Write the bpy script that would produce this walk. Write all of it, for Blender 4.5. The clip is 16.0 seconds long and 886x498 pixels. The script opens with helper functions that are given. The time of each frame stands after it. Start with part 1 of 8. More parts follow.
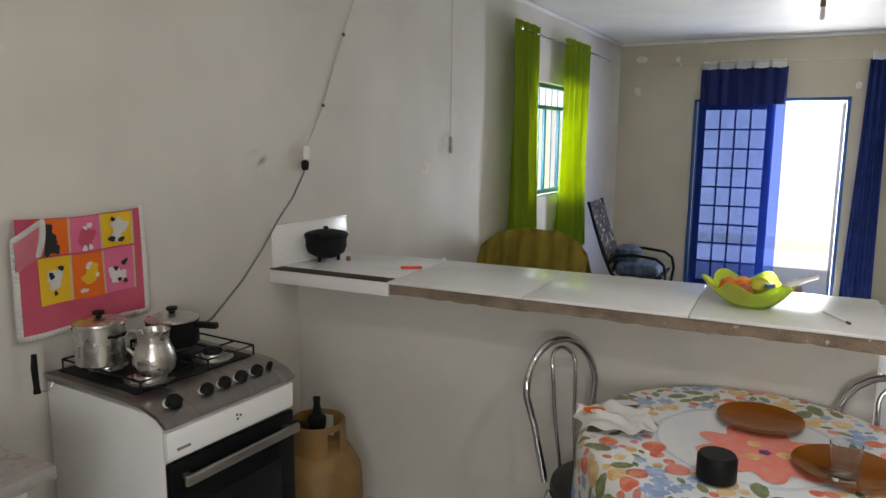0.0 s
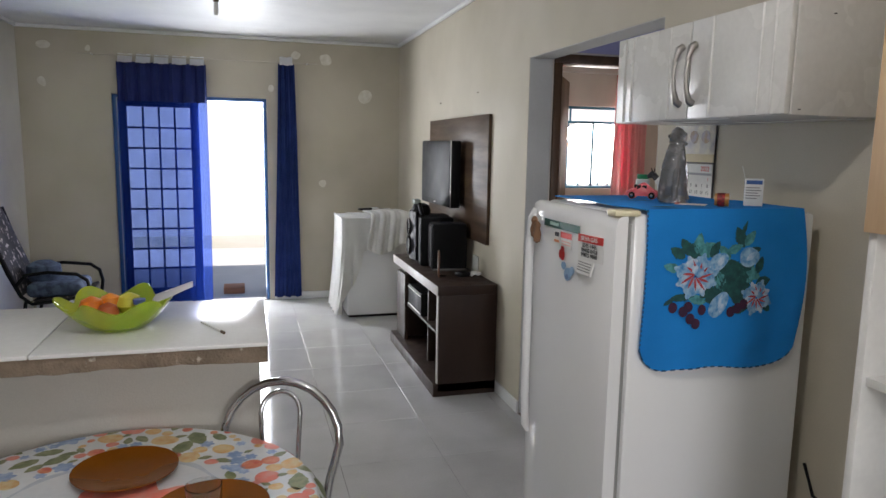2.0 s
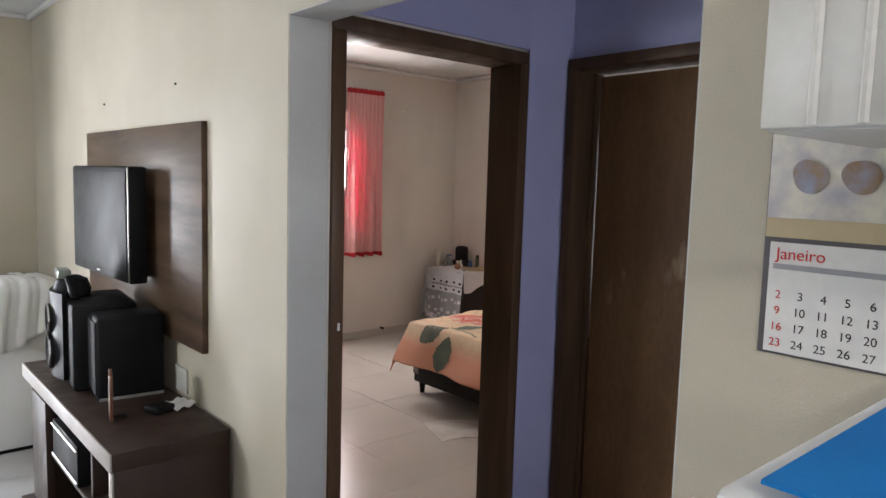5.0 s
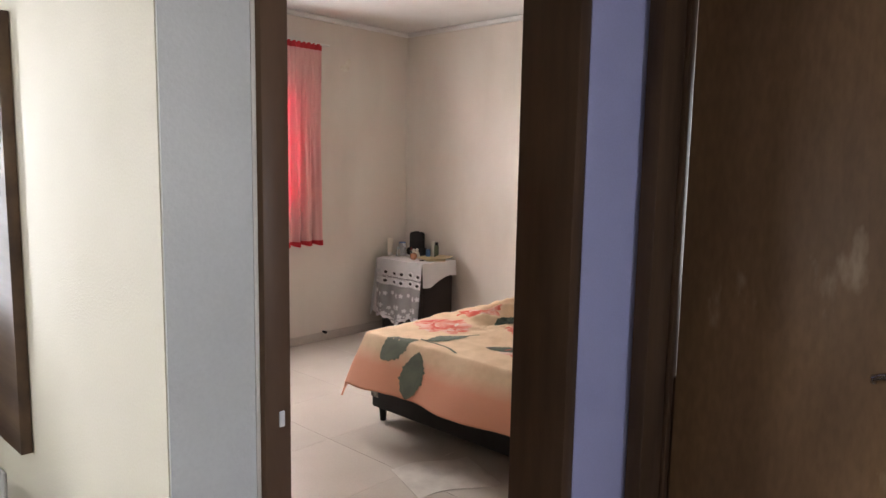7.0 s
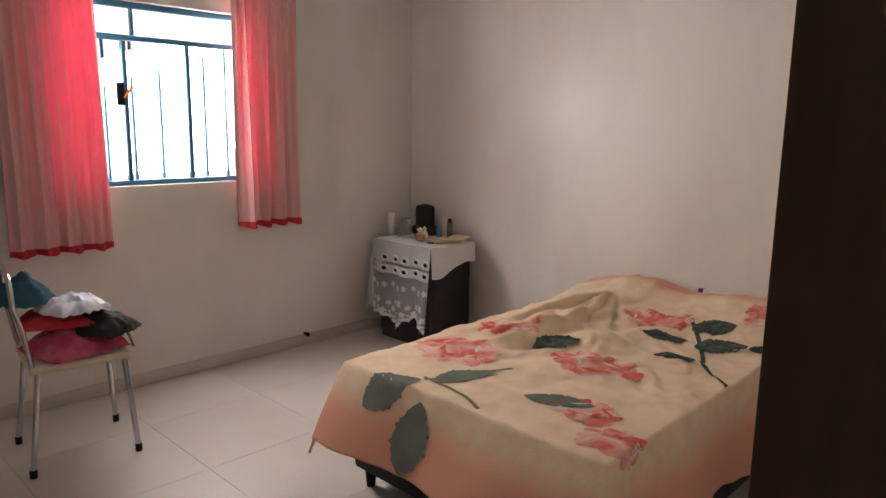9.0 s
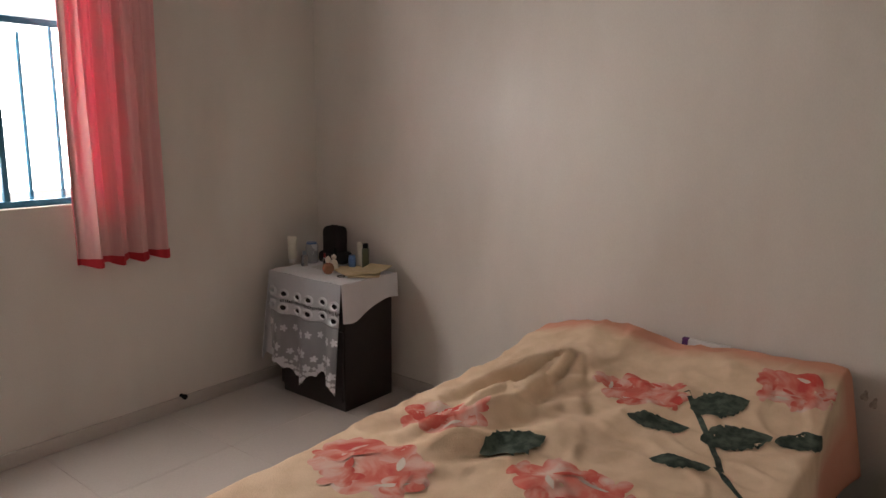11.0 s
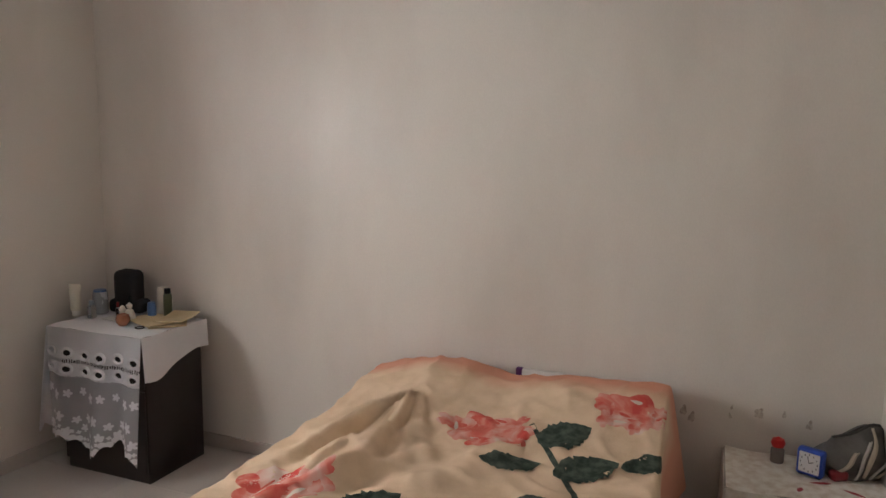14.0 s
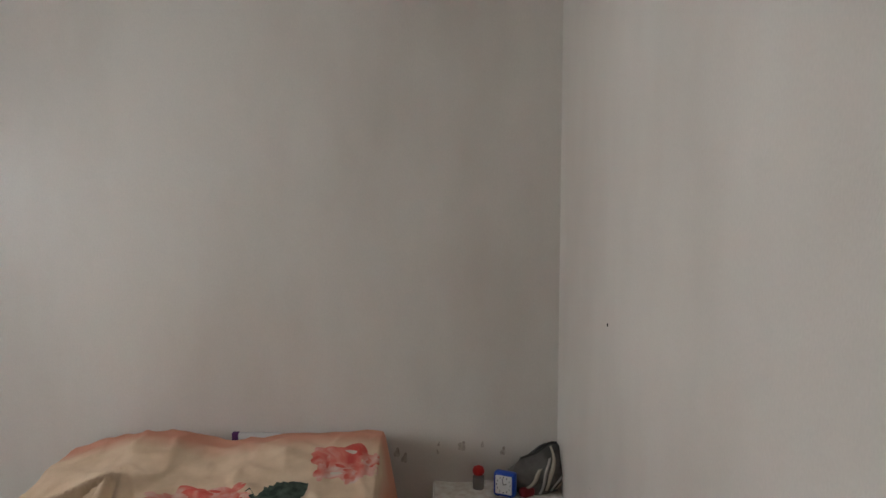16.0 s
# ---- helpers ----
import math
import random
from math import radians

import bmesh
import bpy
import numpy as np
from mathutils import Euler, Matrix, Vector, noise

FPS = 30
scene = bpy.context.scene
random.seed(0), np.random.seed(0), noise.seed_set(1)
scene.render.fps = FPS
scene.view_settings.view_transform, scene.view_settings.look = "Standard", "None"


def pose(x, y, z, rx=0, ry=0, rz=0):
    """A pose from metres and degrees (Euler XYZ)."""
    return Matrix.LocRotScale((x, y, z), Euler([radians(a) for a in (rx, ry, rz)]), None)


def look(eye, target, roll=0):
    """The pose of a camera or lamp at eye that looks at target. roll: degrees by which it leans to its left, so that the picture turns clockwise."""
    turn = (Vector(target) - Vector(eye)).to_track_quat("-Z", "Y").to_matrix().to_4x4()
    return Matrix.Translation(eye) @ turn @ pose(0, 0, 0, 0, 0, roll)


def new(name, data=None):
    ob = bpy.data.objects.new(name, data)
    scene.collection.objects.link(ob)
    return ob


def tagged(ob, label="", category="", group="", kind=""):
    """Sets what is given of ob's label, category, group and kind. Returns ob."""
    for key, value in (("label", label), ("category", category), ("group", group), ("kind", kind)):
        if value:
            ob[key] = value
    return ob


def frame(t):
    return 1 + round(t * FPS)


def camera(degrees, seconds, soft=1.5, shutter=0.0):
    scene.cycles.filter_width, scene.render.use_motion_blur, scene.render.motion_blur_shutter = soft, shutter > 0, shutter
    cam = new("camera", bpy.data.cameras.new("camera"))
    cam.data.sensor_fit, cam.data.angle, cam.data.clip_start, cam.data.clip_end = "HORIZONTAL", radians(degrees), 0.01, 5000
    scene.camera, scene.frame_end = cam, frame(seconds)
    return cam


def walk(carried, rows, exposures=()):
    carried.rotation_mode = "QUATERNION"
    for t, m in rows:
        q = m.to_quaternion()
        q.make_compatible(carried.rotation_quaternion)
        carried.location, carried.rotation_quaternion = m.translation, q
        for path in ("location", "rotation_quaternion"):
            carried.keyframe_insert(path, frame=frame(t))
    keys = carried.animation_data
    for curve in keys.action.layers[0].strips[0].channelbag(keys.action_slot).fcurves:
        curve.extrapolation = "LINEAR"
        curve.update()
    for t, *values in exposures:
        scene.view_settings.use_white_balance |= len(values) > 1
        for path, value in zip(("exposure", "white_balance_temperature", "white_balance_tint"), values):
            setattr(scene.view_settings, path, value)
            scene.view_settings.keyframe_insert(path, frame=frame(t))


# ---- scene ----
cam = camera(65.1, 16.0)
PATH = [
    (0, (1.165, 0.798, 1.624), (0.291, 2.569, 1.308), 0.4),
    (0.5, (1.213, 0.846, 1.612), (0.759, 2.768, 1.297), 0.5),
    (1, (1.294, 0.952, 1.605), (1.185, 2.926, 1.305), 0.7),
    (1.5, (1.385, 1.108, 1.591), (1.65, 3.069, 1.302), 0.9),
    (2, (1.444, 1.252, 1.587), (1.985, 3.156, 1.298), 1.0),
    (2.5, (1.474, 1.507, 1.608), (2.279, 3.313, 1.31), 1.3),
    (3, (1.565, 1.775, 1.608), (2.556, 3.487, 1.308), 1.3),
    (3.5, (1.734, 2.049, 1.652), (2.847, 3.687, 1.372), 1.5),
    (4, (1.839, 2.354, 1.645), (3.035, 3.938, 1.4), 1.5),
    (4.2, (1.86, 2.501, 1.657), (3.083, 4.067, 1.431), 1.6),
    (6.3, (2.301, 3.831, 1.545), (3.725, 5.214, 1.301), 1.2),
    (6.5, (2.377, 3.896, 1.559), (3.815, 5.262, 1.307), 1.2),
    (7, (2.577, 4.082, 1.541), (4.029, 5.436, 1.296), 1.05),
    (7.5, (2.786, 4.355, 1.503), (4.26, 5.687, 1.273), 1.05),
    (8, (3.035, 4.579, 1.459), (4.51, 5.903, 1.189), 1.1),
    (8.2, (3.154, 4.67, 1.459), (4.621, 5.996, 1.16), 1.1),
    (10.3, (4.122, 5.466, 1.518), (5.471, 6.893, 1.143), 0.9),
    (10.5, (4.197, 5.524, 1.51), (5.604, 6.897, 1.141), 0.9),
    (11, (4.299, 5.623, 1.522), (5.846, 6.836, 1.158), 0.7),
    (11.5, (4.312, 5.663, 1.532), (5.952, 6.751, 1.172), 0.8),
    (12, (4.309, 5.702, 1.491), (6.005, 6.707, 1.153), 1.0),
    (12.5, (4.361, 5.734, 1.495), (6.092, 6.678, 1.161), 0.9),
    (13, (4.409, 5.791, 1.515), (6.167, 6.688, 1.19), 0.9),
    (13.5, (4.387, 5.825, 1.528), (6.171, 6.678, 1.226), 0.9),
    (14, (4.389, 5.824, 1.522), (6.234, 6.545, 1.25), 0.9),
    (14.5, (4.432, 5.746, 1.568), (6.373, 6.17, 1.336), 0.2),
    (15, (4.403, 5.718, 1.554), (6.392, 5.831, 1.384), 0.3),
    (15.5, (4.343, 5.729, 1.551), (6.338, 5.749, 1.42), 0.4),
    (16, (4.335, 5.741, 1.538), (6.332, 5.713, 1.433), 0.3),
]
EXPOSURES = [(0, 0.36, 6600, 11), (2, 0.18, 6350, 13), (3, 0.18, 6250, 13), (4.2, 0.38, 6250, 13), (6.3, 1.2, 6500, 12), (7, 1.2, 6450, 13), (7.5, 1.2, 6400, 13), (8.2, 1.08, 6250, 11),
             (10.3, 0.17, 6550, 15), (11, 0.25, 6450, 13), (12, 0.57, 6100, 8), (14, 0.6, 6100, 8), (14.8, 0.43, 5850, 4), (16, 0.33, 5700, 3)]
walk(cam, [(row[0], look(*row[1:])) for row in PATH], EXPOSURES)

# ---- world, sun, window light and added fill ----
world = bpy.data.worlds.new("sky_world")
scene.world = world
world.use_nodes = True
wn = world.node_tree.nodes
sky = wn.new("ShaderNodeTexSky")
sky.sky_type = 'NISHITA'
sky.sun_disc = False
sky.sun_elevation = radians(58)
sky.sun_rotation = radians(200)
wn["Background"].inputs["Strength"].default_value = 0.15
world.node_tree.links.new(sky.outputs["Color"], wn["Background"].inputs["Color"])

sun_data = bpy.data.lights.new("sun", 'SUN')
sun_data.energy = 5.0
sun_data.angle = radians(0.5)
sun_data.color = (1.0, 0.95, 0.88)
sun = new("sun", sun_data)
SUN_DIR = Vector((math.sin(radians(200)) * math.cos(radians(58)), math.cos(radians(200)) * math.cos(radians(58)), math.sin(radians(58))))
sun.matrix_world = look(SUN_DIR * 30, (0, 0, 0))


def opening_light(name, eye, target, w, h, watts, colour=(1, 1, 1)):
    d = bpy.data.lights.new(name, 'AREA')
    d.shape, d.size, d.size_y, d.energy, d.color = 'RECTANGLE', w, h, watts, colour
    ob = new(name, d)
    ob.matrix_world = look(eye, target)
    return ob


opening_light("front_door_daylight", (1.36, 8.62, 1.05), (1.36, 0, 0.9), 0.6, 1.95, 64, (0.95, 0.98, 1.0))
opening_light("living_window_daylight", (-1.90, 6.5, 1.75), (1.0, 6.4, 1.45), 1.8, 1.2, 125, (0.95, 0.98, 1.0))
opening_light("bedroom_window_daylight", (5.3, 8.98, 1.62), (5.6, 5.2, 0.8), 1.1, 0.9, 40, (1.0, 0.92, 0.85))
# assumed window in the unseen back wall, kept to fill the kitchen
opening_light("kitchen_window_daylight", (2.0, -1.12, 1.65), (1.95, 1.6, 0.55), 1.5, 1.0, 30, (1.0, 0.985, 0.95))
# added fill for the dark corridor; no window is known at its end
opening_light("corridor_window_daylight", (3.7, 2.27, 1.6), (3.75, 5, 1.3), 0.65, 0.85, 5.0, (0.9, 0.94, 1.0))
opening_light("back_room_window_daylight", (5.80, 4.35, 1.5), (4.4, 4.35, 1.4), 0.8, 1.0, 3.5, (0.95, 0.98, 1.0))

bulb_data = bpy.data.lights.new("kitchen_bulb_light", 'POINT')
bulb_data.energy, bulb_data.shadow_soft_size, bulb_data.color = 20, 0.05, (1.0, 0.99, 0.95)
bulb_light = new("kitchen_bulb_light", bulb_data)
bulb_light.matrix_world = pose(1.62, 1.97, 2.35)

# ---- materials ----
MATS = {}


def ramp(nt, fac, stops):
    r = nt.nodes.new("ShaderNodeValToRGB")
    e = r.color_ramp.elements
    while len(e) < len(stops):
        e.new(0.5)
    for el, (p, c) in zip(e, stops):
        el.position, el.color = p, (*c, 1)
    nt.links.new(fac, r.inputs[0])
    return r.outputs[0]


def mat(name, base, rough=0.6, metal=0.0, second=None, scale=6.0, grain=60.0, bump=0.0, spots=None, stretch=(1, 1, 1),
        island=0.0, fine_lo=0.95, transmission=0.0, ior=1.45, alpha=1.0, coat=0.0, sheen=0.0, rough_var=0.08, placed=False):
    """A surface with slow stains, fine grain and relief. second: the other end of the stain colour. spots: (colour, threshold, scale)."""
    if name in MATS:
        return MATS[name]
    m = bpy.data.materials.new(name)
    m.use_nodes = True
    nt = m.node_tree
    b = nt.nodes["Principled BSDF"]
    tc = nt.nodes.new("ShaderNodeTexCoord")
    mp = nt.nodes.new("ShaderNodeMapping")
    mp.inputs["Scale"].default_value = stretch
    nt.links.new(nt.nodes.new("ShaderNodeNewGeometry").outputs["Position"] if placed else tc.outputs["Object"], mp.inputs[0])

    def noise_tex(sc, detail=4.0):
        n = nt.nodes.new("ShaderNodeTexNoise")
        n.inputs["Scale"].default_value, n.inputs["Detail"].default_value = sc, detail
        nt.links.new(mp.outputs[0], n.inputs["Vector"])
        return n.outputs["Fac"]

    second = second or tuple(c * 0.88 for c in base)
    slow, fine = noise_tex(scale), noise_tex(grain, 2.0)
    colour = ramp(nt, slow, [(0.32, second), (0.62, base)])
    mix = nt.nodes.new("ShaderNodeMix")
    mix.data_type, mix.blend_type = 'RGBA', 'MULTIPLY'
    mix.inputs[0].default_value = 1.0
    nt.links.new(colour, mix.inputs[6])
    nt.links.new(ramp(nt, fine, [(0.3, (fine_lo,) * 3), (0.7, (1, 1, 1))]), mix.inputs[7])
    out = mix.outputs[2]
    if island:
        info = nt.nodes.new("ShaderNodeObjectInfo")
        v = nt.nodes.new("ShaderNodeMix")
        v.data_type, v.blend_type = 'RGBA', 'MULTIPLY'
        v.inputs[0].default_value = 1.0
        nt.links.new(out, v.inputs[6])
        lo = 1 - island
        nt.links.new(ramp(nt, info.outputs["Random"], [(0, (lo, lo, lo)), (1, (1, 1, 1))]), v.inputs[7])
        out = v.outputs[2]
    if spots:
        col, thr, sc = spots
        s = nt.nodes.new("ShaderNodeMix")
        s.data_type = 'RGBA'
        nt.links.new(ramp(nt, noise_tex(sc, 6.0), [(thr, (0, 0, 0)), (thr + 0.06, (1, 1, 1))]), s.inputs[0])
        nt.links.new(out, s.inputs[6])
        s.inputs[7].default_value = (*col, 1)
        out = s.outputs[2]
    nt.links.new(out, b.inputs["Base Color"])
    lo, hi = max(0.02, rough - rough_var), min(1, rough + rough_var)
    nt.links.new(ramp(nt, slow, [(0.3, (hi,) * 3), (0.7, (lo,) * 3)]), b.inputs["Roughness"])
    b.inputs["Metallic"].default_value = metal
    b.inputs["IOR"].default_value = ior
    b.inputs["Transmission Weight"].default_value = transmission
    b.inputs["Coat Weight"].default_value = coat
    b.inputs["Sheen Weight"].default_value = sheen
    b.inputs["Alpha"].default_value = alpha
    if bump:
        bp = nt.nodes.new("ShaderNodeBump")
        bp.inputs["Strength"].default_value, bp.inputs["Distance"].default_value = 1.0, bump
        nt.links.new(fine, bp.inputs["Height"])
        nt.links.new(bp.outputs[0], b.inputs["Normal"])
    MATS[name] = m
    return m


def cloth(name, base, second=None, through_light=0.35, rough=0.9, grain=350, bump=0.0008, scale=5, stretch=(1, 1, 1)):
    """Woven cloth that lets some light through."""
    m = mat(name, base, rough, second=second, grain=grain, bump=bump, scale=scale, stretch=stretch)
    nt = m.node_tree
    b, out = nt.nodes["Principled BSDF"], nt.nodes["Material Output"]
    if through_light and not nt.nodes.get("Translucent BSDF"):
        tr = nt.nodes.new("ShaderNodeBsdfTranslucent")
        mx = nt.nodes.new("ShaderNodeMixShader")
        mx.inputs[0].default_value = through_light
        nt.links.new(b.inputs["Base Color"].links[0].from_socket, tr.inputs["Color"])
        nt.links.new(b.outputs[0], mx.inputs[1])
        nt.links.new(tr.outputs[0], mx.inputs[2])
        nt.links.new(mx.outputs[0], out.inputs["Surface"])
    return m


def sheer(name, base, clear, tint=None):
    """Thin curtain cloth: part of the light passes straight."""
    m = cloth(name, base, through_light=0.35)
    nt = m.node_tree
    out = nt.nodes["Material Output"]
    before = out.inputs["Surface"].links[0].from_socket
    tp = nt.nodes.new("ShaderNodeBsdfTransparent")
    tp.inputs[0].default_value = (*(tint or [min(1, c * 1.3 + 0.02) for c in base]), 1)
    mx = nt.nodes.new("ShaderNodeMixShader")
    mx.inputs[0].default_value = clear
    nt.links.new(before, mx.inputs[1])
    nt.links.new(tp.outputs[0], mx.inputs[2])
    nt.links.new(mx.outputs[0], out.inputs["Surface"])
    return m


WALL = mat("cream_wall_paint", (0.53, 0.48, 0.385), 0.62, second=(0.45, 0.405, 0.315), scale=1.3, grain=220, bump=0.0006, spots=((0.50, 0.45, 0.36), 0.70, 2.2))
WALL_GREY = mat("off_white_wall_paint", (0.64, 0.615, 0.56), 0.6, second=(0.53, 0.505, 0.455), scale=1.1, grain=220, bump=0.0006, spots=((0.55, 0.53, 0.49), 0.72, 2.6))
WALL_BED = mat("bedroom_wall_paint", (0.74, 0.70, 0.645), 0.36, rough_var=0.03, second=(0.62, 0.57, 0.515), scale=1.5, grain=220, bump=0.0006, stretch=(1, 1, 0.45), spots=((0.66, 0.61, 0.55), 0.71, 2.0))
LILAC = mat("lilac_wall_paint", (0.44, 0.45, 0.70), 0.6, second=(0.37, 0.38, 0.62), scale=2.0, grain=200, bump=0.0006)
CEIL = mat("white_pvc_ceiling", (0.80, 0.80, 0.80), 0.45, scale=1.5)
# near-black base colour carries the shade over the corridor
SHADED_CEIL = mat("shade_dark_corridor_ceiling", (0.035, 0.033, 0.050), 0.7)
GROUT = mat("grey_grout", (0.40, 0.385, 0.365), 0.85, grain=120, bump=0.0006)
TILE = mat("glossy_pale_floor_tile", (0.54, 0.53, 0.52), 0.10, second=(0.46, 0.45, 0.435), scale=2.5, grain=90, island=0.06, rough_var=0.0, placed=True)
TILE_BED = mat("satin_pale_floor_tile", (0.58, 0.535, 0.49), 0.24, second=(0.52, 0.475, 0.43), scale=1.3, grain=90, island=0.04, rough_var=0.0, placed=True)
TILE_WHITE = mat("white_glazed_tile", (0.80, 0.80, 0.79), 0.22, second=(0.75, 0.75, 0.74), scale=3, rough_var=0.015)
DARK_FLOOR = mat("dark_red_brown_floor", (0.13, 0.075, 0.055), 0.3)
MORTAR = mat("bare_brown_mortar", (0.26, 0.20, 0.145), 0.95, second=(0.17, 0.13, 0.095), scale=14, grain=140, bump=0.004, spots=((0.55, 0.50, 0.42), 0.66, 30))
DARK_WOOD = mat("dark_varnished_wood", (0.105, 0.062, 0.038), 0.38, second=(0.070, 0.042, 0.026), scale=3, grain=40, ior=1.35, stretch=(5, 5, 0.6))
DOOR_WOOD = mat("brown_door_veneer", (0.25, 0.142, 0.074), 0.42, second=(0.15, 0.085, 0.046), scale=1.6, grain=34, ior=1.33, stretch=(2.2, 2.2, 0.7), spots=((0.33, 0.23, 0.15), 0.64, 3.0), fine_lo=0.82)
for polish in (DARK_WOOD, DOOR_WOOD):
    polish.node_tree.nodes["Principled BSDF"].inputs["Specular IOR Level"].default_value = 0.28
TV_WOOD = mat("dark_walnut_board", (0.110, 0.067, 0.040), 0.40, ior=1.33, second=(0.050, 0.030, 0.019), scale=2.4, grain=26, bump=0.0004, stretch=(5, 0.6, 5))
CAB_WOOD = mat("espresso_board", (0.045, 0.027, 0.020), 0.42, ior=1.33, second=(0.036, 0.022, 0.017), scale=2.4, grain=26, bump=0.0004, stretch=(5, 5, 0.6))
GREY_EDGE = mat("pale_grey_edge_band", (0.42, 0.38, 0.35), 0.4)
OAK = mat("light_oak_board", (0.55, 0.37, 0.21), 0.5, second=(0.46, 0.30, 0.16), scale=3, grain=30, stretch=(6, 6, 0.6))
WHITE = mat("white_enamel", (0.80, 0.80, 0.80), 0.15, fine_lo=0.995, second=(0.785, 0.785, 0.78), scale=3, rough_var=0.04)
WHITE_MATT = mat("white_board", (0.78, 0.77, 0.74), 0.5)
STEEL_WHITE = mat("white_painted_steel", (0.69, 0.68, 0.65), 0.28, second=(0.62, 0.61, 0.57), scale=3, spots=((0.35, 0.16, 0.07), 0.80, 12))
CREAM_PLASTIC = mat("yellowed_cream_plastic", (0.72, 0.66, 0.45), 0.4)
GREY_RUBBER = mat("grey_rubber_gasket", (0.28, 0.28, 0.27), 0.7)
BLACK = mat("black_plastic", (0.012, 0.012, 0.013), 0.42, ior=1.35)
BLACK_MATT = mat("black_iron", (0.012, 0.012, 0.013), 0.55, bump=0.0005, ior=1.35)
for gloss in (BLACK, BLACK_MATT):
    gloss.node_tree.nodes["Principled BSDF"].inputs["Specular IOR Level"].default_value = 0.16
BLACK_CLOTH = mat("black_upholstery", (0.022, 0.020, 0.022), 0.85, bump=0.0006, grain=300)
SCREEN = mat("dark_screen", (0.010, 0.011, 0.013), 0.45, ior=1.25)
BLACK_GLASS = mat("black_oven_glass", (0.008, 0.008, 0.009), 0.08, ior=1.22)
CHROME = mat("chrome", (0.62, 0.62, 0.64), 0.12, metal=1.0, rough_var=0.05)
ALU = mat("worn_aluminium", (0.66, 0.65, 0.63), 0.28, metal=1.0, second=(0.50, 0.48, 0.46), scale=12, grain=90)
STAINLESS = mat("brushed_stainless", (0.33, 0.30, 0.28), 0.34, metal=1.0, grain=200, stretch=(1, 12, 1))
NICKEL = mat("dull_nickel", (0.46, 0.44, 0.41), 0.35, metal=1.0)
GLASS = mat("clear_glass", (0.95, 0.97, 0.97), 0.02, transmission=1.0, rough_var=0.01)
AMBER = mat("amber_glass", (0.34, 0.11, 0.010), 0.14, ior=1.3, transmission=0.45, rough_var=0.02)
AMBER.node_tree.nodes["Principled BSDF"].inputs["Specular IOR Level"].default_value = 0.25
GREEN_GLASS = mat("lime_plastic", (0.60, 0.80, 0.06), 0.15, second=(0.70, 0.74, 0.05), scale=9, transmission=0.6)
TEAL_STEEL = mat("teal_blue_painted_steel", (0.03, 0.17, 0.28), 0.4)
BLUE_STEEL = mat("blue_painted_steel", (0.02, 0.10, 0.30), 0.4)
GAS_PAINT = mat("worn_ochre_paint", (0.26, 0.150, 0.045), 0.55, second=(0.19, 0.105, 0.035), scale=9, spots=((0.14, 0.08, 0.04), 0.68, 18), bump=0.0005)
STONE = mat("grey_stone_worktop", (0.36, 0.34, 0.32), 0.3, second=(0.27, 0.26, 0.25), scale=30)
BLUE_CLOTH = cloth("bright_blue_cloth", (0.010, 0.25, 0.70), (0.008, 0.21, 0.62), 0.15)
GREEN_CLOTH = cloth("lime_green_curtain_cloth", (0.17, 0.26, 0.008), (0.14, 0.22, 0.006), 0.34, scale=2)
NAVY_CLOTH = sheer("royal_blue_curtain_cloth", (0.028, 0.060, 0.26), 0.74, (0.54, 0.65, 0.97))
NAVY_THICK = cloth("gathered_royal_blue_cloth", (0.020, 0.045, 0.21), (0.015, 0.034, 0.16), 0.25)
# missing backlight at the curtain's top, put into a darker cloth colour
NAVY_SHADED = cloth("navy_shaded_top_cloth", (0.012, 0.022, 0.12), None, 0.1)
WHITE_CLOTH = cloth("white_cotton", (0.78, 0.77, 0.74), (0.70, 0.69, 0.66), 0.25)
LACE = cloth("white_lace_cotton", (0.86, 0.86, 0.88), (0.80, 0.80, 0.83), 0.15)
OLIVE_CLOTH = cloth("olive_sofa_cover", (0.27, 0.20, 0.022), (0.18, 0.135, 0.015), 0.0)
CORAL_CLOTH = cloth("coral_pink_curtain_cloth", (0.80, 0.52, 0.49), (0.74, 0.44, 0.42), 0.21, stretch=(14, 14, 0.2), scale=2)
# light that comes through this cloth turns hot pink
through_node = CORAL_CLOTH.node_tree.nodes["Translucent BSDF"]
CORAL_CLOTH.node_tree.links.remove(through_node.inputs["Color"].links[0])
through_node.inputs["Color"].default_value = (0.95, 0.15, 0.33, 1)
# and through the green one it turns yellow
through_node = GREEN_CLOTH.node_tree.nodes["Translucent BSDF"]
GREEN_CLOTH.node_tree.links.remove(through_node.inputs["Color"].links[0])
through_node.inputs["Color"].default_value = (0.80, 0.92, 0.015, 1)
RED_TRIM = cloth("red_curtain_hem", (0.62, 0.035, 0.05), None, 0.2)
FLEECE = cloth("golden_beige_fleece", (0.83, 0.635, 0.445), (0.74, 0.55, 0.365), 0.0, grain=260, bump=0.004, scale=14)


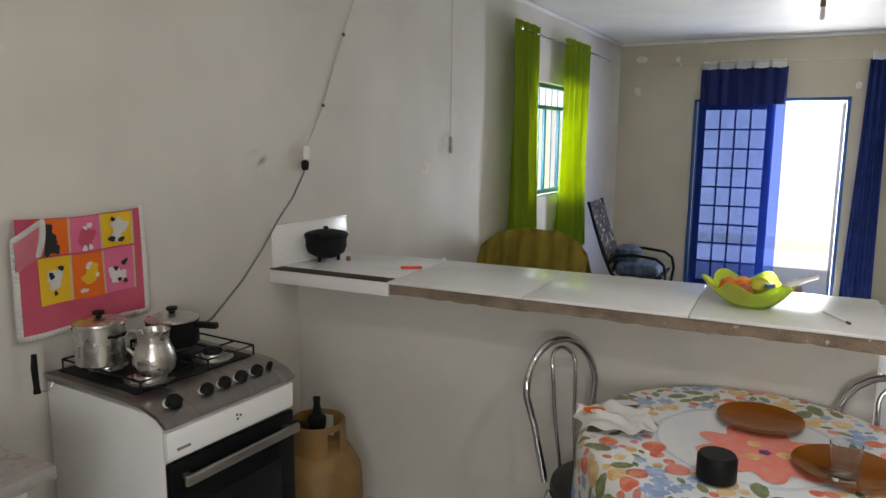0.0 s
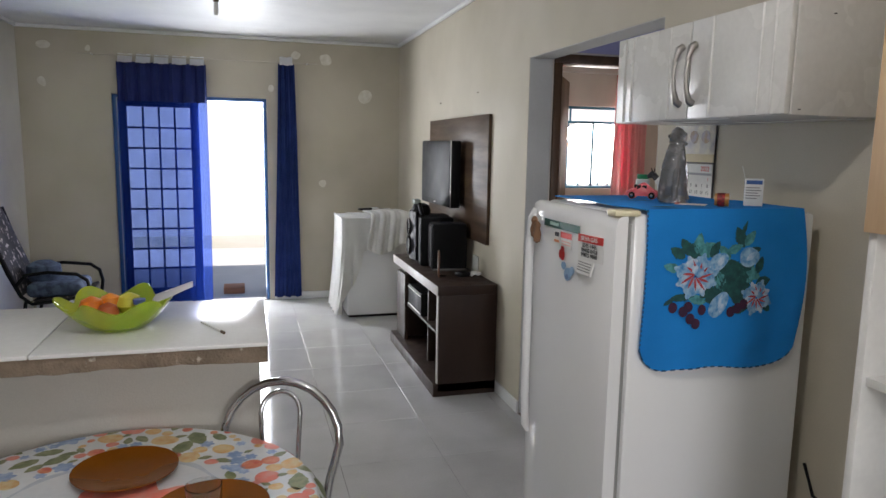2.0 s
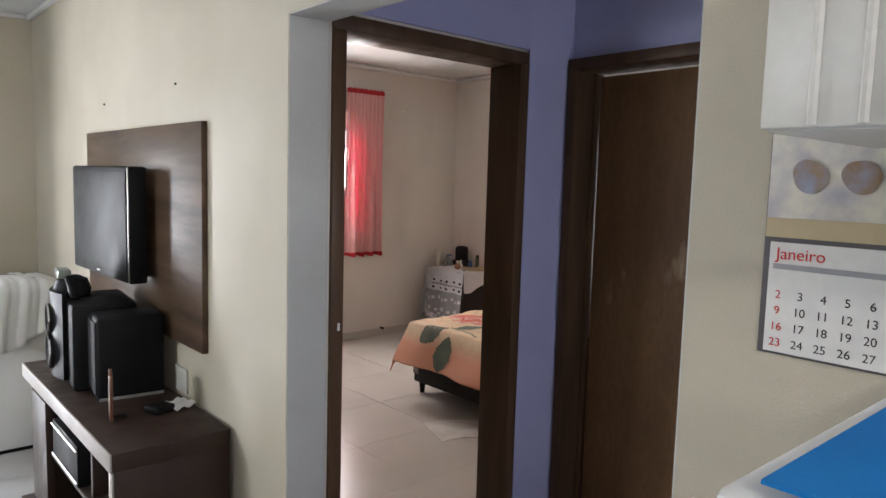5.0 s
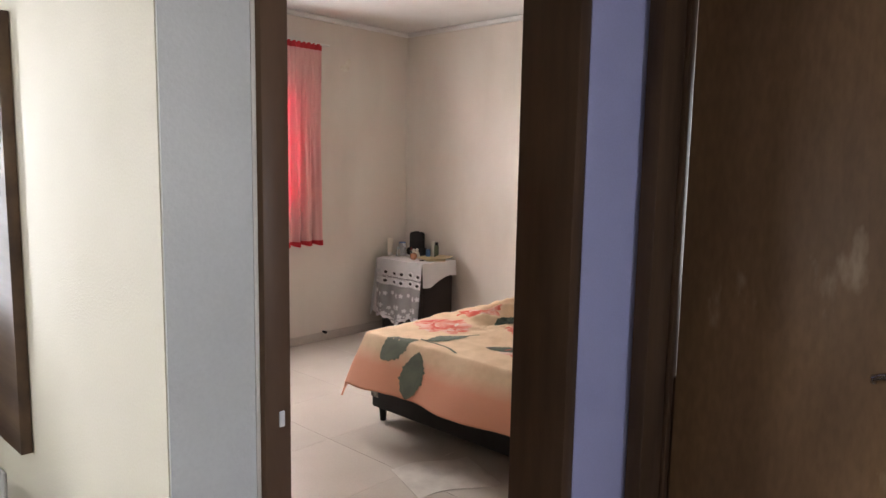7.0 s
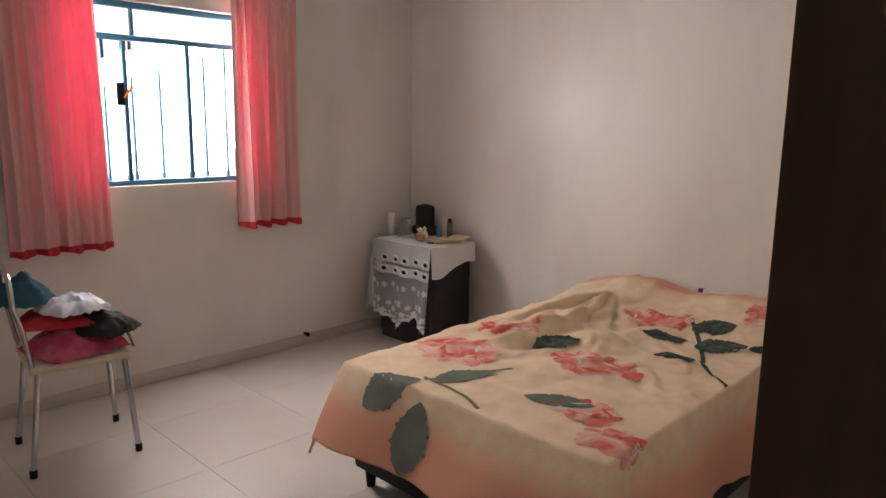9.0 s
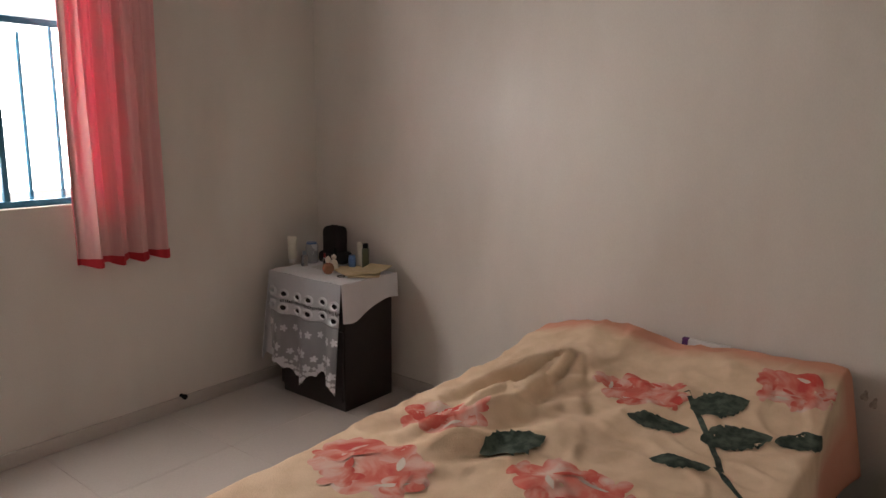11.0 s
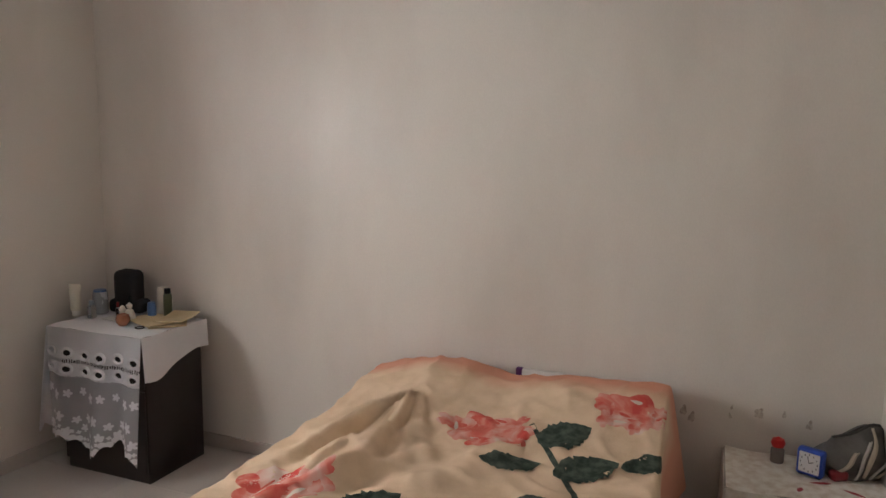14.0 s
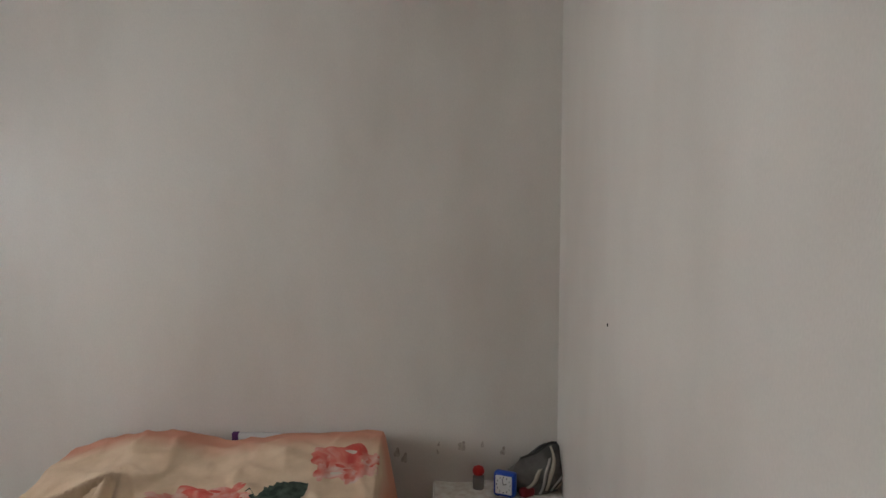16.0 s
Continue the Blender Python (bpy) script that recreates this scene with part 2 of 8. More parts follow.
def dyed_border(m, colour):
    """Dyes the edge of a cloth by its woven coordinates, fading softly inwards."""
    nt = m.node_tree
    uv = nt.nodes.new("ShaderNodeUVMap")
    uv.uv_map = "weave"
    sep = nt.nodes.new("ShaderNodeSeparateXYZ")
    nt.links.new(uv.outputs[0], sep.inputs[0])
    ends = ramp(nt, sep.outputs[0], [(0.0, (1, 1, 1)), (0.06, (1, 1, 1)), (0.10, (0, 0, 0)), (0.875, (0, 0, 0)), (0.92, (1, 1, 1)), (1.0, (1, 1, 1))])
    sides = ramp(nt, sep.outputs[1], [(0.0, (1, 1, 1)), (0.10, (1, 1, 1)), (0.17, (0, 0, 0)), (0.86, (0, 0, 0)), (0.91, (1, 1, 1)), (1.0, (1, 1, 1))])
    top = nt.nodes.new("ShaderNodeMath")
    top.operation = 'MAXIMUM'
    nt.links.new(ends, top.inputs[0])
    nt.links.new(sides, top.inputs[1])
    b = nt.nodes["Principled BSDF"]
    before = b.inputs["Base Color"].links[0].from_socket
    mx = nt.nodes.new("ShaderNodeMix")
    mx.data_type = 'RGBA'
    nt.links.new(top.outputs[0], mx.inputs[0])
    nt.links.new(before, mx.inputs[6])
    mx.inputs[7].default_value = (*colour, 1)
    nt.links.new(mx.outputs[2], b.inputs["Base Color"])


dyed_border(FLEECE, (0.73, 0.35, 0.235))


def painted_rose(name, stops, scale, twist):
    """Brushed petals: a warped noise stepped through the dyes."""
    m = cloth(name, stops[0], None, 0.0, grain=420, bump=0.003)
    nt = m.node_tree
    tc = nt.nodes.new("ShaderNodeTexCoord")
    n = nt.nodes.new("ShaderNodeTexNoise")
    n.inputs["Scale"].default_value, n.inputs["Detail"].default_value, n.inputs["Distortion"].default_value = scale, 3.0, twist
    nt.links.new(tc.outputs["Object"], n.inputs["Vector"])
    nt.links.new(ramp(nt, n.outputs["Fac"], list(zip((0.30, 0.43, 0.50, 0.57, 0.66), stops))), nt.nodes["Principled BSDF"].inputs["Base Color"])
    return m


ROSE_PAINT = painted_rose("brushed_rose_print", [(0.64, 0.09, 0.07), (0.70, 0.19, 0.14), (0.74, 0.33, 0.26), (0.77, 0.44, 0.36), (0.80, 0.62, 0.53)], 8.0, 0.9)
ROSE_EDGE = painted_rose("brushed_rose_edge_print", [(0.62, 0.06, 0.045), (0.66, 0.11, 0.08), (0.70, 0.18, 0.13), (0.74, 0.32, 0.25), (0.78, 0.50, 0.42)], 10.0, 0.8)
ROSE_WHITE = cloth("white_printed_fleece", (0.78, 0.68, 0.58), None, 0.0, grain=500, bump=0.0025)
LEAF_PRINT = cloth("dark_green_printed_fleece", (0.018, 0.034, 0.025), (0.100, 0.130, 0.098), 0.0, grain=300, bump=0.003, scale=32)
LEAF_PALE = cloth("faded_green_printed_fleece", (0.11, 0.13, 0.10), (0.16, 0.18, 0.14), 0.0, grain=500, bump=0.0025, scale=14)


def plain(name, c, rough=0.5, metal=0.0, **k):
    return mat(name, c, rough, metal, **k)


# ---- building helpers ----
def box(bm, x0, x1, y0, y1, z0, z1, bevel=0.0, seg=2):
    m = Matrix.Translation(((x0 + x1) / 2, (y0 + y1) / 2, (z0 + z1) / 2)) @ Matrix.Diagonal((abs(x1 - x0), abs(y1 - y0), abs(z1 - z0), 1))
    r = bmesh.ops.create_cube(bm, size=1.0, matrix=m)
    if bevel:
        es = list({e for v in r["verts"] for e in v.link_edges})
        bmesh.ops.bevel(bm, geom=es, offset=bevel, segments=seg, profile=0.5, affect='EDGES')
    return bm


def lathe(bm, profile, steps=28, centre=(0, 0, 0), squash=(1, 1)):
    """A turned solid from (radius, height) rows, round z."""
    rings = []
    cx, cy, cz = centre
    for r, z in profile:
        if r < 1e-5:
            rings.append([bm.verts.new((cx, cy, cz + z))])
        else:
            rings.append([bm.verts.new((cx + r * squash[0] * math.cos(2 * math.pi * i / steps), cy + r * squash[1] * math.sin(2 * math.pi * i / steps), cz + z)) for i in range(steps)])
    for a, b in zip(rings, rings[1:]):
        for i in range(steps):
            j = (i + 1) % steps
            if len(a) == 1 and len(b) > 1:
                bm.faces.new((a[0], b[j], b[i]))
            elif len(b) == 1 and len(a) > 1:
                bm.faces.new((a[i], a[j], b[0]))
            elif len(a) > 1:
                bm.faces.new((a[i], a[j], b[j], b[i]))
    return bm


def tube(bm, pts, r, steps=10, closed=False):
    """A round bar along points."""
    pts = [Vector(p) for p in pts]
    n = len(pts)
    rings = []
    up = Vector((0.13, 0.27, 0.95)).normalized()
    for i, p in enumerate(pts):
        if closed:
            d = pts[(i + 1) % n] - pts[i - 1]
        else:
            d = pts[min(i + 1, n - 1)] - pts[max(i - 1, 0)]
        d.normalize()
        side = d.cross(up)
        if side.length < 1e-3:
            side = d.cross(Vector((1, 0, 0)))
        side.normalize()
        if rings and side.dot(last) < 0:
            side = -side
        last = side
        o = d.cross(side)
        rr = r[i] if isinstance(r, (list, tuple)) else r
        rings.append([bm.verts.new(p + side * rr * math.cos(2 * math.pi * k / steps) + o * rr * math.sin(2 * math.pi * k / steps)) for k in range(steps)])
    for i in range(n if closed else n - 1):
        a, b = rings[i], rings[(i + 1) % n]
        for k in range(steps):
            bm.faces.new((a[k], a[(k + 1) % steps], b[(k + 1) % steps], b[k]))
    if not closed:
        bm.faces.new(rings[0][::-1])
        bm.faces.new(rings[-1])
    return bm


def sheet(bm, f, nu, nv, thick=0.004):
    """A cloth with thickness: f(u, v) gives its place, u and v from 0 to 1."""
    g = [[Vector(f(i / nu, j / nv)) for j in range(nv + 1)] for i in range(nu + 1)]
    front, back = [], []
    for i in range(nu + 1):
        fr, bk = [], []
        for j in range(nv + 1):
            du = g[min(i + 1, nu)][j] - g[max(i - 1, 0)][j]
            dv = g[i][min(j + 1, nv)] - g[i][max(j - 1, 0)]
            n = du.cross(dv)
            n = n.normalized() if n.length > 1e-9 else Vector((0, 0, 1))
            fr.append(bm.verts.new(g[i][j] + n * thick / 2))
            bk.append(bm.verts.new(g[i][j] - n * thick / 2))
        front.append(fr)
        back.append(bk)
    for i in range(nu):
        for j in range(nv):
            bm.faces.new((front[i][j], front[i + 1][j], front[i + 1][j + 1], front[i][j + 1]))
            bm.faces.new((back[i][j], back[i][j + 1], back[i + 1][j + 1], back[i + 1][j]))
    for i in range(nu):
        bm.faces.new((front[i][0], back[i][0], back[i + 1][0], front[i + 1][0]))
        bm.faces.new((front[i][nv], front[i + 1][nv], back[i + 1][nv], back[i][nv]))
    for j in range(nv):
        bm.faces.new((front[0][j], front[0][j + 1], back[0][j + 1], back[0][j]))
        bm.faces.new((front[nu][j], back[nu][j], back[nu][j + 1], front[nu][j + 1]))
    return bm


def smooth(me, angle=40):
    me.polygons.foreach_set("use_smooth", [True] * len(me.polygons))
    me.set_sharp_from_angle(angle=radians(angle))


def obj(name, bm, material, angle=40):
    bmesh.ops.recalc_face_normals(bm, faces=bm.faces)
    me = bpy.data.meshes.new(name)
    bm.to_mesh(me)
    bm.free()
    smooth(me, angle)
    me.materials.append(material)
    return new(name, me)


def part(name, bm, material, parent, label="", angle=40):
    ob = obj(name, bm, material, angle)
    ob.parent = parent
    if label:
        ob["label"] = label
    return ob


def thing(name, at, label, category, rz=0, group="", kind=""):
    ob = new(name)
    ob.empty_display_size = 0.1
    ob.matrix_world = pose(*at, 0, 0, rz)
    return tagged(ob, label, category, group, kind)


def single(name, bm, material, at, label, category, rz=0, group="", kind="", angle=40):
    ob = obj(name, bm, material, angle)
    ob.matrix_world = pose(*at, 0, 0, rz)
    return tagged(ob, label, category, group, kind)


def B():
    return bmesh.new()


def letters(name, text, size, material, parent, m, label="", depth=0.0004):
    """Raised lettering in the built-in font, laid by the pose m inside its thing."""
    cu = bpy.data.curves.new(name, 'FONT')
    cu.body, cu.size, cu.extrude, cu.align_x, cu.align_y = text, size, depth, 'CENTER', 'CENTER'
    tmp = bpy.data.objects.new(name, cu)
    me = bpy.data.meshes.new_from_object(tmp)
    bpy.data.objects.remove(tmp)
    me.materials.clear()
    me.materials.append(material)
    ob = new(name, me)
    ob.parent = parent
    ob.matrix_basis = m
    if label:
        ob["label"] = label
    return ob

# ---- the structure ----
# x to the right, y towards the front door; the living room's right wall stands at x = 3.0.
H_LIV, H_BED = 2.63, 2.72
FAR_Y, BACK_Y = 8.50, -1.0
BED_N, BED_S, BED_E, BED_W = 8.85, 5.21, 7.16, 3.14


def wall(name, axis, c0, c1, a0, a1, z0, z1, holes, material, label, m=None):
    """A wall of thickness c0..c1, running a0..a1 along the other axis, with real openings (a0, a1, z0, z1)."""
    A = sorted({a0, a1, *[h[0] for h in holes], *[h[1] for h in holes]})
    Z = sorted({z0, z1, *[h[2] for h in holes], *[h[3] for h in holes]})
    A = [a for a in A if a0 <= a <= a1]
    Z = [z for z in Z if z0 <= z <= z1]

    def solid(i, k):
        if i < 0 or k < 0 or i >= len(A) - 1 or k >= len(Z) - 1:
            return False
        a, z = (A[i] + A[i + 1]) / 2, (Z[k] + Z[k + 1]) / 2
        return not any(h[0] < a < h[1] and h[2] < z < h[3] for h in holes)

    bm = B()
    cache = {}

    def v(c, a, z):
        p = (c, a, z) if axis == 'x' else (a, c, z)
        if p not in cache:
            cache[p] = bm.verts.new(p)
        return cache[p]

    for i in range(len(A) - 1):
        for k in range(len(Z) - 1):
            if not solid(i, k):
                continue
            p, q, s, t = A[i], A[i + 1], Z[k], Z[k + 1]
            for c in (c0, c1):
                bm.faces.new((v(c, p, s), v(c, q, s), v(c, q, t), v(c, p, t)))
            if not solid(i - 1, k):
                bm.faces.new((v(c0, p, s), v(c0, p, t), v(c1, p, t), v(c1, p, s)))
            if not solid(i + 1, k):
                bm.faces.new((v(c0, q, s), v(c0, q, t), v(c1, q, t), v(c1, q, s)))
            if not solid(i, k - 1):
                bm.faces.new((v(c0, p, s), v(c0, q, s), v(c1, q, s), v(c1, p, s)))
            if not solid(i, k + 1):
                bm.faces.new((v(c0, p, t), v(c0, q, t), v(c1, q, t), v(c1, p, t)))
    ob = obj(name, bm, material, 20)
    if m is not None:
        ob.matrix_world = m
    return tagged(ob, label, "wall", kind="structure")


def slab(name, x0, x1, y0, y1, z0, z1, material, label, category):
    bm = B()
    box(bm, x0, x1, y0, y1, z0, z1)
    return single(name, bm, material, (0, 0, 0), label, category, kind="structure", angle=20)


SKEW = 3.22                                  # the left wall runs a little out of square
LEFT_M = pose(-0.83, 3.15, 0, 0, 0, -SKEW)   # its face: local x = 0, local y along it


def left_x(y):
    return -0.83 + (y - 3.15) * math.tan(radians(SKEW))


wall("wall_left", 'x', -0.15, 0.0, -4.2, 5.6, 0, H_LIV + 0.1, [(2.72, 4.05, 1.165, 2.075)], WALL_GREY, "off-white plastered kitchen and living room wall", LEFT_M)
wall("wall_front", 'y', FAR_Y, FAR_Y + 0.15, -0.75, 3.0, 0, H_LIV + 0.1, [(0.24, 1.655, 0.0, 2.04)], WALL, "cream painted wall with filler patches round the front door")
wall("wall_right", 'x', 3.0, 3.14, BACK_Y, BED_N + 0.15, 0, 2.85, [(3.675, 5.0, 0.0, 2.10)], WALL, "cream painted wall with a doorless opening to the corridor")
# this wall and its window are unseen; the opening admits the kitchen fill
wall("wall_back", 'y', BACK_Y - 0.15, BACK_Y, -1.3, 3.14, 0, H_LIV + 0.1, [(1.25, 2.75, 1.15, 2.15)], WALL_GREY, "off-white kitchen wall with an assumed window")
wall("wall_bedroom_south", 'y', -0.15, 0.0, 0.0, 4.17, 0, 2.85, [(0.010, 0.910, 0.0, 2.13)], WALL_BED, "beige painted bedroom wall with a doorway", pose(3.14, 5.15, 0, 0, 0, 1.05))
wall("wall_bedroom_window", 'y', BED_N, BED_N + 0.15, 3.14, BED_E + 0.15, 0, 2.85, [(4.72, 5.92, 1.13, 2.10)], WALL_BED, "beige painted bedroom wall with a window")
wall("wall_bedroom_east", 'x', BED_E, BED_E + 0.15, BED_S, BED_N, 0, 2.85, [], WALL_BED, "beige painted wall behind the bed with damp marks")
wall("wall_corridor_end", 'x', 4.25, 4.40, 2.2, 5.0, 0, 2.85, [(4.10, 4.93, 0.0, 2.12)], LILAC, "lilac painted corridor wall with a doorway")
# opening added in the unseen end wall to let the corridor fill in
wall("wall_corridor_south", 'y', 2.2, 2.35, 3.14, 4.25, 0, 2.85, [(3.35, 4.05, 1.15, 2.05)], LILAC, "lilac painted end wall of the corridor with an added opening")
bmc = B()
foot = [(4.05, 4.9985), (4.05, 4.987), (4.249, 4.931), (4.249, 4.9985)]
lo_ring, hi_ring = [[bmc.verts.new((x, y, z)) for x, y in foot] for z in (0.0, 2.6)]
bmc.faces.new(lo_ring)
bmc.faces.new(hi_ring)
for k in range(4):
    bmc.faces.new((lo_ring[k], lo_ring[(k + 1) % 4], hi_ring[(k + 1) % 4], hi_ring[k]))
box(bmc, 3.141, 4.05, 4.988, 4.9985, 2.14, 2.6)
tagged(obj("wall_corridor_face", bmc, LILAC), "lilac painted corridor wall beside the bedroom door", "wall", kind="structure")
wall("wall_room_behind", 'x', 5.6, 5.75, 3.6, 5.0, 0, 2.85, [(3.95, 4.75, 1.0, 2.0)], WALL_GREY, "pale wall with a window in the room behind the brown door")
wall("wall_room_behind_side", 'y', 3.6, 3.75, 4.40, 5.6, 0, 2.85, [], WALL_GREY, "pale side wall of the room behind the brown door")

slab("ceiling_living", -1.4, 3.0, BACK_Y - 0.1, FAR_Y + 0.1, H_LIV, H_LIV + 0.05, CEIL, "white plastic panelled living room ceiling", "ceiling")
slab("ceiling_bedroom", BED_W, BED_E, BED_S, BED_N, H_BED, H_BED + 0.05, CEIL, "white plastic bedroom ceiling", "ceiling")
slab("ceiling_corridor", 3.14, 4.25, 2.35, 5.0, 2.45, 2.5, SHADED_CEIL, "corridor ceiling coloured near-black for its shade", "ceiling")
slab("ceiling_room_behind", 4.40, 5.6, 3.75, 5.0, 2.45, 2.5, CEIL, "white ceiling of the room behind the brown door", "ceiling")
slab("roof", -1.5, 7.4, BACK_Y - 0.3, BED_N + 0.3, 2.86, 2.92, MORTAR, "plain roof slab above the ceilings", "roof")

slab("floor_living", -1.4, 3.0, BACK_Y - 0.1, FAR_Y + 0.14, -0.10, -0.006, GROUT, "pale glossy tiled living room floor", "floor")
slab("floor_corridor", 3.0, 4.42, 2.2, 5.0, -0.10, 0.0, DARK_FLOOR, "dark red-brown corridor floor", "floor")
slab("floor_bedroom", 3.14, BED_E, 5.0, BED_N, -0.10, -0.006, GROUT, "pale tiled bedroom floor", "floor")
slab("floor_room_behind", 4.42, 5.6, 3.6, 5.0, -0.10, 0.0, GROUT, "pale floor of the room behind the brown door", "floor")

# cove trims where wall and ceiling meet, and tiled skirtings
bmt = B()
box(bmt, 2.965, 2.999, BACK_Y, FAR_Y, H_LIV - 0.035, H_LIV - 0.001, 0.012)
box(bmt, -0.6, 2.965, FAR_Y - 0.035, FAR_Y - 0.001, H_LIV - 0.035, H_LIV - 0.001, 0.012)
tagged(obj("trim_living_ceiling", bmt, CEIL), "white plastic ceiling trim", "trim", kind="structure")
bmt = B()
box(bmt, 0.0, 0.035, -4.0, 5.3, H_LIV - 0.035, H_LIV - 0.001, 0.012)
ob = tagged(obj("trim_left_ceiling", bmt, CEIL), "white plastic ceiling trim along the left wall", "trim", kind="structure")
ob.matrix_world = LEFT_M
bmt = B()
box(bmt, BED_W, BED_E, BED_N - 0.04, BED_N - 0.001, H_BED - 0.04, H_BED - 0.001, 0.012)
box(bmt, BED_E - 0.04, BED_E - 0.001, BED_S, BED_N - 0.04, H_BED - 0.04, H_BED - 0.001, 0.012)
tagged(obj("trim_bedroom_ceiling", bmt, CEIL), "white plastic bedroom ceiling trim", "trim", kind="structure")
bmt = B()
box(bmt, 2.988, 2.999, 5.0, FAR_Y, 0.0, 0.075, 0.002)
box(bmt, 1.70, 2.988, FAR_Y - 0.012, FAR_Y - 0.001, 0.0, 0.075, 0.002)
box(bmt, -0.5, 0.20, FAR_Y - 0.012, FAR_Y - 0.001, 0.0, 0.075, 0.002)
tagged(obj("baseboard_living", bmt, TILE_WHITE), "white tiled skirting", "baseboard", kind="structure")
bmt = B()
box(bmt, BED_W, BED_E - 0.012, BED_N - 0.012, BED_N - 0.001, 0.0, 0.07, 0.002)
box(bmt, BED_E - 0.012, BED_E - 0.001, BED_S, BED_N - 0.012, 0.0, 0.07, 0.002)
tagged(obj("baseboard_bedroom", bmt, TILE_BED), "pale tiled skirting with dirty joints", "baseboard", kind="structure")


def door_frame(name, axis, c0, c1, a0, a1, top, w, label):
    """A wooden door frame: two jambs and a head as parts."""
    t = thing(name, (0, 0, 0), label, "door frame", kind="structure")

    def bar(nm, p, q, s, u):
        bm = B()
        if axis == 'y':
            box(bm, p, q, c0, c1, s, u, 0.004)
        else:
            box(bm, c0, c1, p, q, s, u, 0.004)
        part(nm, bm, DARK_WOOD, t)
    bar("jamb", a0, a0 + w, 0, top - w)
    bar("jamb", a1 - w, a1, 0, top - w)
    bar("head", a0, a1, top - w, top)
    return t


door_frame("door_frame_bedroom", 'y', 4.986, 5.155, 3.150, 4.048, 2.128, 0.048, "dark brown wooden frame of the bedroom door")
dfc = door_frame("door_frame_corridor", 'x', 4.215, 4.398, 4.102, 4.928, 2.118, 0.045, "dark brown wooden frame of the closed corridor door")


def lever_handle(parent, m, sx, plate=False):
    """A chrome lever with its rose and key plate; sx: the side to which the lever points."""
    bm = B()
    lathe(bm, [(0, 0), (0.022, 0), (0.022, 0.007), (0.010, 0.009), (0.010, 0.045), (0, 0.045)], 16)
    tube(bm, [(0, 0, 0.042), (sx * 0.05, 0, 0.045), (sx * 0.10, 0, 0.043), (sx * 0.118, -0.008, 0.036), (sx * 0.12, -0.02, 0.026)], [0.009, 0.0085, 0.0085, 0.008, 0.007], 10)
    if plate:
        box(bm, -0.019, 0.019, -0.105, 0.045, 0.0, 0.006, 0.003)
    h = part("door_handle", bm, CHROME, parent, "chrome lever handle")
    h.matrix_basis = m
    bm = B()
    lathe(bm, [(0, 0), (0.02, 0), (0.02, 0.007), (0.009, 0.008), (0.009, 0.02), (0, 0.02)], 16, (0, -0.075, 0))
    box(bm, -0.012, 0.012, -0.08, -0.07, 0.018, 0.045, 0.002)
    k = part("key", bm, CHROME, parent, "key in the lock below the handle")
    k.matrix_basis = m


def door_leaf(name, hinge, rz, width, height, label, gap=0.0, inset=0.065, grip=1.06):
    t = thing(name, hinge, label, "door", rz, kind="structure")
    bm = B()
    box(bm, 0.0, width, -0.0175, 0.0175, 0.008, height, 0.002)
    for v in bm.verts:                    # the worn leaf stands off its frame
        if v.co.x < 0.1:
            v.co.x += gap
    part("leaf", bm, DOOR_WOOD, t)
    for s in (1, -1):
        lever_handle(t, Matrix.Translation((width - inset, s * 0.0175, grip)) @ Euler((radians(90 if s < 0 else -90), 0, 0)).to_matrix().to_4x4() @ Matrix.Diagonal((1, 1 if s < 0 else -1, 1, 1)), -1, grip > 1.06)
    return t


door_leaf("door_bedroom", (3.205, 5.165, 0), 57.5, 0.815, 2.06, "brown wooden bedroom door standing open")
door_leaf("door_corridor", (4.377, 4.872, 0), -90, 0.714, 2.06, "scuffed brown wooden door, closed", 0.005, 0.122, 1.095)
# stop hides the lit jamb; added filler below blocks light through the gap
part("door_stop", box(B(), 4.330, 4.3585, 4.8715, 4.8828, 0.01, 2.07, 0.001), DARK_WOOD, dfc)
part("draught_strip", box(B(), 4.365, 4.380, 4.8660, 4.8825, 0.01, 0.97), DARK_WOOD, dfc)
bm = B()
box(bm, -0.005, 0.005, 0, 0.004, -0.013, 0.013, 0.002)
single("strike_plate", bm, WHITE_MATT, (3.178, 4.981, 1.136), "small white chip plate on the brown door jamb", "strike plate")

# bare grey plaster on the reveals of the opening to the corridor
REVEAL = mat("grey_plaster_reveal", (0.56, 0.56, 0.54), 0.8, second=(0.50, 0.50, 0.48), scale=3, grain=160, bump=0.0006)
bmt = B()
box(bmt, 3.002, 3.139, 4.996, 4.9995, 0.0, 2.0955)
box(bmt, 3.002, 3.139, 3.6755, 3.679, 0.0, 2.0955)
box(bmt, 3.002, 3.139, 3.6755, 4.9995, 2.0960, 2.0995)
tagged(obj("trim_opening", bmt, REVEAL, 20), "grey plastered reveal of the opening to the corridor", "trim", kind="structure")

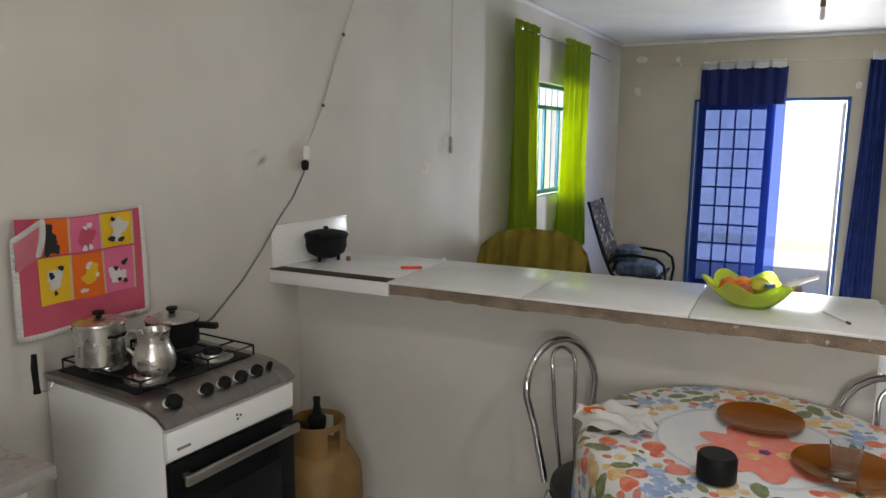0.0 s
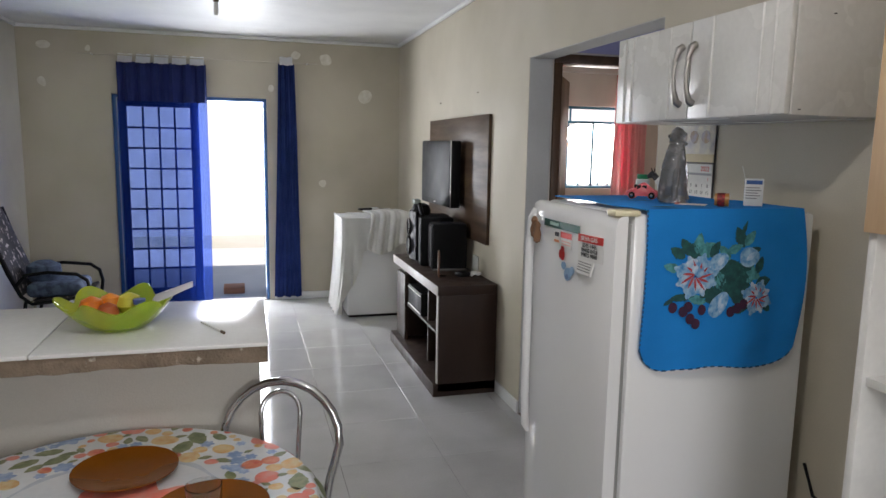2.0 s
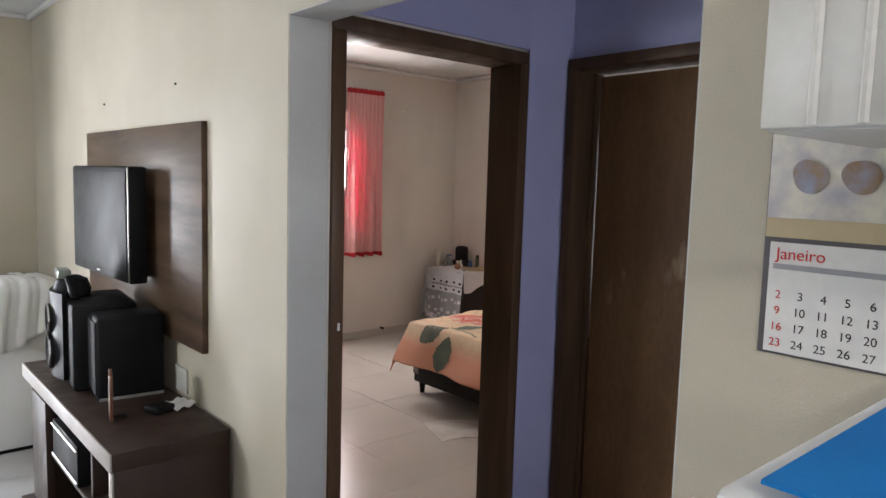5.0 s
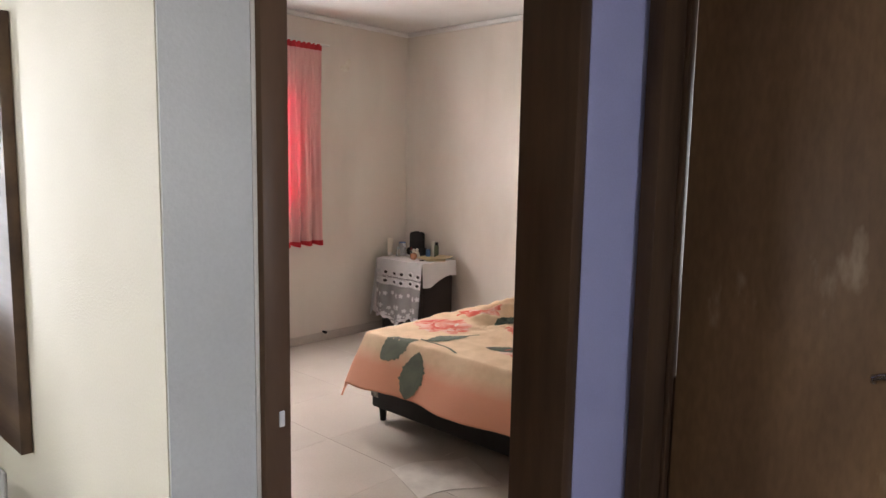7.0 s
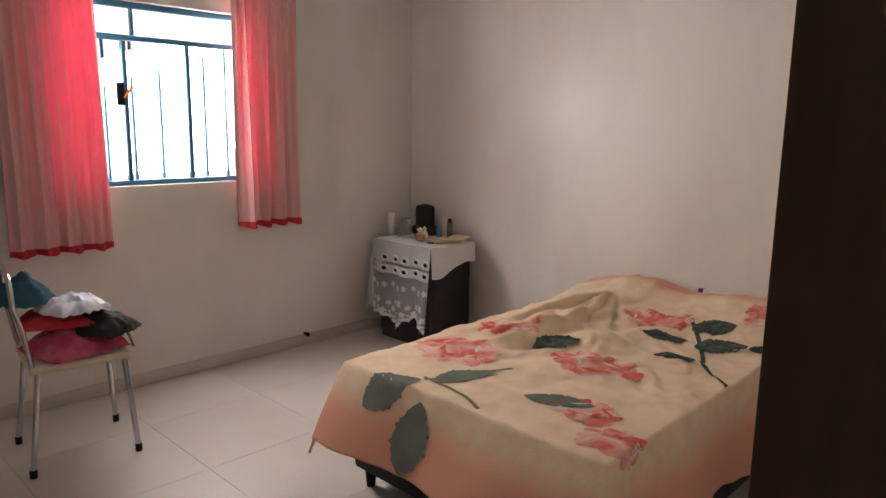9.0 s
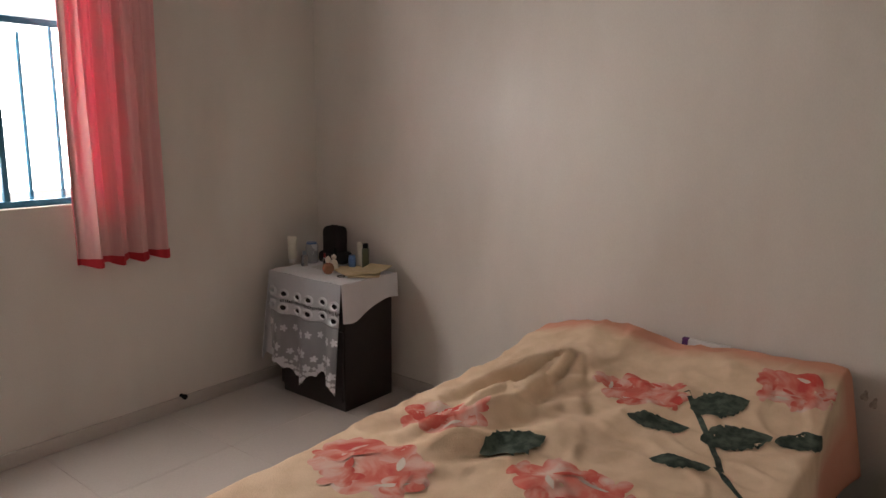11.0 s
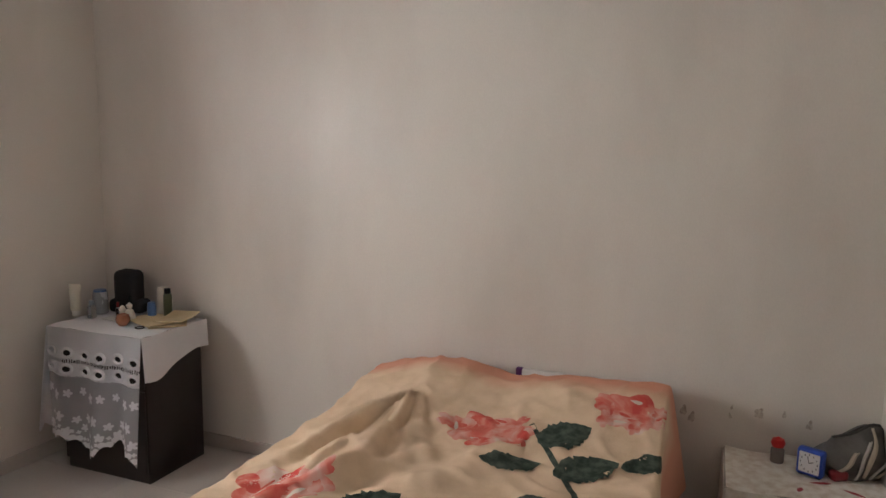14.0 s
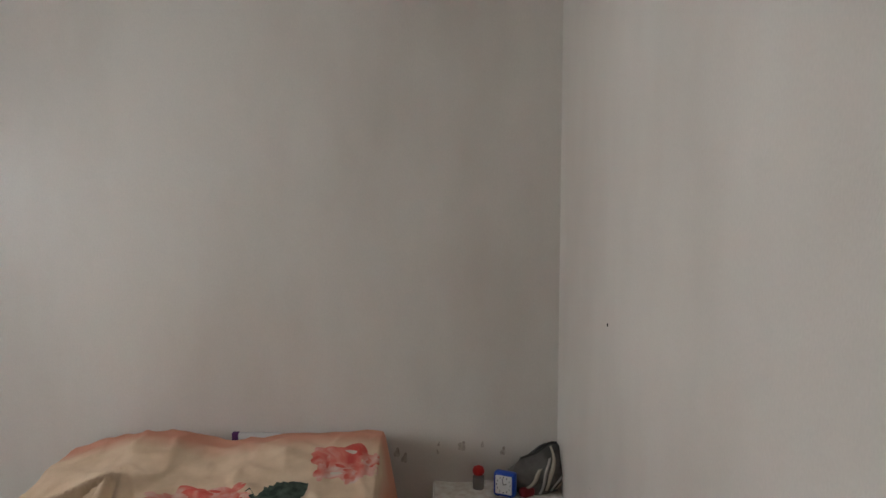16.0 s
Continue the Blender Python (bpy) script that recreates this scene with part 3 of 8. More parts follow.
# ---- printed shapes that follow a surface ----
def decal(bm, surf, cu, cv, rad, petals=5, amp=0.25, rot=0.0, squash=1.0, rings=3, lift=0.0015, steps=36, sharp=1.0):
    """A flat printed blossom or leaf laid on surf(u, v): an outline of so many lobes."""
    def put(r, a):
        k = rad * r * (1 - amp + amp * abs(math.cos(petals * a / 2)) ** sharp)
        p, q = k * math.cos(a), k * squash * math.sin(a)
        u, v = cu + p * math.cos(rot) - q * math.sin(rot), cv + p * math.sin(rot) + q * math.cos(rot)
        e = 0.002
        o = Vector(surf(u, v))
        n = (Vector(surf(u + e, v)) - o).cross(Vector(surf(u, v + e)) - o).normalized()
        return bm.verts.new(o + n * lift)
    c = put(0, 0)
    prev = None
    for k in range(1, rings + 1):
        ring = [put(k / rings, 2 * math.pi * i / steps) for i in range(steps)]
        for i in range(steps):
            j = (i + 1) % steps
            if prev is None:
                bm.faces.new((c, ring[i], ring[j]))
            else:
                bm.faces.new((prev[i], ring[i], ring[j], prev[j]))
        prev = ring
    return bm


def leaf_shape(bm, surf, cu, cv, length, width, rot, lift=0.002, n=14):
    """A pointed printed leaf."""
    def put(s, w):
        p, q = (s - 0.5) * length, w
        u, v = cu + p * math.cos(rot) - q * math.sin(rot), cv + p * math.sin(rot) + q * math.cos(rot)
        e = 0.002
        o = Vector(surf(u, v))
        return bm.verts.new(o + (Vector(surf(u + e, v)) - o).cross(Vector(surf(u, v + e)) - o).normalized() * lift)
    rows = []
    for i in range(n + 1):
        s = i / n
        w = width / 2 * math.sin(math.pi * s ** 0.85) ** 0.8 * (1 + 0.09 * math.sin(i * 2.6 + cu * 40) + 0.06 * math.sin(i * 5.1 + cv * 30))
        rows.append([put(s, w * k) for k in (-1, -0.5, 0, 0.5, 1)] if 0 < i < n else [put(s, 0)])
    for a, b in zip(rows, rows[1:]):
        if len(a) == 1:
            for k in range(4):
                bm.faces.new((a[0], b[k], b[k + 1]))
        elif len(b) == 1:
            for k in range(4):
                bm.faces.new((a[k], b[0], a[k + 1]))
        else:
            for k in range(4):
                bm.faces.new((a[k], b[k], b[k + 1], a[k + 1]))
    return bm


# ---- counter between kitchen and living room ----
wall("half_wall", 'y', 3.312, 3.66, -0.84, 1.47, 0, 1.0, [], WALL_GREY, "off-white plastered half wall under the counter")
bm = B()
rnd = random.Random(3)
n = 46
top, low = [], []
for i in range(n + 1):
    x = -0.23 + 1.72 * i / n
    top.append((x, 1.045))
    low.append((x, 1.003 + rnd.uniform(-0.003, 0.003) + 0.003 * math.sin(i * 0.37)))
for y0, y1 in ((3.142, 3.20),):
    fr = [[bm.verts.new((x, y0 + rnd.uniform(-0.003, 0.003), z)) for x, z in r] for r in (top, low)]
    bk = [[bm.verts.new((x, y1, z)) for x, z in r] for r in (top, low)]
    for i in range(n):
        bm.faces.new((fr[0][i], fr[0][i + 1], fr[1][i + 1], fr[1][i]))
        bm.faces.new((fr[1][i], fr[1][i + 1], bk[1][i + 1], bk[1][i]))
        bm.faces.new((fr[0][i], bk[0][i], bk[0][i + 1], fr[0][i + 1]))
        bm.faces.new((bk[0][i], bk[1][i], bk[1][i + 1], bk[0][i + 1]))
    bm.faces.new((fr[0][0], fr[1][0], bk[1][0], bk[0][0]))
    bm.faces.new((fr[0][n], bk[0][n], bk[1][n], fr[1][n]))
counter = thing("countertop", (0, 0, 0), "white tiled breakfast counter with a bare mortar edge", "counter", kind="structure")
part("mortar_edge", bm, MORTAR, counter, "rough brown mortar edge", 20)
bm = B()
box(bm, -0.83, 1.47, 3.20, 3.66, 1.0, 1.045)
box(bm, 1.47, 1.488, 3.20, 3.68, 1.003, 1.045, 0.003)
part("mortar_bed", bm, MORTAR, counter)
bm = B()
box(bm, -0.835, -0.235, 3.136, 3.20, 0.995, 1.052, 0.002)
part("edge_tile", bm, TILE_WHITE, counter, "white tile edge strip")
part("joint", box(B(), -0.834, -0.237, 3.1335, 3.20, 1.0525, 1.0574), plain("dark_open_joint", (0.045, 0.035, 0.03), 0.9), counter, "dark open joint under the tile edge")
for x0, x1 in ((-0.82, -0.238), (-0.234, 0.335), (0.339, 0.908), (0.912, 1.492)):
    bm = B()
    box(bm, x0, x1, 3.134 if x0 > -0.5 else 3.20, 3.69, 1.046, 1.057, 0.0015)
    part("tile", bm, TILE_WHITE, counter)
bm = B()
box(bm, 0.0, 0.012, 0.0, 0.52, 1.057, 1.235, 0.002)
box(bm, 0.0, 0.014, -0.005, 0.525, 1.235, 1.243, 0.002)
ob = tagged(obj("backsplash_tile", bm, TILE_WHITE), "white tile upstand on the wall above the counter", "tile", kind="structure")
ob.matrix_world = LEFT_M


# ---- stove ----
def make_stove():
    # local: x depth (0 at the wall, 0.60 at the front), y along the wall, z up
    t = thing("gas_stove", (-0.902, 2.125, 0), "white four-burner gas stove with black oven glass, standing by the wall", "stove", rz=-5)
    W, D, H = 0.49, 0.60, 0.880
    bm = B()
    box(bm, 0.022, D - 0.02, 0.0, W, 0.06, H - 0.02, 0.006)
    part("body", bm, WHITE, t)
    for x in (0.05, D - 0.08):
        for y in (0.05, W - 0.05):
            bm = B()
            lathe(bm, [(0, 0), (0.018, 0), (0.014, 0.06), (0, 0.06)], 12, (x, y, 0))
            part("foot", bm, BLACK, t)
    # steel top with its front edge rolled down
    prof = [(0.022, H), (0.10, H + 0.004), (0.40, H + 0.004), (0.50, H - 0.002), (0.57, H - 0.022), (0.605, H - 0.046)]

    def topsurf(u, v):
        k = min(int(u * (len(prof) - 1)), len(prof) - 2)
        f = u * (len(prof) - 1) - k
        a, b = prof[k], prof[k + 1]
        return (a[0] + (b[0] - a[0]) * f, -0.006 + v * (W + 0.012), a[1] + (b[1] - a[1]) * f)
    bm = B()
    sheet(bm, topsurf, 20, 4, 0.012)
    part("cooktop", bm, STAINLESS, t, "brushed steel cooktop")
    bm = B()
    box(bm, 0.05, 0.44, 0.025, W - 0.025, H + 0.008, H + 0.013, 0.002)
    part("burner_tray", bm, BLACK, t, "black enamel burner tray")
    bm = B()
    box(bm, D - 0.02, D + 0.003, 0.0, W, H - 0.145, H - 0.062, 0.004)
    part("front_panel", bm, WHITE, t)
    bm = B()
    for dy, dz in ((0, 0), (0.012, 0.008), (-0.002, 0.014)):
        box(bm, D + 0.003, D + 0.005, W / 2 + dy, W / 2 + dy + 0.007, H - 0.108 + dz, H - 0.101 + dz, 0.001)
    part("mark", bm, BLACK, t, "small dark maker's dots")
    bm = B()
    box(bm, D + 0.003, D + 0.0045, 0.03, 0.075, H - 0.122, H - 0.114)
    part("mark", bm, GREY_RUBBER, t)
    door = part("oven_door", box(B(), D - 0.02, D + 0.006, 0.003, W - 0.003, 0.14, H - 0.155, 0.006), BLACK_GLASS, t, "black glass oven door")
    part("window", box(B(), D + 0.006, D + 0.009, 0.07, W - 0.07, 0.24, H - 0.30, 0.002), SCREEN, door)
    bm = B()
    box(bm, D + 0.035, D + 0.052, 0.02, W - 0.02, H - 0.215, H - 0.185, 0.006)
    box(bm, D + 0.004, D + 0.04, 0.04, 0.06, H - 0.208, H - 0.192, 0.002)
    box(bm, D + 0.004, D + 0.04, W - 0.06, W - 0.04, H - 0.208, H - 0.192, 0.002)
    part("handle", bm, NICKEL, door, "flat metal oven handle")
    part("drawer", box(B(), D - 0.02, D + 0.002, 0.003, W - 0.003, 0.065, 0.135, 0.005), WHITE, t)
    for i, y in enumerate((0.068, 0.185, 0.252, 0.318, 0.384, 0.438)):
        r = 0.021 if i else 0.025
        if i == 5:
            r = 0.010
        bm = B()
        lathe(bm, [(0, 0), (r, 0), (r * 0.92, 0.022), (r * 0.7, 0.027), (0, 0.027)], 20)
        k = part("knob", bm, BLACK, t)
        k.matrix_basis = Matrix.Translation((0.545, y, H - 0.012)) @ Euler((0, radians(24), 0)).to_matrix().to_4x4()
        if i < 5:
            bm = B()
            lathe(bm, [(r * 0.95, 0), (r * 1.22, 0), (r * 1.2, 0.004), (r * 0.95, 0.005), (r * 0.95, 0)], 20)
            part("ring", bm, WHITE, k, "white ring under the knob")
    for x, y, r in ((0.15, 0.13, 0.040), (0.36, 0.13, 0.050), (0.15, 0.37, 0.040), (0.36, 0.37, 0.044)):
        bm = B()
        lathe(bm, [(0, 0.013), (r * 1.5, 0.013), (r * 1.5, 0.017), (r * 1.05, 0.018), (r * 1.05, 0.026), (r, 0.034), (0, 0.035)], 24, (x, y, H))
        part("burner", bm, ALU, t, "aluminium burner with a dark cap")
        bm = B()
        lathe(bm, [(0, 0.036), (r * 0.75, 0.036), (r * 0.7, 0.043), (0, 0.043)], 24, (x, y, H))
        part("burner_cap", bm, BLACK_MATT, t)
    for y in (0.13, 0.37):
        bm = B()
        z = H + 0.047
        x0, x1, y0, y1 = 0.06, 0.45, y - 0.095, y + 0.095
        tube(bm, [(x0, y0, z), (x1, y0, z), (x1, y1, z), (x0, y1, z)], 0.0035, 6, True)
        for xx in (0.15, 0.36):
            tube(bm, [(xx, y0, z), (xx, y - 0.03, z)], 0.0032, 6)
            tube(bm, [(xx, y1, z), (xx, y + 0.03, z)], 0.0032, 6)
            tube(bm, [(xx - 0.09, y, z), (xx - 0.03, y, z)], 0.0032, 6)
            tube(bm, [(xx + 0.03, y, z), (xx + 0.09, y, z)], 0.0032, 6)
        for xx in (x0, x1):
            for yy in (y0, y1):
                tube(bm, [(xx, yy, z), (xx, yy, H + 0.012)], 0.0032, 6)
        part("pan_support", bm, BLACK_MATT, t, "black wire pan support")
    return t


make_stove()

# things on the stove (support height 0.909)
ZS = 0.931
t = thing("aluminium_pot", (-0.695, 2.185, ZS), "dented aluminium pot with a lid on the stove", "pot")
part("body", lathe(B(), [(0, 0), (0.080, 0.0), (0.088, 0.006), (0.088, 0.15), (0.092, 0.153), (0.088, 0.150), (0, 0.149)], 32), ALU, t)
part("lid", lathe(B(), [(0, 0.154), (0.093, 0.154), (0.092, 0.162), (0.06, 0.172), (0, 0.176)], 32), ALU, t)
part("knob", lathe(B(), [(0, 0.176), (0.010, 0.176), (0.012, 0.182), (0.022, 0.188), (0.022, 0.199), (0, 0.202)], 18), BLACK, t, "black lid knob")
for s in (-1, 1):
    part("handle", tube(B(), [(s * 0.087, -0.03, 0.115), (s * 0.115, -0.028, 0.12), (s * 0.115, 0.028, 0.12), (s * 0.087, 0.03, 0.115)], 0.006, 8), BLACK, t)

t = thing("milk_jug", (-0.475, 2.195, ZS), "polished aluminium milk jug with a handle on the stove", "jug", rz=200)
part("body", lathe(B(), [(0, 0), (0.055, 0), (0.068, 0.015), (0.074, 0.045), (0.070, 0.075), (0.056, 0.105), (0.052, 0.125), (0.058, 0.155), (0.060, 0.158), (0.054, 0.155), (0.048, 0.125), (0, 0.12)], 32), ALU, t)
part("handle", tube(B(), [(0.054, 0, 0.148), (0.085, 0, 0.150), (0.104, 0, 0.125), (0.100, 0, 0.085), (0.070, 0, 0.055)], 0.007, 8), ALU, t)

t = thing("pressure_cooker", (-0.655, 2.43, ZS), "black pressure cooker with a silver lid on the back burner", "pressure cooker", rz=15)
part("body", lathe(B(), [(0, 0), (0.095, 0), (0.102, 0.01), (0.102, 0.10), (0.106, 0.104), (0, 0.104)], 32), BLACK_MATT, t)
part("lid", lathe(B(), [(0, 0.105), (0.104, 0.105), (0.103, 0.113), (0.07, 0.124), (0, 0.128)], 32), ALU, t)
part("valve", lathe(B(), [(0, 0.128), (0.012, 0.128), (0.013, 0.14), (0.022, 0.143), (0.022, 0.155), (0, 0.156)], 16), BLACK, t)
part("handle", box(B(), 0.10, 0.20, -0.014, 0.014, 0.075, 0.10, 0.006), BLACK, t, "black side handle")

bm = B()
tube(bm, [(0, 0, 0), (0, 0, 0.02), (-0.004, 0.0, 0.075), (0.0, 0.0, 0.12)], [0.011, 0.009, 0.010, 0.008], 10)
t = thing("stove_lighter", (-0.80, 2.04, 0.86), "black-handled lighter hooked on the stove's side", "lighter")
part("handle", bm, BLACK, t)
part("hook", tube(B(), [(0, 0, 0.01), (0.0, 0.03, -0.005), (0, 0.045, 0.004), (0, 0.05, 0.02)], 0.003, 6), NICKEL, t)

def resize(name, sx, sy, sz):
    ob = bpy.data.objects[name]
    ob.matrix_world = ob.matrix_world @ Matrix.Diagonal((sx, sy, sz, 1))


for name in ("aluminium_pot", "milk_jug", "pressure_cooker"):
    resize(name, 0.83, 0.83, 0.82)

# dish towel hung on the wall
PINK = cloth("pink_dish_towel", (0.58, 0.10, 0.16), (0.50, 0.07, 0.12), 0.1)
T_YEL, T_ORG, T_PNK = cloth("yellow_printed_cotton", (0.82, 0.52, 0.02), None, 0.1), cloth("orange_printed_cotton", (0.82, 0.16, 0.015), None, 0.1), cloth("rose_printed_cotton", (0.74, 0.16, 0.30), None, 0.1)
towel = thing("dish_towel", (left_x(2.27), 2.27, 1.0), "pink patchwork dish towel with white crochet edging hung on the wall", "dish towel", rz=-SKEW)


def towel_at(u, v):
    # u along the wall from -0.23 to 0.23, v up
    sag = 0.03 * (1 - (u / 0.23) ** 2)
    return (0.018 + 0.006 * math.sin(u * 34 + v * 5) + 0.012 * max(0, -u - 0.12) / 0.1, u, v + sag * (v / 0.38) * -0.4)


part("cloth", sheet(B(), lambda a, b: towel_at(-0.215 + 0.43 * a, 0.02 + 0.36 * b), 24, 14, 0.004), PINK, towel)
for i in range(3):
    for j, z0 in enumerate((0.105, 0.262)):
        u0, h = -0.155 + i * 0.112, (0.15 if j == 0 else 0.115)
        m = [[T_YEL, T_ORG, T_PNK], [T_ORG, T_PNK, T_YEL]][j][i]
        part("patch", sheet(B(), lambda a, b: tuple(Vector(towel_at(u0 + 0.108 * a, z0 + h * b)) + Vector((0.004, 0, 0))), 8, 6, 0.002), m, towel)
        bm = B()
        rr = random.Random(i * 2 + j)
        for k in range(4):
            decal(bm, lambda p, q: tuple(Vector(towel_at(p, q)) + Vector((0.006, 0, 0))), u0 + 0.054 + rr.uniform(-0.018, 0.018), z0 + h * 0.48 + rr.uniform(-0.035, 0.035), rr.uniform(0.016, 0.030), 4, 0.25, rr.uniform(0, 3), 0.8, 2, 0.001, 16)
        part("print", bm, [WHITE_CLOTH, T_YEL, WHITE_CLOTH][i] if j == 0 else [BLACK_CLOTH, PINK, WHITE_CLOTH][i], towel)
        for k in range(5):
            bm = B()
            decal(bm, lambda p, q: tuple(Vector(towel_at(p, q)) + Vector((0.0085, 0, 0))), u0 + 0.054 + rr.uniform(-0.028, 0.028), z0 + h * 0.46 + rr.uniform(-0.045, 0.045), rr.uniform(0.006, 0.013), 3, 0.3, rr.uniform(0, 3), 0.8, 2, 0.001, 14)
            part("print_mark", bm, BLACK_CLOTH if i != 1 else WHITE_CLOTH, towel)
        bm = B()
        sheet(bm, lambda a, b: tuple(Vector(towel_at(u0 + 0.107 + 0.006 * a, z0 + h * b)) + Vector((0.0055, 0, 0))), 2, 6, 0.0015)
        part("seam_tape", bm, plain("beige_seam_tape", (0.55, 0.44, 0.30), 0.9), towel)
bm = B()
for a, b, n in (((-0.222, 0.012), (0.222, 0.012), 34), ((0.222, 0.012), (0.222, 0.385), 28), ((-0.222, 0.012), (-0.222, 0.30), 22)):
    for k in range(n + 1):
        u, v = a[0] + (b[0] - a[0]) * k / n, a[1] + (b[1] - a[1]) * k / n
        p = towel_at(u, v)
        lathe(bm, [(0, -0.012), (0.011, -0.005), (0.011, 0.005), (0, 0.012)], 7, p, (0.5, 1))
part("crochet_edging", bm, WHITE_CLOTH, towel, "white scalloped crochet edging")
bm = B()
sheet(bm, lambda a, b: (0.030 + 0.012 * math.sin(b * 3.1), -0.225 + 0.09 * a, 0.215 + 0.10 * b + 0.05 * a), 6, 6, 0.005)
part("folded_corner", bm, cloth("faded_pink_cotton", (0.60, 0.20, 0.24), (0.52, 0.14, 0.18), 0.1), towel, "turned-over corner showing the paler back")
bm = B()
for k in range(15):
    b = k / 14
    lathe(bm, [(0, -0.010), (0.010, -0.004), (0.010, 0.004), (0, 0.010)], 7, (0.036 + 0.012 * math.sin(b * 3.1), -0.135 - 0.02 * (1 - b), 0.265 + 0.10 * b), (0.5, 1))
for k in range(9):
    a = k / 8
    lathe(bm, [(0, -0.010), (0.010, -0.004), (0.010, 0.004), (0, 0.010)], 7, (0.036, -0.225 + 0.09 * a, 0.315 + 0.05 * a), (0.5, 1))
part("corner_edging", bm, WHITE_CLOTH, towel, "white crochet edging of the turned corner")

# gas cylinder
t = thing("gas_cylinder", (-0.475, 2.975, 0), "worn ochre gas cylinder beside the stove", "gas cylinder")
part("body", lathe(B(), [(0, 0.035), (0.10, 0.035), (0.15, 0.06), (0.178, 0.12), (0.180, 0.16), (0.182, 0.20), (0.180, 0.24), (0.176, 0.29), (0.14, 0.36), (0.08, 0.392), (0, 0.40)], 36), GAS_PAINT, t)
part("foot_ring", lathe(B(), [(0.125, 0), (0.135, 0), (0.135, 0.055), (0.125, 0.055), (0.125, 0)], 28), GAS_PAINT, t)
bm = B()
for a0 in (0, 120, 240):
    pts = [(0.11 * math.cos(radians(a0 + k)), 0.11 * math.sin(radians(a0 + k))) for k in range(0, 96, 8)]
    sheet(bm, lambda a, b: (*[pts[min(int(a * 11), 11)][q] for q in (0, 1)], 0.36 + 0.12 * b), 11, 2, 0.005)
part("collar", bm, GAS_PAINT, t)
bm = B()
lathe(bm, [(0.106, 0.470), (0.114, 0.470), (0.114, 0.492), (0.106, 0.492), (0.106, 0.470)], 28)
part("collar_rim", bm, GAS_PAINT, t)
part("regulator", lathe(B(), [(0, 0.40), (0.018, 0.40), (0.020, 0.44), (0.036, 0.46), (0.038, 0.50), (0.020, 0.515), (0.013, 0.56), (0.016, 0.585), (0, 0.59)], 18), BLACK, t, "grey-black gas regulator")
part("hose", tube(B(), [(0.0, -0.02, 0.47), (-0.06, -0.06, 0.49), (-0.14, -0.13, 0.45), (-0.22, -0.22, 0.40), (-0.26, -0.34, 0.42)], 0.008, 8), BLACK, t)

# cable hanging on the left wall with its plug
bm = B()
cab = [(left_x(2.714) + 0.01, 2.66, 0.87), (left_x(2.7) + 0.07, 2.74, 0.93), (left_x(2.9) + 0.07, 2.90, 1.05), (left_x(3.0) + 0.06, 3.03, 1.16), (left_x(3.1) + 0.05, 3.14, 1.27), (left_x(3.2) + 0.04, 3.25, 1.36), (left_x(3.36) + 0.025, 3.345, 1.47)]
tube(bm, cab, 0.0045, 8)
t = thing("power_cable", (0, 0, 0), "grey power cable with a black plug hanging down the wall", "cable")
part("cable", bm, plain("grey_cable_sheath", (0.16, 0.155, 0.15), 0.5), t)
part("plug", lathe(B(), [(0, 0), (0.012, 0), (0.017, 0.012), (0.019, 0.035), (0.012, 0.045), (0, 0.047)], 12, (left_x(3.36) + 0.022, 3.355, 1.475)), BLACK, t, "black plug")
part("socket", lathe(B(), [(0, 0), (0.015, 0), (0.015, 0.05), (0.010, 0.06), (0, 0.06)], 12, (left_x(3.38) + 0.020, 3.368, 1.525)), WHITE_MATT, t, "white in-line socket")
bm = B()
tube(bm, [(left_x(3.38) + 0.018, 3.372, 1.58), (left_x(3.45) + 0.006, 3.44, 1.66), (left_x(3.51) + 0.004, 3.512, 1.77), (left_x(3.6) + 0.004, 3.59, 1.94), (left_x(3.67) + 0.004, 3.675, 2.11), (left_x(3.76) + 0.004, 3.765, 2.29), (left_x(3.9) + 0.004, 3.90, 2.58)], 0.003, 6)
part("wall_wire", bm, plain("dirty_white_wire", (0.52, 0.49, 0.44), 0.6), t, "thin white wire pinned to the wall")
for y, z in ((3.512, 1.77), (3.675, 2.11)):
    part("clip", box(B(), left_x(y), left_x(y) + 0.012, y - 0.007, y + 0.007, z - 0.008, z + 0.008, 0.002), plain("rusty_clip", (0.13, 0.09, 0.07), 0.7), t)
bm = B()
box(bm, left_x(4.75), left_x(4.75) + 0.010, 4.735, 4.765, 1.53, 1.63, 0.003)
single("wall_bracket", bm, plain("dusty_brown_bracket", (0.36, 0.31, 0.26), 0.8), (0, 0, 0), "small brownish bracket on the wall above the counter", "bracket")
bm = B()
tube(bm, [(left_x(4.75) + 0.004, 4.752, 1.63), (left_x(4.75) + 0.004, 4.754, 2.1), (left_x(4.76) + 0.004, 4.756, 2.60)], 0.0018, 6)
single("painted_wire", bm, WALL_GREY, (0, 0, 0), "thin wire painted over on the wall", "wire")

# things on the counter
ZC = 1.057
t = thing("iron_cauldron", (-0.735, 3.42, ZC), "small black three-legged iron pot with a lid on the counter", "pot", rz=30)
part("body", lathe(B(), [(0, 0.016), (0.05, 0.018), (0.085, 0.040), (0.096, 0.07), (0.094, 0.10), (0.102, 0.118), (0.104, 0.123), (0, 0.121)], 30), BLACK_MATT, t)
part("lid", lathe(B(), [(0, 0.124), (0.100, 0.124), (0.096, 0.132), (0.05, 0.142), (0, 0.145)], 30), BLACK_MATT, t)
part("knob", lathe(B(), [(0, 0.145), (0.007, 0.145), (0.013, 0.152), (0.010, 0.160), (0, 0.162)], 12), BLACK_MATT, t)
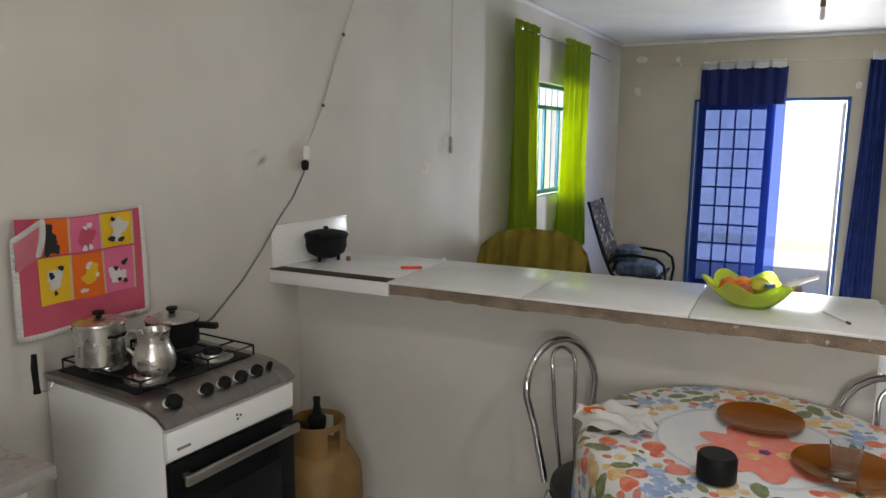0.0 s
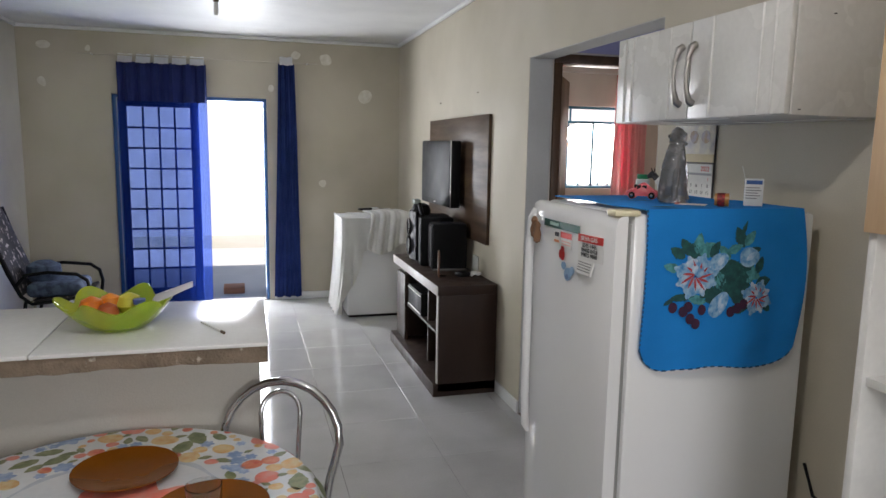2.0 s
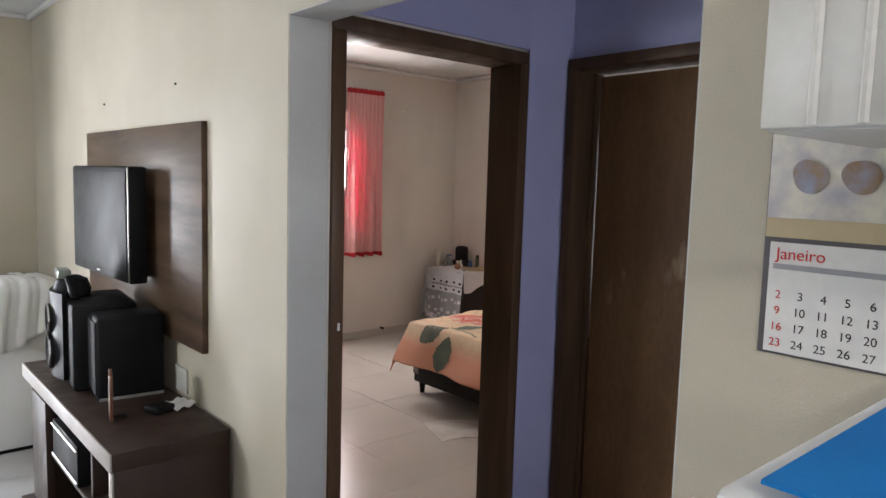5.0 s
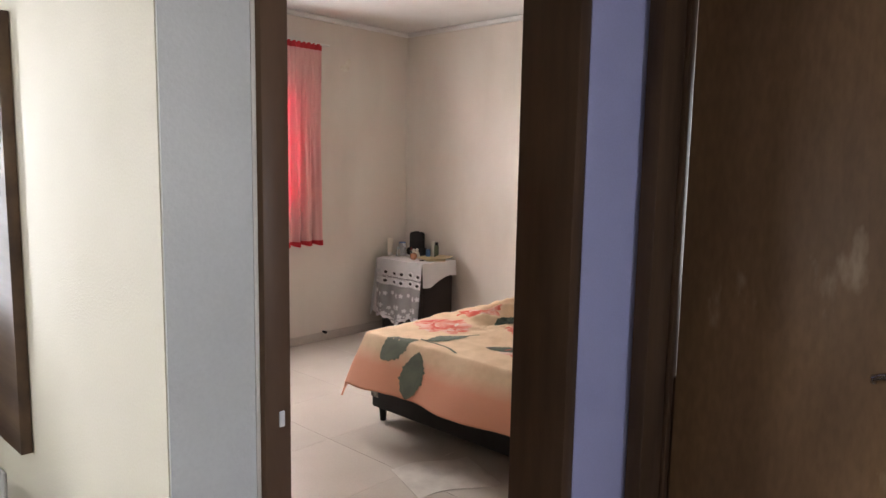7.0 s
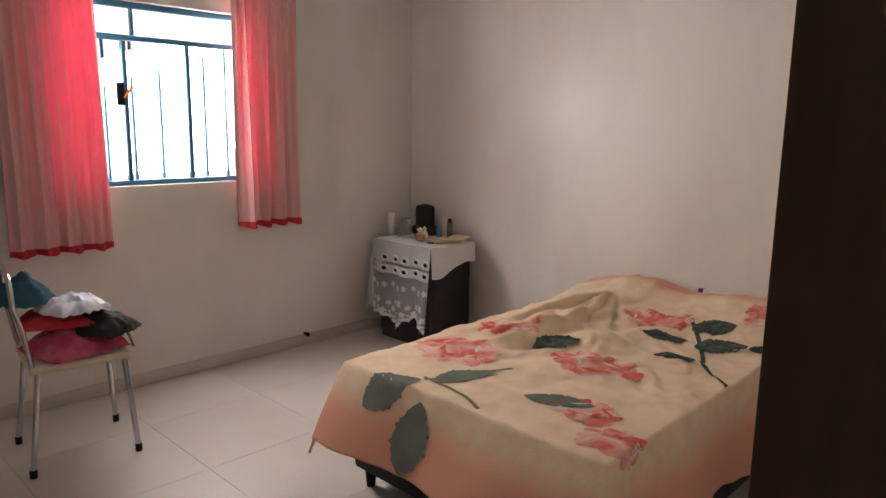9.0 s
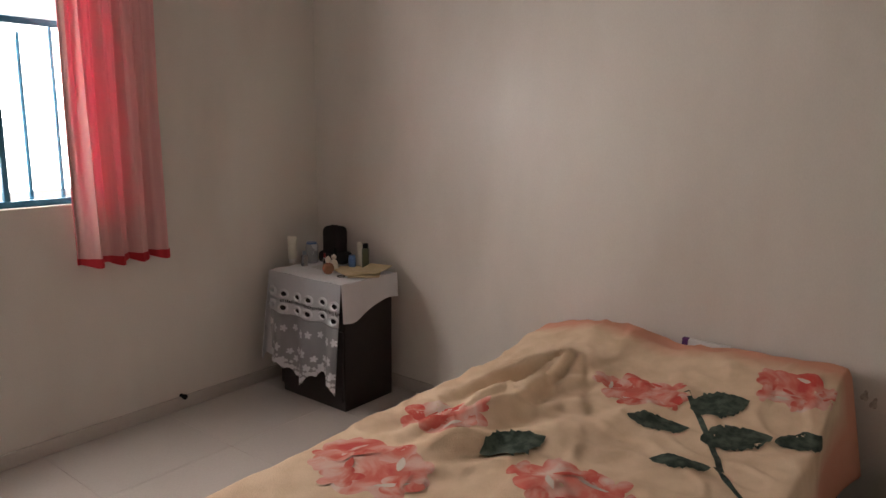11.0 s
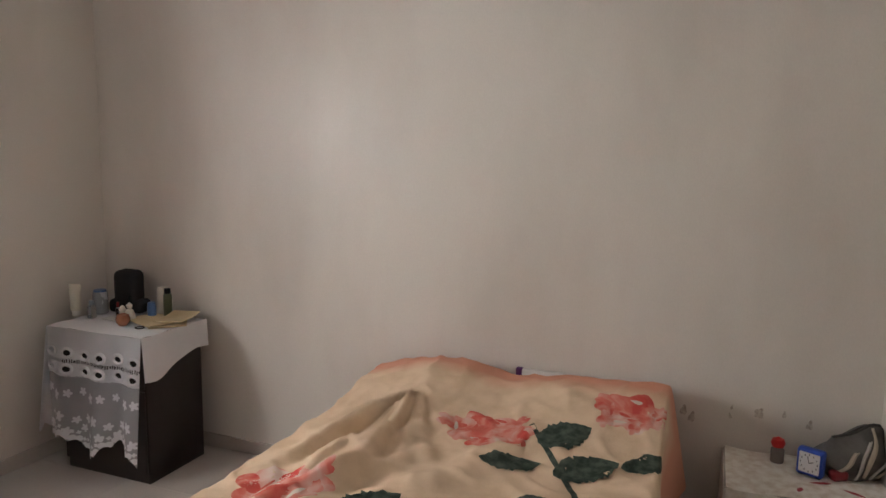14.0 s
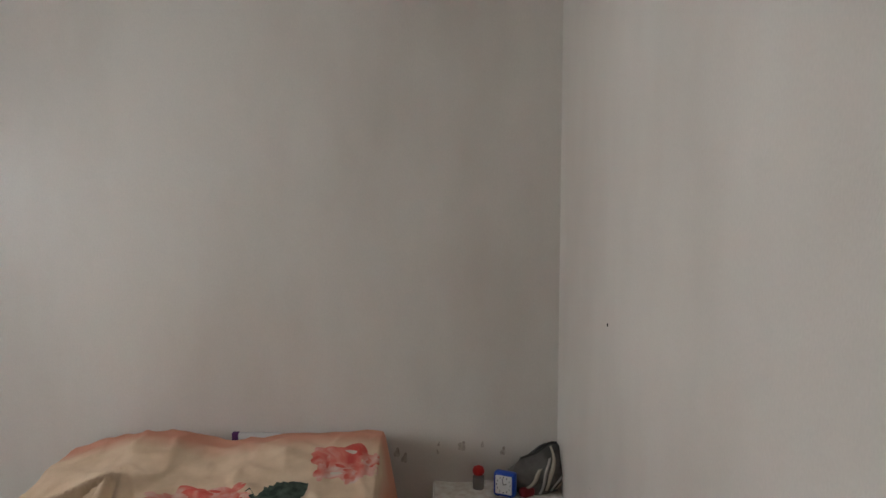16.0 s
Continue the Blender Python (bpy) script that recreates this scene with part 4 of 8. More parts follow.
for a in (0, 120, 240):
    part("leg", lathe(B(), [(0, 0), (0.007, 0), (0.010, 0.03), (0, 0.03)], 10, (0.055 * math.cos(radians(a)), 0.055 * math.sin(radians(a)), 0)), BLACK_MATT, t)
for s in (-1, 1):
    part("handle", tube(B(), [(0, s * 0.096, 0.10), (0, s * 0.128, 0.108), (0, s * 0.130, 0.125), (0, s * 0.102, 0.119)], 0.006, 8), BLACK_MATT, t)
single("bottle_stopper", lathe(B(), [(0, 0), (0.010, 0), (0.011, 0.012), (0.007, 0.020), (0, 0.021)], 12), plain("brown_cork", (0.20, 0.12, 0.07), 0.8), (-0.64, 3.46, ZC), "small brown stopper on the counter", "stopper")
t = thing("kitchen_knife", (-0.32, 3.39, ZC), "kitchen knife with an orange plastic handle lying on the counter", "knife", rz=29)
part("blade", box(B(), -0.10, 0.005, -0.008, 0.008, 0.004, 0.0055), ALU, t)
part("handle", box(B(), 0.0, 0.095, -0.009, 0.009, 0.0, 0.013, 0.004), plain("orange_plastic", (0.72, 0.07, 0.01), 0.4), t, "orange plastic handle")
# a white bottle cap
single("white_bottle_stopper", lathe(B(), [(0, 0), (0.011, 0), (0.010, 0.018), (0, 0.018)], 14), WHITE_MATT, (-0.232, 3.64, ZC), "small white bottle cap on the counter's edge", "stopper")
t = thing("lollipop_stick", (1.34, 3.31, ZC), "white stick with a dark end lying on the counter", "stick", rz=-64)
part("stick", tube(B(), [(-0.075, 0, 0.005), (0.06, 0, 0.005)], 0.004, 8), WHITE_MATT, t)
part("tip", tube(B(), [(0.06, 0, 0.005), (0.078, 0, 0.005)], 0.0045, 8), plain("brown_tip", (0.12, 0.08, 0.05), 0.6), t)

bowl = thing("wavy_bowl", (1.080, 3.385, ZC), "lime green wavy-rimmed bowl holding fruit and a spoon on the counter", "bowl")


def bowl_at(a, b):
    th = 2 * math.pi * a
    r = 0.055 + 0.092 * b ** 0.75
    w = 1 + 0.11 * math.sin(6 * th) * b ** 2
    return (r * w * math.cos(th), r * w * math.sin(th), 0.003 + 0.080 * b ** 1.3 + 0.017 * math.sin(6 * th + 0.6) * b ** 3)


bm = B()
sheet(bm, bowl_at, 60, 8, 0.004)
lathe(bm, [(0, 0.0), (0.056, 0.0), (0.057, 0.004), (0, 0.005)], 30)
bmesh.ops.remove_doubles(bm, verts=bm.verts, dist=0.0004)
part("bowl", bm, GREEN_GLASS, bowl)
for x, y, r, c in ((-0.075, -0.01, 0.036, (0.80, 0.20, 0.01)), (-0.02, -0.055, 0.030, (0.45, 0.10, 0.02)), (0.03, 0.03, 0.036, (0.60, 0.55, 0.05)), (-0.03, 0.05, 0.034, (0.78, 0.26, 0.02))):
    single("fruit", lathe(B(), [(0, 0), (r * 0.6, r * 0.15), (r, r * 0.9), (r * 0.75, r * 1.6), (r * 0.15, r * 1.9), (0, r * 1.86)], 20), plain("fruit_skin_%d" % int(c[1] * 100), c, 0.45, bump=0.0004, grain=200), (1.080 + x * 0.9, 3.385 + y * 0.9, ZC + 0.027), "round fruit in the green bowl", "fruit", group="fruit in the bowl")
# a blue bottle top, lying on the fruit
single("plastic_token", lathe(B(), [(0, 0), (0.017, 0), (0.017, 0.014), (0, 0.014)], 16), plain("blue_white_plastic", (0.10, 0.15, 0.42), 0.4), (1.14, 3.365, ZC + 0.071), "blue plastic bottle top lying in the green bowl", "token")
bm = B()
sheet(bm, lambda a, b: (0.0 + 0.16 * a, (b - 0.5) * (0.020 + 0.045 * math.sin(math.pi * min(1, a * 1.05)) ** 1.5 * (a > 0.35)), 0.02 + 0.055 * a + 0.015 * math.sin(b * 3.14 + 0) * (a > 0.35)), 14, 8, 0.002)
single("plastic_spoon", bm, plain("pale_translucent_plastic", (0.80, 0.78, 0.80), 0.25, transmission=0.3), (1.125, 3.385, ZC + 0.035), "pale pink plastic spoon leaning in the bowl", "spoon", rz=6)

# ---- dining table and chairs ----
TX, TY, TZ = 1.128, 2.822, 0.783
table = thing("dining_table", (TX, TY, 0), "round kitchen table on chrome legs under a printed cloth", "table")
part("tabletop", lathe(B(), [(0, TZ - 0.03), (0.435, TZ - 0.03), (0.44, TZ - 0.02), (0.44, TZ - 0.006), (0.43, TZ - 0.004), (0, TZ - 0.004)], 48), WHITE_MATT, table)
for a in (45, 135, 225, 315):
    c, s = math.cos(radians(a)), math.sin(radians(a))
    part("leg", tube(B(), [(0.26 * c, 0.26 * s, TZ - 0.03), (0.27 * c, 0.27 * s, 0.4), (0.31 * c, 0.31 * s, 0.0)], 0.016, 10), CHROME, table)

cover = thing("tablecloth", (TX, TY, 0), "white oilcloth printed with fruit and flowers lying on the round table", "tablecloth")


def cloth_at(a, r):
    """Angle and distance along the cloth from the centre; past the rim it hangs in folds."""
    R = 0.455
    if r <= R:
        return (r * math.cos(a), r * math.sin(a), TZ)
    d = r - R
    k = R + 0.022 * min(1, d / 0.04) + 0.016 * math.sin(13 * a) * d / 0.2 + 0.02 * math.sin(5 * a + 1) * d / 0.2
    return (k * math.cos(a), k * math.sin(a), TZ - max(0, d - 0.012) * 0.97 - 0.004 * min(1, d / 0.02))


def cloth_xy(u, v):
    return cloth_at(math.atan2(v, u), math.hypot(u, v))


rows = [0.002, 0.10, 0.20, 0.30, 0.38, 0.43, 0.450, 0.46, 0.475, 0.50, 0.55, 0.60, 0.65]
bm = sheet(B(), lambda a, b: cloth_at(2 * math.pi * a, rows[round(b * 12)]), 90, 12, 0.002)
part("cloth", bm, plain("white_oilcloth", (0.76, 0.77, 0.78), 0.35, second=(0.66, 0.69, 0.73), scale=5), cover)
PRN = {n: plain("oilcloth_print_" + n, c, 0.4, second=s, scale=40) for n, c, s in (
    ("coral", (0.78, 0.20, 0.15), (0.72, 0.32, 0.26)), ("red", (0.66, 0.12, 0.07), (0.76, 0.34, 0.20)), ("green", (0.13, 0.16, 0.06), (0.30, 0.31, 0.17)),
    ("yellow", (0.74, 0.58, 0.30), (0.70, 0.38, 0.14)), ("blue", (0.22, 0.32, 0.55), (0.42, 0.52, 0.70)), ("ring", (0.52, 0.56, 0.62), (0.60, 0.64, 0.70)), ("violet", (0.16, 0.04, 0.20), None))}
rr = random.Random(11)
def printed(k, shape, *args, **kw):
    bm = B()
    shape(bm, *args, **kw)
    part("printed_" + ("leaf" if k == "green" else "flower"), bm, PRN[k], cover)


# centre blossom and the pale ring round it
for k in range(9):
    a = 2 * math.pi * k / 9
    printed("coral", decal, cloth_xy, 0.037 + 0.115 * math.cos(a), -0.045 + 0.115 * math.sin(a), 0.066, 3, 0.18, a, 0.75, 3, 0.0018 + 0.0003 * k)
printed("coral", decal, cloth_xy, 0.037, -0.045, 0.085, 6, 0.1, 0, 1, 3, 0.0048)
for k in range(3):
    printed("yellow", decal, cloth_xy, 0.037 + 0.05 * math.cos(k * 2.1), -0.045 + 0.05 * math.sin(k * 2.1), 0.022, 4, 0.2, k, 1, 2, 0.0054, 18)
printed("violet", decal, cloth_xy, 0.039, -0.050, 0.018, 5, 0.25, 0, 1, 2, 0.006, 18)
ring_bm = B()
for i in range(120):
    a0, a1 = 2 * math.pi * i / 120, 2 * math.pi * (i + 1) / 120
    q = [ring_bm.verts.new(Vector(cloth_at(a, r)) + Vector((0, 0, 0.0012))) for a, r in ((a0, 0.245), (a0, 0.258 + 0.006 * math.sin(9 * a0)), (a1, 0.258 + 0.006 * math.sin(9 * a1)), (a1, 0.245))]
    ring_bm.faces.new(q)
part("printed_ring", ring_bm, PRN["ring"], cover)
# border of fruit, leaves and blossoms, down to the hem
placed = []
for _ in range(3600):
    a, r = rr.uniform(0, 2 * math.pi), rr.uniform(0.275, 0.635)
    s = rr.uniform(0.012, 0.042)
    u, v = r * math.cos(a), r * math.sin(a)
    if any(math.hypot(u - p, v - q) < (s + w) * 0.74 for p, q, w in placed):
        continue
    placed.append((u, v, s))
    k = rr.choice(["red", "green", "green", "green", "yellow", "yellow", "blue", "blue", "coral"])
    if k == "green":
        printed(k, leaf_shape, cloth_xy, u, v, s * 2.3, s * 1.2, rr.uniform(0, 6), 0.0016, 10)
    elif k == "blue":
        printed(k, decal, cloth_xy, u, v, s, 6, 0.4, rr.uniform(0, 6), 1, 2, 0.0016, 30)
    else:
        printed(k, decal, cloth_xy, u, v, s * 0.92, 3, 0.07, rr.uniform(0, 6), rr.uniform(0.8, 1), 2, 0.0016, 20)

ZT = TZ + 0.0065
for x, y, r in ((1.146, 2.988, 0.121), (1.354, 2.745, 0.125)):
    single("amber_plate", lathe(B(), [(0, 0.0), (r * 0.55, 0.0), (r * 0.72, 0.005), (r, 0.015), (r * 1.0, 0.018), (r * 0.70, 0.009), (r * 0.5, 0.005), (0, 0.005)], 48), AMBER, (x, y, ZT), "amber glass plate on the printed tablecloth", "plate", group="plates on the table")
single("drinking_glass", lathe(B(), [(0, 0.0), (0.031, 0.0), (0.034, 0.01), (0.037, 0.095), (0.035, 0.096), (0.031, 0.014), (0, 0.012)], 28), GLASS, (1.345, 2.675, ZT + 0.007), "clear drinking glass standing on an amber plate", "glass")
single("black_jar_lid", lathe(B(), [(0, 0), (0.045, 0), (0.048, 0.004), (0.048, 0.058), (0.043, 0.066), (0, 0.066)], 32), BLACK, (1.062, 2.555, ZT), "black round plastic jar on the tablecloth", "jar")
rr = random.Random(5)
bm = B()
sheet(bm, lambda a, b: ((a - 0.5) * 0.21 + 0.012 * math.sin(b * 9), (b - 0.5) * 0.17 + 0.012 * math.sin(a * 7), 0.008 + 0.020 * noise.noise((a * 3.2, b * 3.2, 1)) ** 2 * 4 + 0.010 * math.sin(a * 9 + b * 5) ** 2), 22, 18, 0.003)
napkin = thing("crumpled_napkin", (0.756, 2.775, ZT + 0.003), "crumpled white napkin with a printed corner on the table", "napkin", rz=20)
part("cloth", bm, WHITE_CLOTH, napkin)
bm = B()
decal(bm, lambda u, v: (u, v, 0.028), -0.055, 0.02, 0.036, 3, 0.2, 0.4, 0.8, 2, 0.002, 20)
part("print", bm, T_ORG, napkin)


def make_chair(at, rz, label, seat_mat):
    """A chrome tube chair: a bent hoop back with an inner hoop; it faces its own +y."""
    t = thing("chrome_chair", at, label, "chair", rz=rz, group="chairs round the table")
    def hoop(w, top, lean, r, z0):
        pts = [(-w * 0.66, -0.19 - lean * 0.25, z0), (-w * 0.86, -0.20 - lean * 0.5, 0.64)]
        pts += [(w * 1.02 * math.cos(radians(180 - k * 15)), -0.205 - lean * (0.6 + 0.4 * math.sin(radians(k * 15))), top - w * 1.05 + w * 1.05 * math.sin(radians(k * 15))) for k in range(13)]
        pts += [(w * 0.86, -0.20 - lean * 0.5, 0.64), (w * 0.66, -0.19 - lean * 0.25, z0)]
        return tube(B(), pts, r, 12)
    part("back_hoop", hoop(0.165, 0.912, 0.07, 0.0125, 0.43), CHROME, t, "chrome hoop back")
    part("inner_hoop", hoop(0.055, 0.885, 0.06, 0.007, 0.44), CHROME, t)
    bm = B()
    lathe(bm, [(0, 0.44), (0.19, 0.44), (0.205, 0.455), (0.20, 0.475), (0.17, 0.485), (0, 0.487)], 36)
    part("seat", bm, seat_mat, t, "round padded seat")
    part("seat_ring", lathe(B(), [(0.185, 0.418), (0.205, 0.418), (0.205, 0.440), (0.185, 0.440), (0.185, 0.418)], 36), CHROME, t)
    for sx, sy in ((-1, -1), (1, -1), (-1, 1), (1, 1)):
        leg = part("leg", tube(B(), [(sx * 0.145, sy * 0.145, 0.43), (sx * 0.17, sy * 0.17, 0.25), (sx * 0.19, sy * 0.19, 0.012)], 0.011, 10), CHROME, t)
        part("rubber_foot", lathe(B(), [(0, 0), (0.014, 0), (0.014, 0.025), (0, 0.025)], 12, (sx * 0.19, sy * 0.19, 0)), BLACK, leg)
    return t


SEAT = plain("dark_vinyl_seat", (0.04, 0.035, 0.035), 0.5)


def chair_at(tx, ty, fx, fy, label):
    """Put a chair with its hoop's top at (tx, ty), facing (fx, fy)."""
    d = Vector((fx - tx, fy - ty)).normalized()
    at = (tx + d.x * 0.275, ty + d.y * 0.275, 0)
    return make_chair(at, math.degrees(math.atan2(-d.x, d.y)), label, SEAT)


chair_at(0.472, 3.145, 1.15, 2.76, "chrome hoop-backed chair with its back to the half wall")
chair_at(1.532, 3.232, 1.38, 2.70, "chrome hoop-backed chair at the open end of the counter")
chair_at(0.955, 2.04, 1.10, 2.70, "chrome hoop-backed chair pushed under the printed tablecloth")

# worktop beside the stove
t = thing("sink_worktop", (0, 0, 0), "grey stone worktop along the kitchen wall", "worktop", kind="structure")
part("worktop", box(B(), left_x(1.0) + 0.0, -0.285, -0.4, 1.745, 0.845, 0.88, 0.004), STONE, t)
part("cabinet", box(B(), left_x(1.0) + 0.0, -0.33, -0.4, 1.70, 0.0, 0.845, 0.003), WHITE_MATT, t)

# ---- refrigerator ----
fr = thing("refrigerator", (0, 0, 0), "white single-door refrigerator with magnets, a blue cloth over its top", "refrigerator")
FX, FY0, FY1, FZ = 2.302, 2.785, 3.305, 1.43
part("body", box(B(), FX + 0.075, 2.93, FY0, FY1, 0.05, FZ, 0.012), WHITE, fr)
part("gasket", box(B(), FX + 0.058, FX + 0.076, FY0 + 0.012, FY1 - 0.012, 0.09, FZ - 0.025, 0.003), GREY_RUBBER, fr, "grey door gasket")
bm = B()


def door_prof(v):
    # bulged door front: v from 0 to 1 along y
    return FX + 0.018 * (2 * v - 1) ** 4 + 0.006 * (2 * v - 1) ** 2


nv, verts = 24, []
for z, inset in ((0.09, 0.004), (0.10, 0.0), (FZ - 0.04, 0.0), (FZ - 0.012, 0.006), (FZ - 0.002, 0.022)):
    verts.append([bm.verts.new((door_prof(i / nv) + inset, FY0 + (FY1 - FY0) * i / nv, z)) for i in range(nv + 1)])
backs = [[bm.verts.new((FX + 0.058, FY0 + (FY1 - FY0) * i / nv, z)) for i in range(nv + 1)] for z in (0.09, FZ - 0.002)]
for a, b in zip(verts, verts[1:]):
    for i in range(nv):
        bm.faces.new((a[i], a[i + 1], b[i + 1], b[i]))
for i in range(nv):
    bm.faces.new((verts[0][i], backs[0][i], backs[0][i + 1], verts[0][i + 1]))
    bm.faces.new((verts[-1][i], verts[-1][i + 1], backs[1][i + 1], backs[1][i]))
bm.faces.new([v[0] for v in verts] + [backs[1][0], backs[0][0]])
bm.faces.new([v[nv] for v in verts][::-1] + [backs[0][nv], backs[1][nv]])
bm.faces.new(backs[0] + backs[1][::-1])
fdoor = part("door", bm, WHITE, fr, "glossy white rounded door", 50)
bm = B()
pts = [(FX + 0.016, FY1 - 0.045, 1.40), (FX + 0.002, FY1 - 0.045, 1.375), (FX - 0.003, FY1 - 0.045, 1.30), (FX - 0.003, FY1 - 0.045, 0.80), (FX + 0.002, FY1 - 0.045, 0.70), (FX + 0.016, FY1 - 0.045, 0.68)]
tube(bm, pts, 0.014, 14)
part("handle", bm, WHITE, fdoor, "white moulded door handle")
part("hinge_cover", box(B(), FX + 0.018, FX + 0.092, FY0 - 0.004, FY0 + 0.045, FZ - 0.006, FZ + 0.011, 0.007), CREAM_PLASTIC, fr, "yellowed plastic hinge cover")
for x in (FX + 0.12, 2.88):
    for y in (FY0 + 0.06, FY1 - 0.06):
        part("foot", lathe(B(), [(0, 0), (0.02, 0), (0.02, 0.05), (0, 0.05)], 14, (x, y, 0)), BLACK, fr)


def mag_z(z):
    return 1.385 + (z - 1.382) * 0.72


def on_door(y, z, lift=0.0025):
    y -= 0.075
    return (door_prof((y - FY0) / (FY1 - FY0)) - lift, y, mag_z(z))


def door_sheet(y0, y1, z0, z1, lift=0.0025, thick=0.0015):
    # y0 > y1: the left end lies further from the camera's side
    return sheet(B(), lambda a, b: on_door(y0 + (y1 - y0) * a, z0 + (z1 - z0) * b, lift), 8, 3, thick)


RED_PRINT, BLACK_PRINT = plain("red_print", (0.60, 0.025, 0.02), 0.5), plain("black_print", (0.02, 0.02, 0.02), 0.6)
PAPER = plain("white_paper", (0.76, 0.75, 0.73), 0.7)
part("badge", door_sheet(3.235, 3.005, 1.352, 1.382), plain("dark_green_badge", (0.012, 0.085, 0.06), 0.4), fdoor, "dark green maker's strip")
part("badge_mark", door_sheet(3.19, 3.13, 1.362, 1.374, 0.004, 0.001), plain("pale_green_print", (0.45, 0.62, 0.55), 0.5), fdoor)
face = Euler((radians(90), 0, radians(-90))).to_matrix().to_4x4()
tilt_face = Matrix.Rotation(radians(6.1), 4, 'Z') @ face


def fridge_magnet(name, label, category):
    return thing(name, (0, 0, 0), label, category, group="magnets on the refrigerator")


t = fridge_magnet("magnet_calendar", "gas seller's magnet with a small tear-off calendar on the refrigerator", "magnet")
part("card", door_sheet(3.008, 2.895, 1.262, 1.352, 0.003), PAPER, t)
part("header", door_sheet(3.008, 2.895, 1.328, 1.356, 0.0045), RED_PRINT, t, "red header")
letters("lettering", "SILVA GÁS", 0.0165, PAPER, t, Matrix.Translation(on_door(2.951, 1.342, 0.0068)) @ tilt_face)
for k, s in enumerate(("3545-1446", "98408-0418", "99875-9880")):
    letters("lettering", s, 0.0155, BLACK_PRINT, t, Matrix.Translation(on_door(2.951, 1.317 - 0.018 * k, 0.0055)) @ tilt_face)
part("pad", sheet(B(), lambda a, b: (on_door(2.995, 1.2)[0] - 0.004 - 0.008 * (1 - b), 2.922 - 0.085 * a, mag_z(1.215 + 0.048 * b)), 6, 4, 0.003), PAPER, t, "curled white calendar pad")
for k in range(4):
    part("print", sheet(B(), lambda a, b: (on_door(2.995, 1.2)[0] - 0.0062 - 0.008 * (1 - (0.2 + 0.2 * k)), 2.915 - 0.07 * a, mag_z(1.2245 + 0.0096 * k + 0.004 * b)), 2, 1, 0.0006), GREY_RUBBER, t)
t = fridge_magnet("magnet_card", "small white delivery card with a dark crest on the refrigerator", "magnet")
part("card", door_sheet(3.160, 3.118, 1.292, 1.343, 0.003), PAPER, t)
part("print", door_sheet(3.152, 3.126, 1.322, 1.338, 0.0045, 0.0008), BLACK_PRINT, t)
part("print", door_sheet(3.155, 3.123, 1.298, 1.308, 0.0045, 0.0008), plain("orange_print", (0.72, 0.25, 0.10), 0.5), t)
t = fridge_magnet("magnet_flyer", "white and red shop flyer on the refrigerator", "magnet")
part("card", door_sheet(3.114, 3.045, 1.283, 1.345, 0.003), PAPER, t)
part("header", door_sheet(3.114, 3.045, 1.322, 1.345, 0.0045, 0.0008), RED_PRINT, t)
for k in range(2):
    part("print", door_sheet(3.106, 3.052, 1.296 + 0.011 * k, 1.300 + 0.011 * k, 0.0045, 0.0008), plain("salmon_print", (0.75, 0.35, 0.30), 0.5), t)
t = fridge_magnet("magnet_red", "red glossy bird-shaped magnet on the refrigerator", "magnet")
bm = B()
decal(bm, lambda u, v: on_door(u, v, 0.006), 3.098, 1.258, 0.020, 3, 0.1, 0, 1.2, 3, 0.0)
decal(bm, lambda u, v: on_door(u, v, 0.006), 3.096, 1.281, 0.011, 3, 0.05, 0, 1.0, 2, 0.0)
bmesh.ops.solidify(bm, geom=bm.faces[:], thickness=0.004)
part("body", bm, plain("red_gloss", (0.62, 0.02, 0.02), 0.2), t)
t = fridge_magnet("magnet_blue", "pale blue round-eared animal magnet on the refrigerator", "magnet")
bm = B()
for u, v, r, q in ((3.058, 1.188, 0.022, 1.25), (3.084, 1.216, 0.016, 1.0), (3.034, 1.206, 0.014, 1.3)):
    decal(bm, lambda p, w: on_door(p, w, 0.006), u, v, r, 3, 0.06, 0.3, q, 3, 0.0)
part("body", bm, plain("pale_blue_foam", (0.20, 0.34, 0.52), 0.6), t)
bm = B()
decal(bm, lambda p, w: on_door(p, w, 0.008), 3.058, 1.178, 0.010, 3, 0.06, 0, 1.0, 2, 0.0)
part("muzzle", bm, plain("blue_foam", (0.09, 0.18, 0.36), 0.6), t)
for dy, dz in ((0.026, 0.0), (0.0, -0.018)):
    t = thing("handle_charm", on_door(3.250 + dy, 1.29 + dz, 0.020), "small brown wooden charm hung by the refrigerator handle", "charm", group="charms on the refrigerator")
    part("body", lathe(B(), [(0, 0.0), (0.010, 0.006), (0.013, 0.028), (0.008, 0.046), (0.011, 0.055), (0.006, 0.066), (0, 0.068)], 12), plain("carved_brown_wood", (0.20, 0.10, 0.05), 0.6), t)

# the blue cloth over the top and one side
bc = thing("refrigerator_cover", (0, 0, 0), "bright blue cloth painted with flowers and berries draped over the refrigerator", "cloth")
CT = FZ + 0.012


def hem(x):
    s = (x - 2.40) / 0.46
    return 1.005 + 0.055 * max(0, s - 0.35) + 0.11 * (1 - math.sqrt(1 - min(1, max(0, 0.20 - s) / 0.20) ** 2)) + 0.05 * (1 - math.sqrt(1 - min(0.95, max(0, s - 0.80) / 0.25) ** 2)) + 0.02 * math.sin(s * 5)


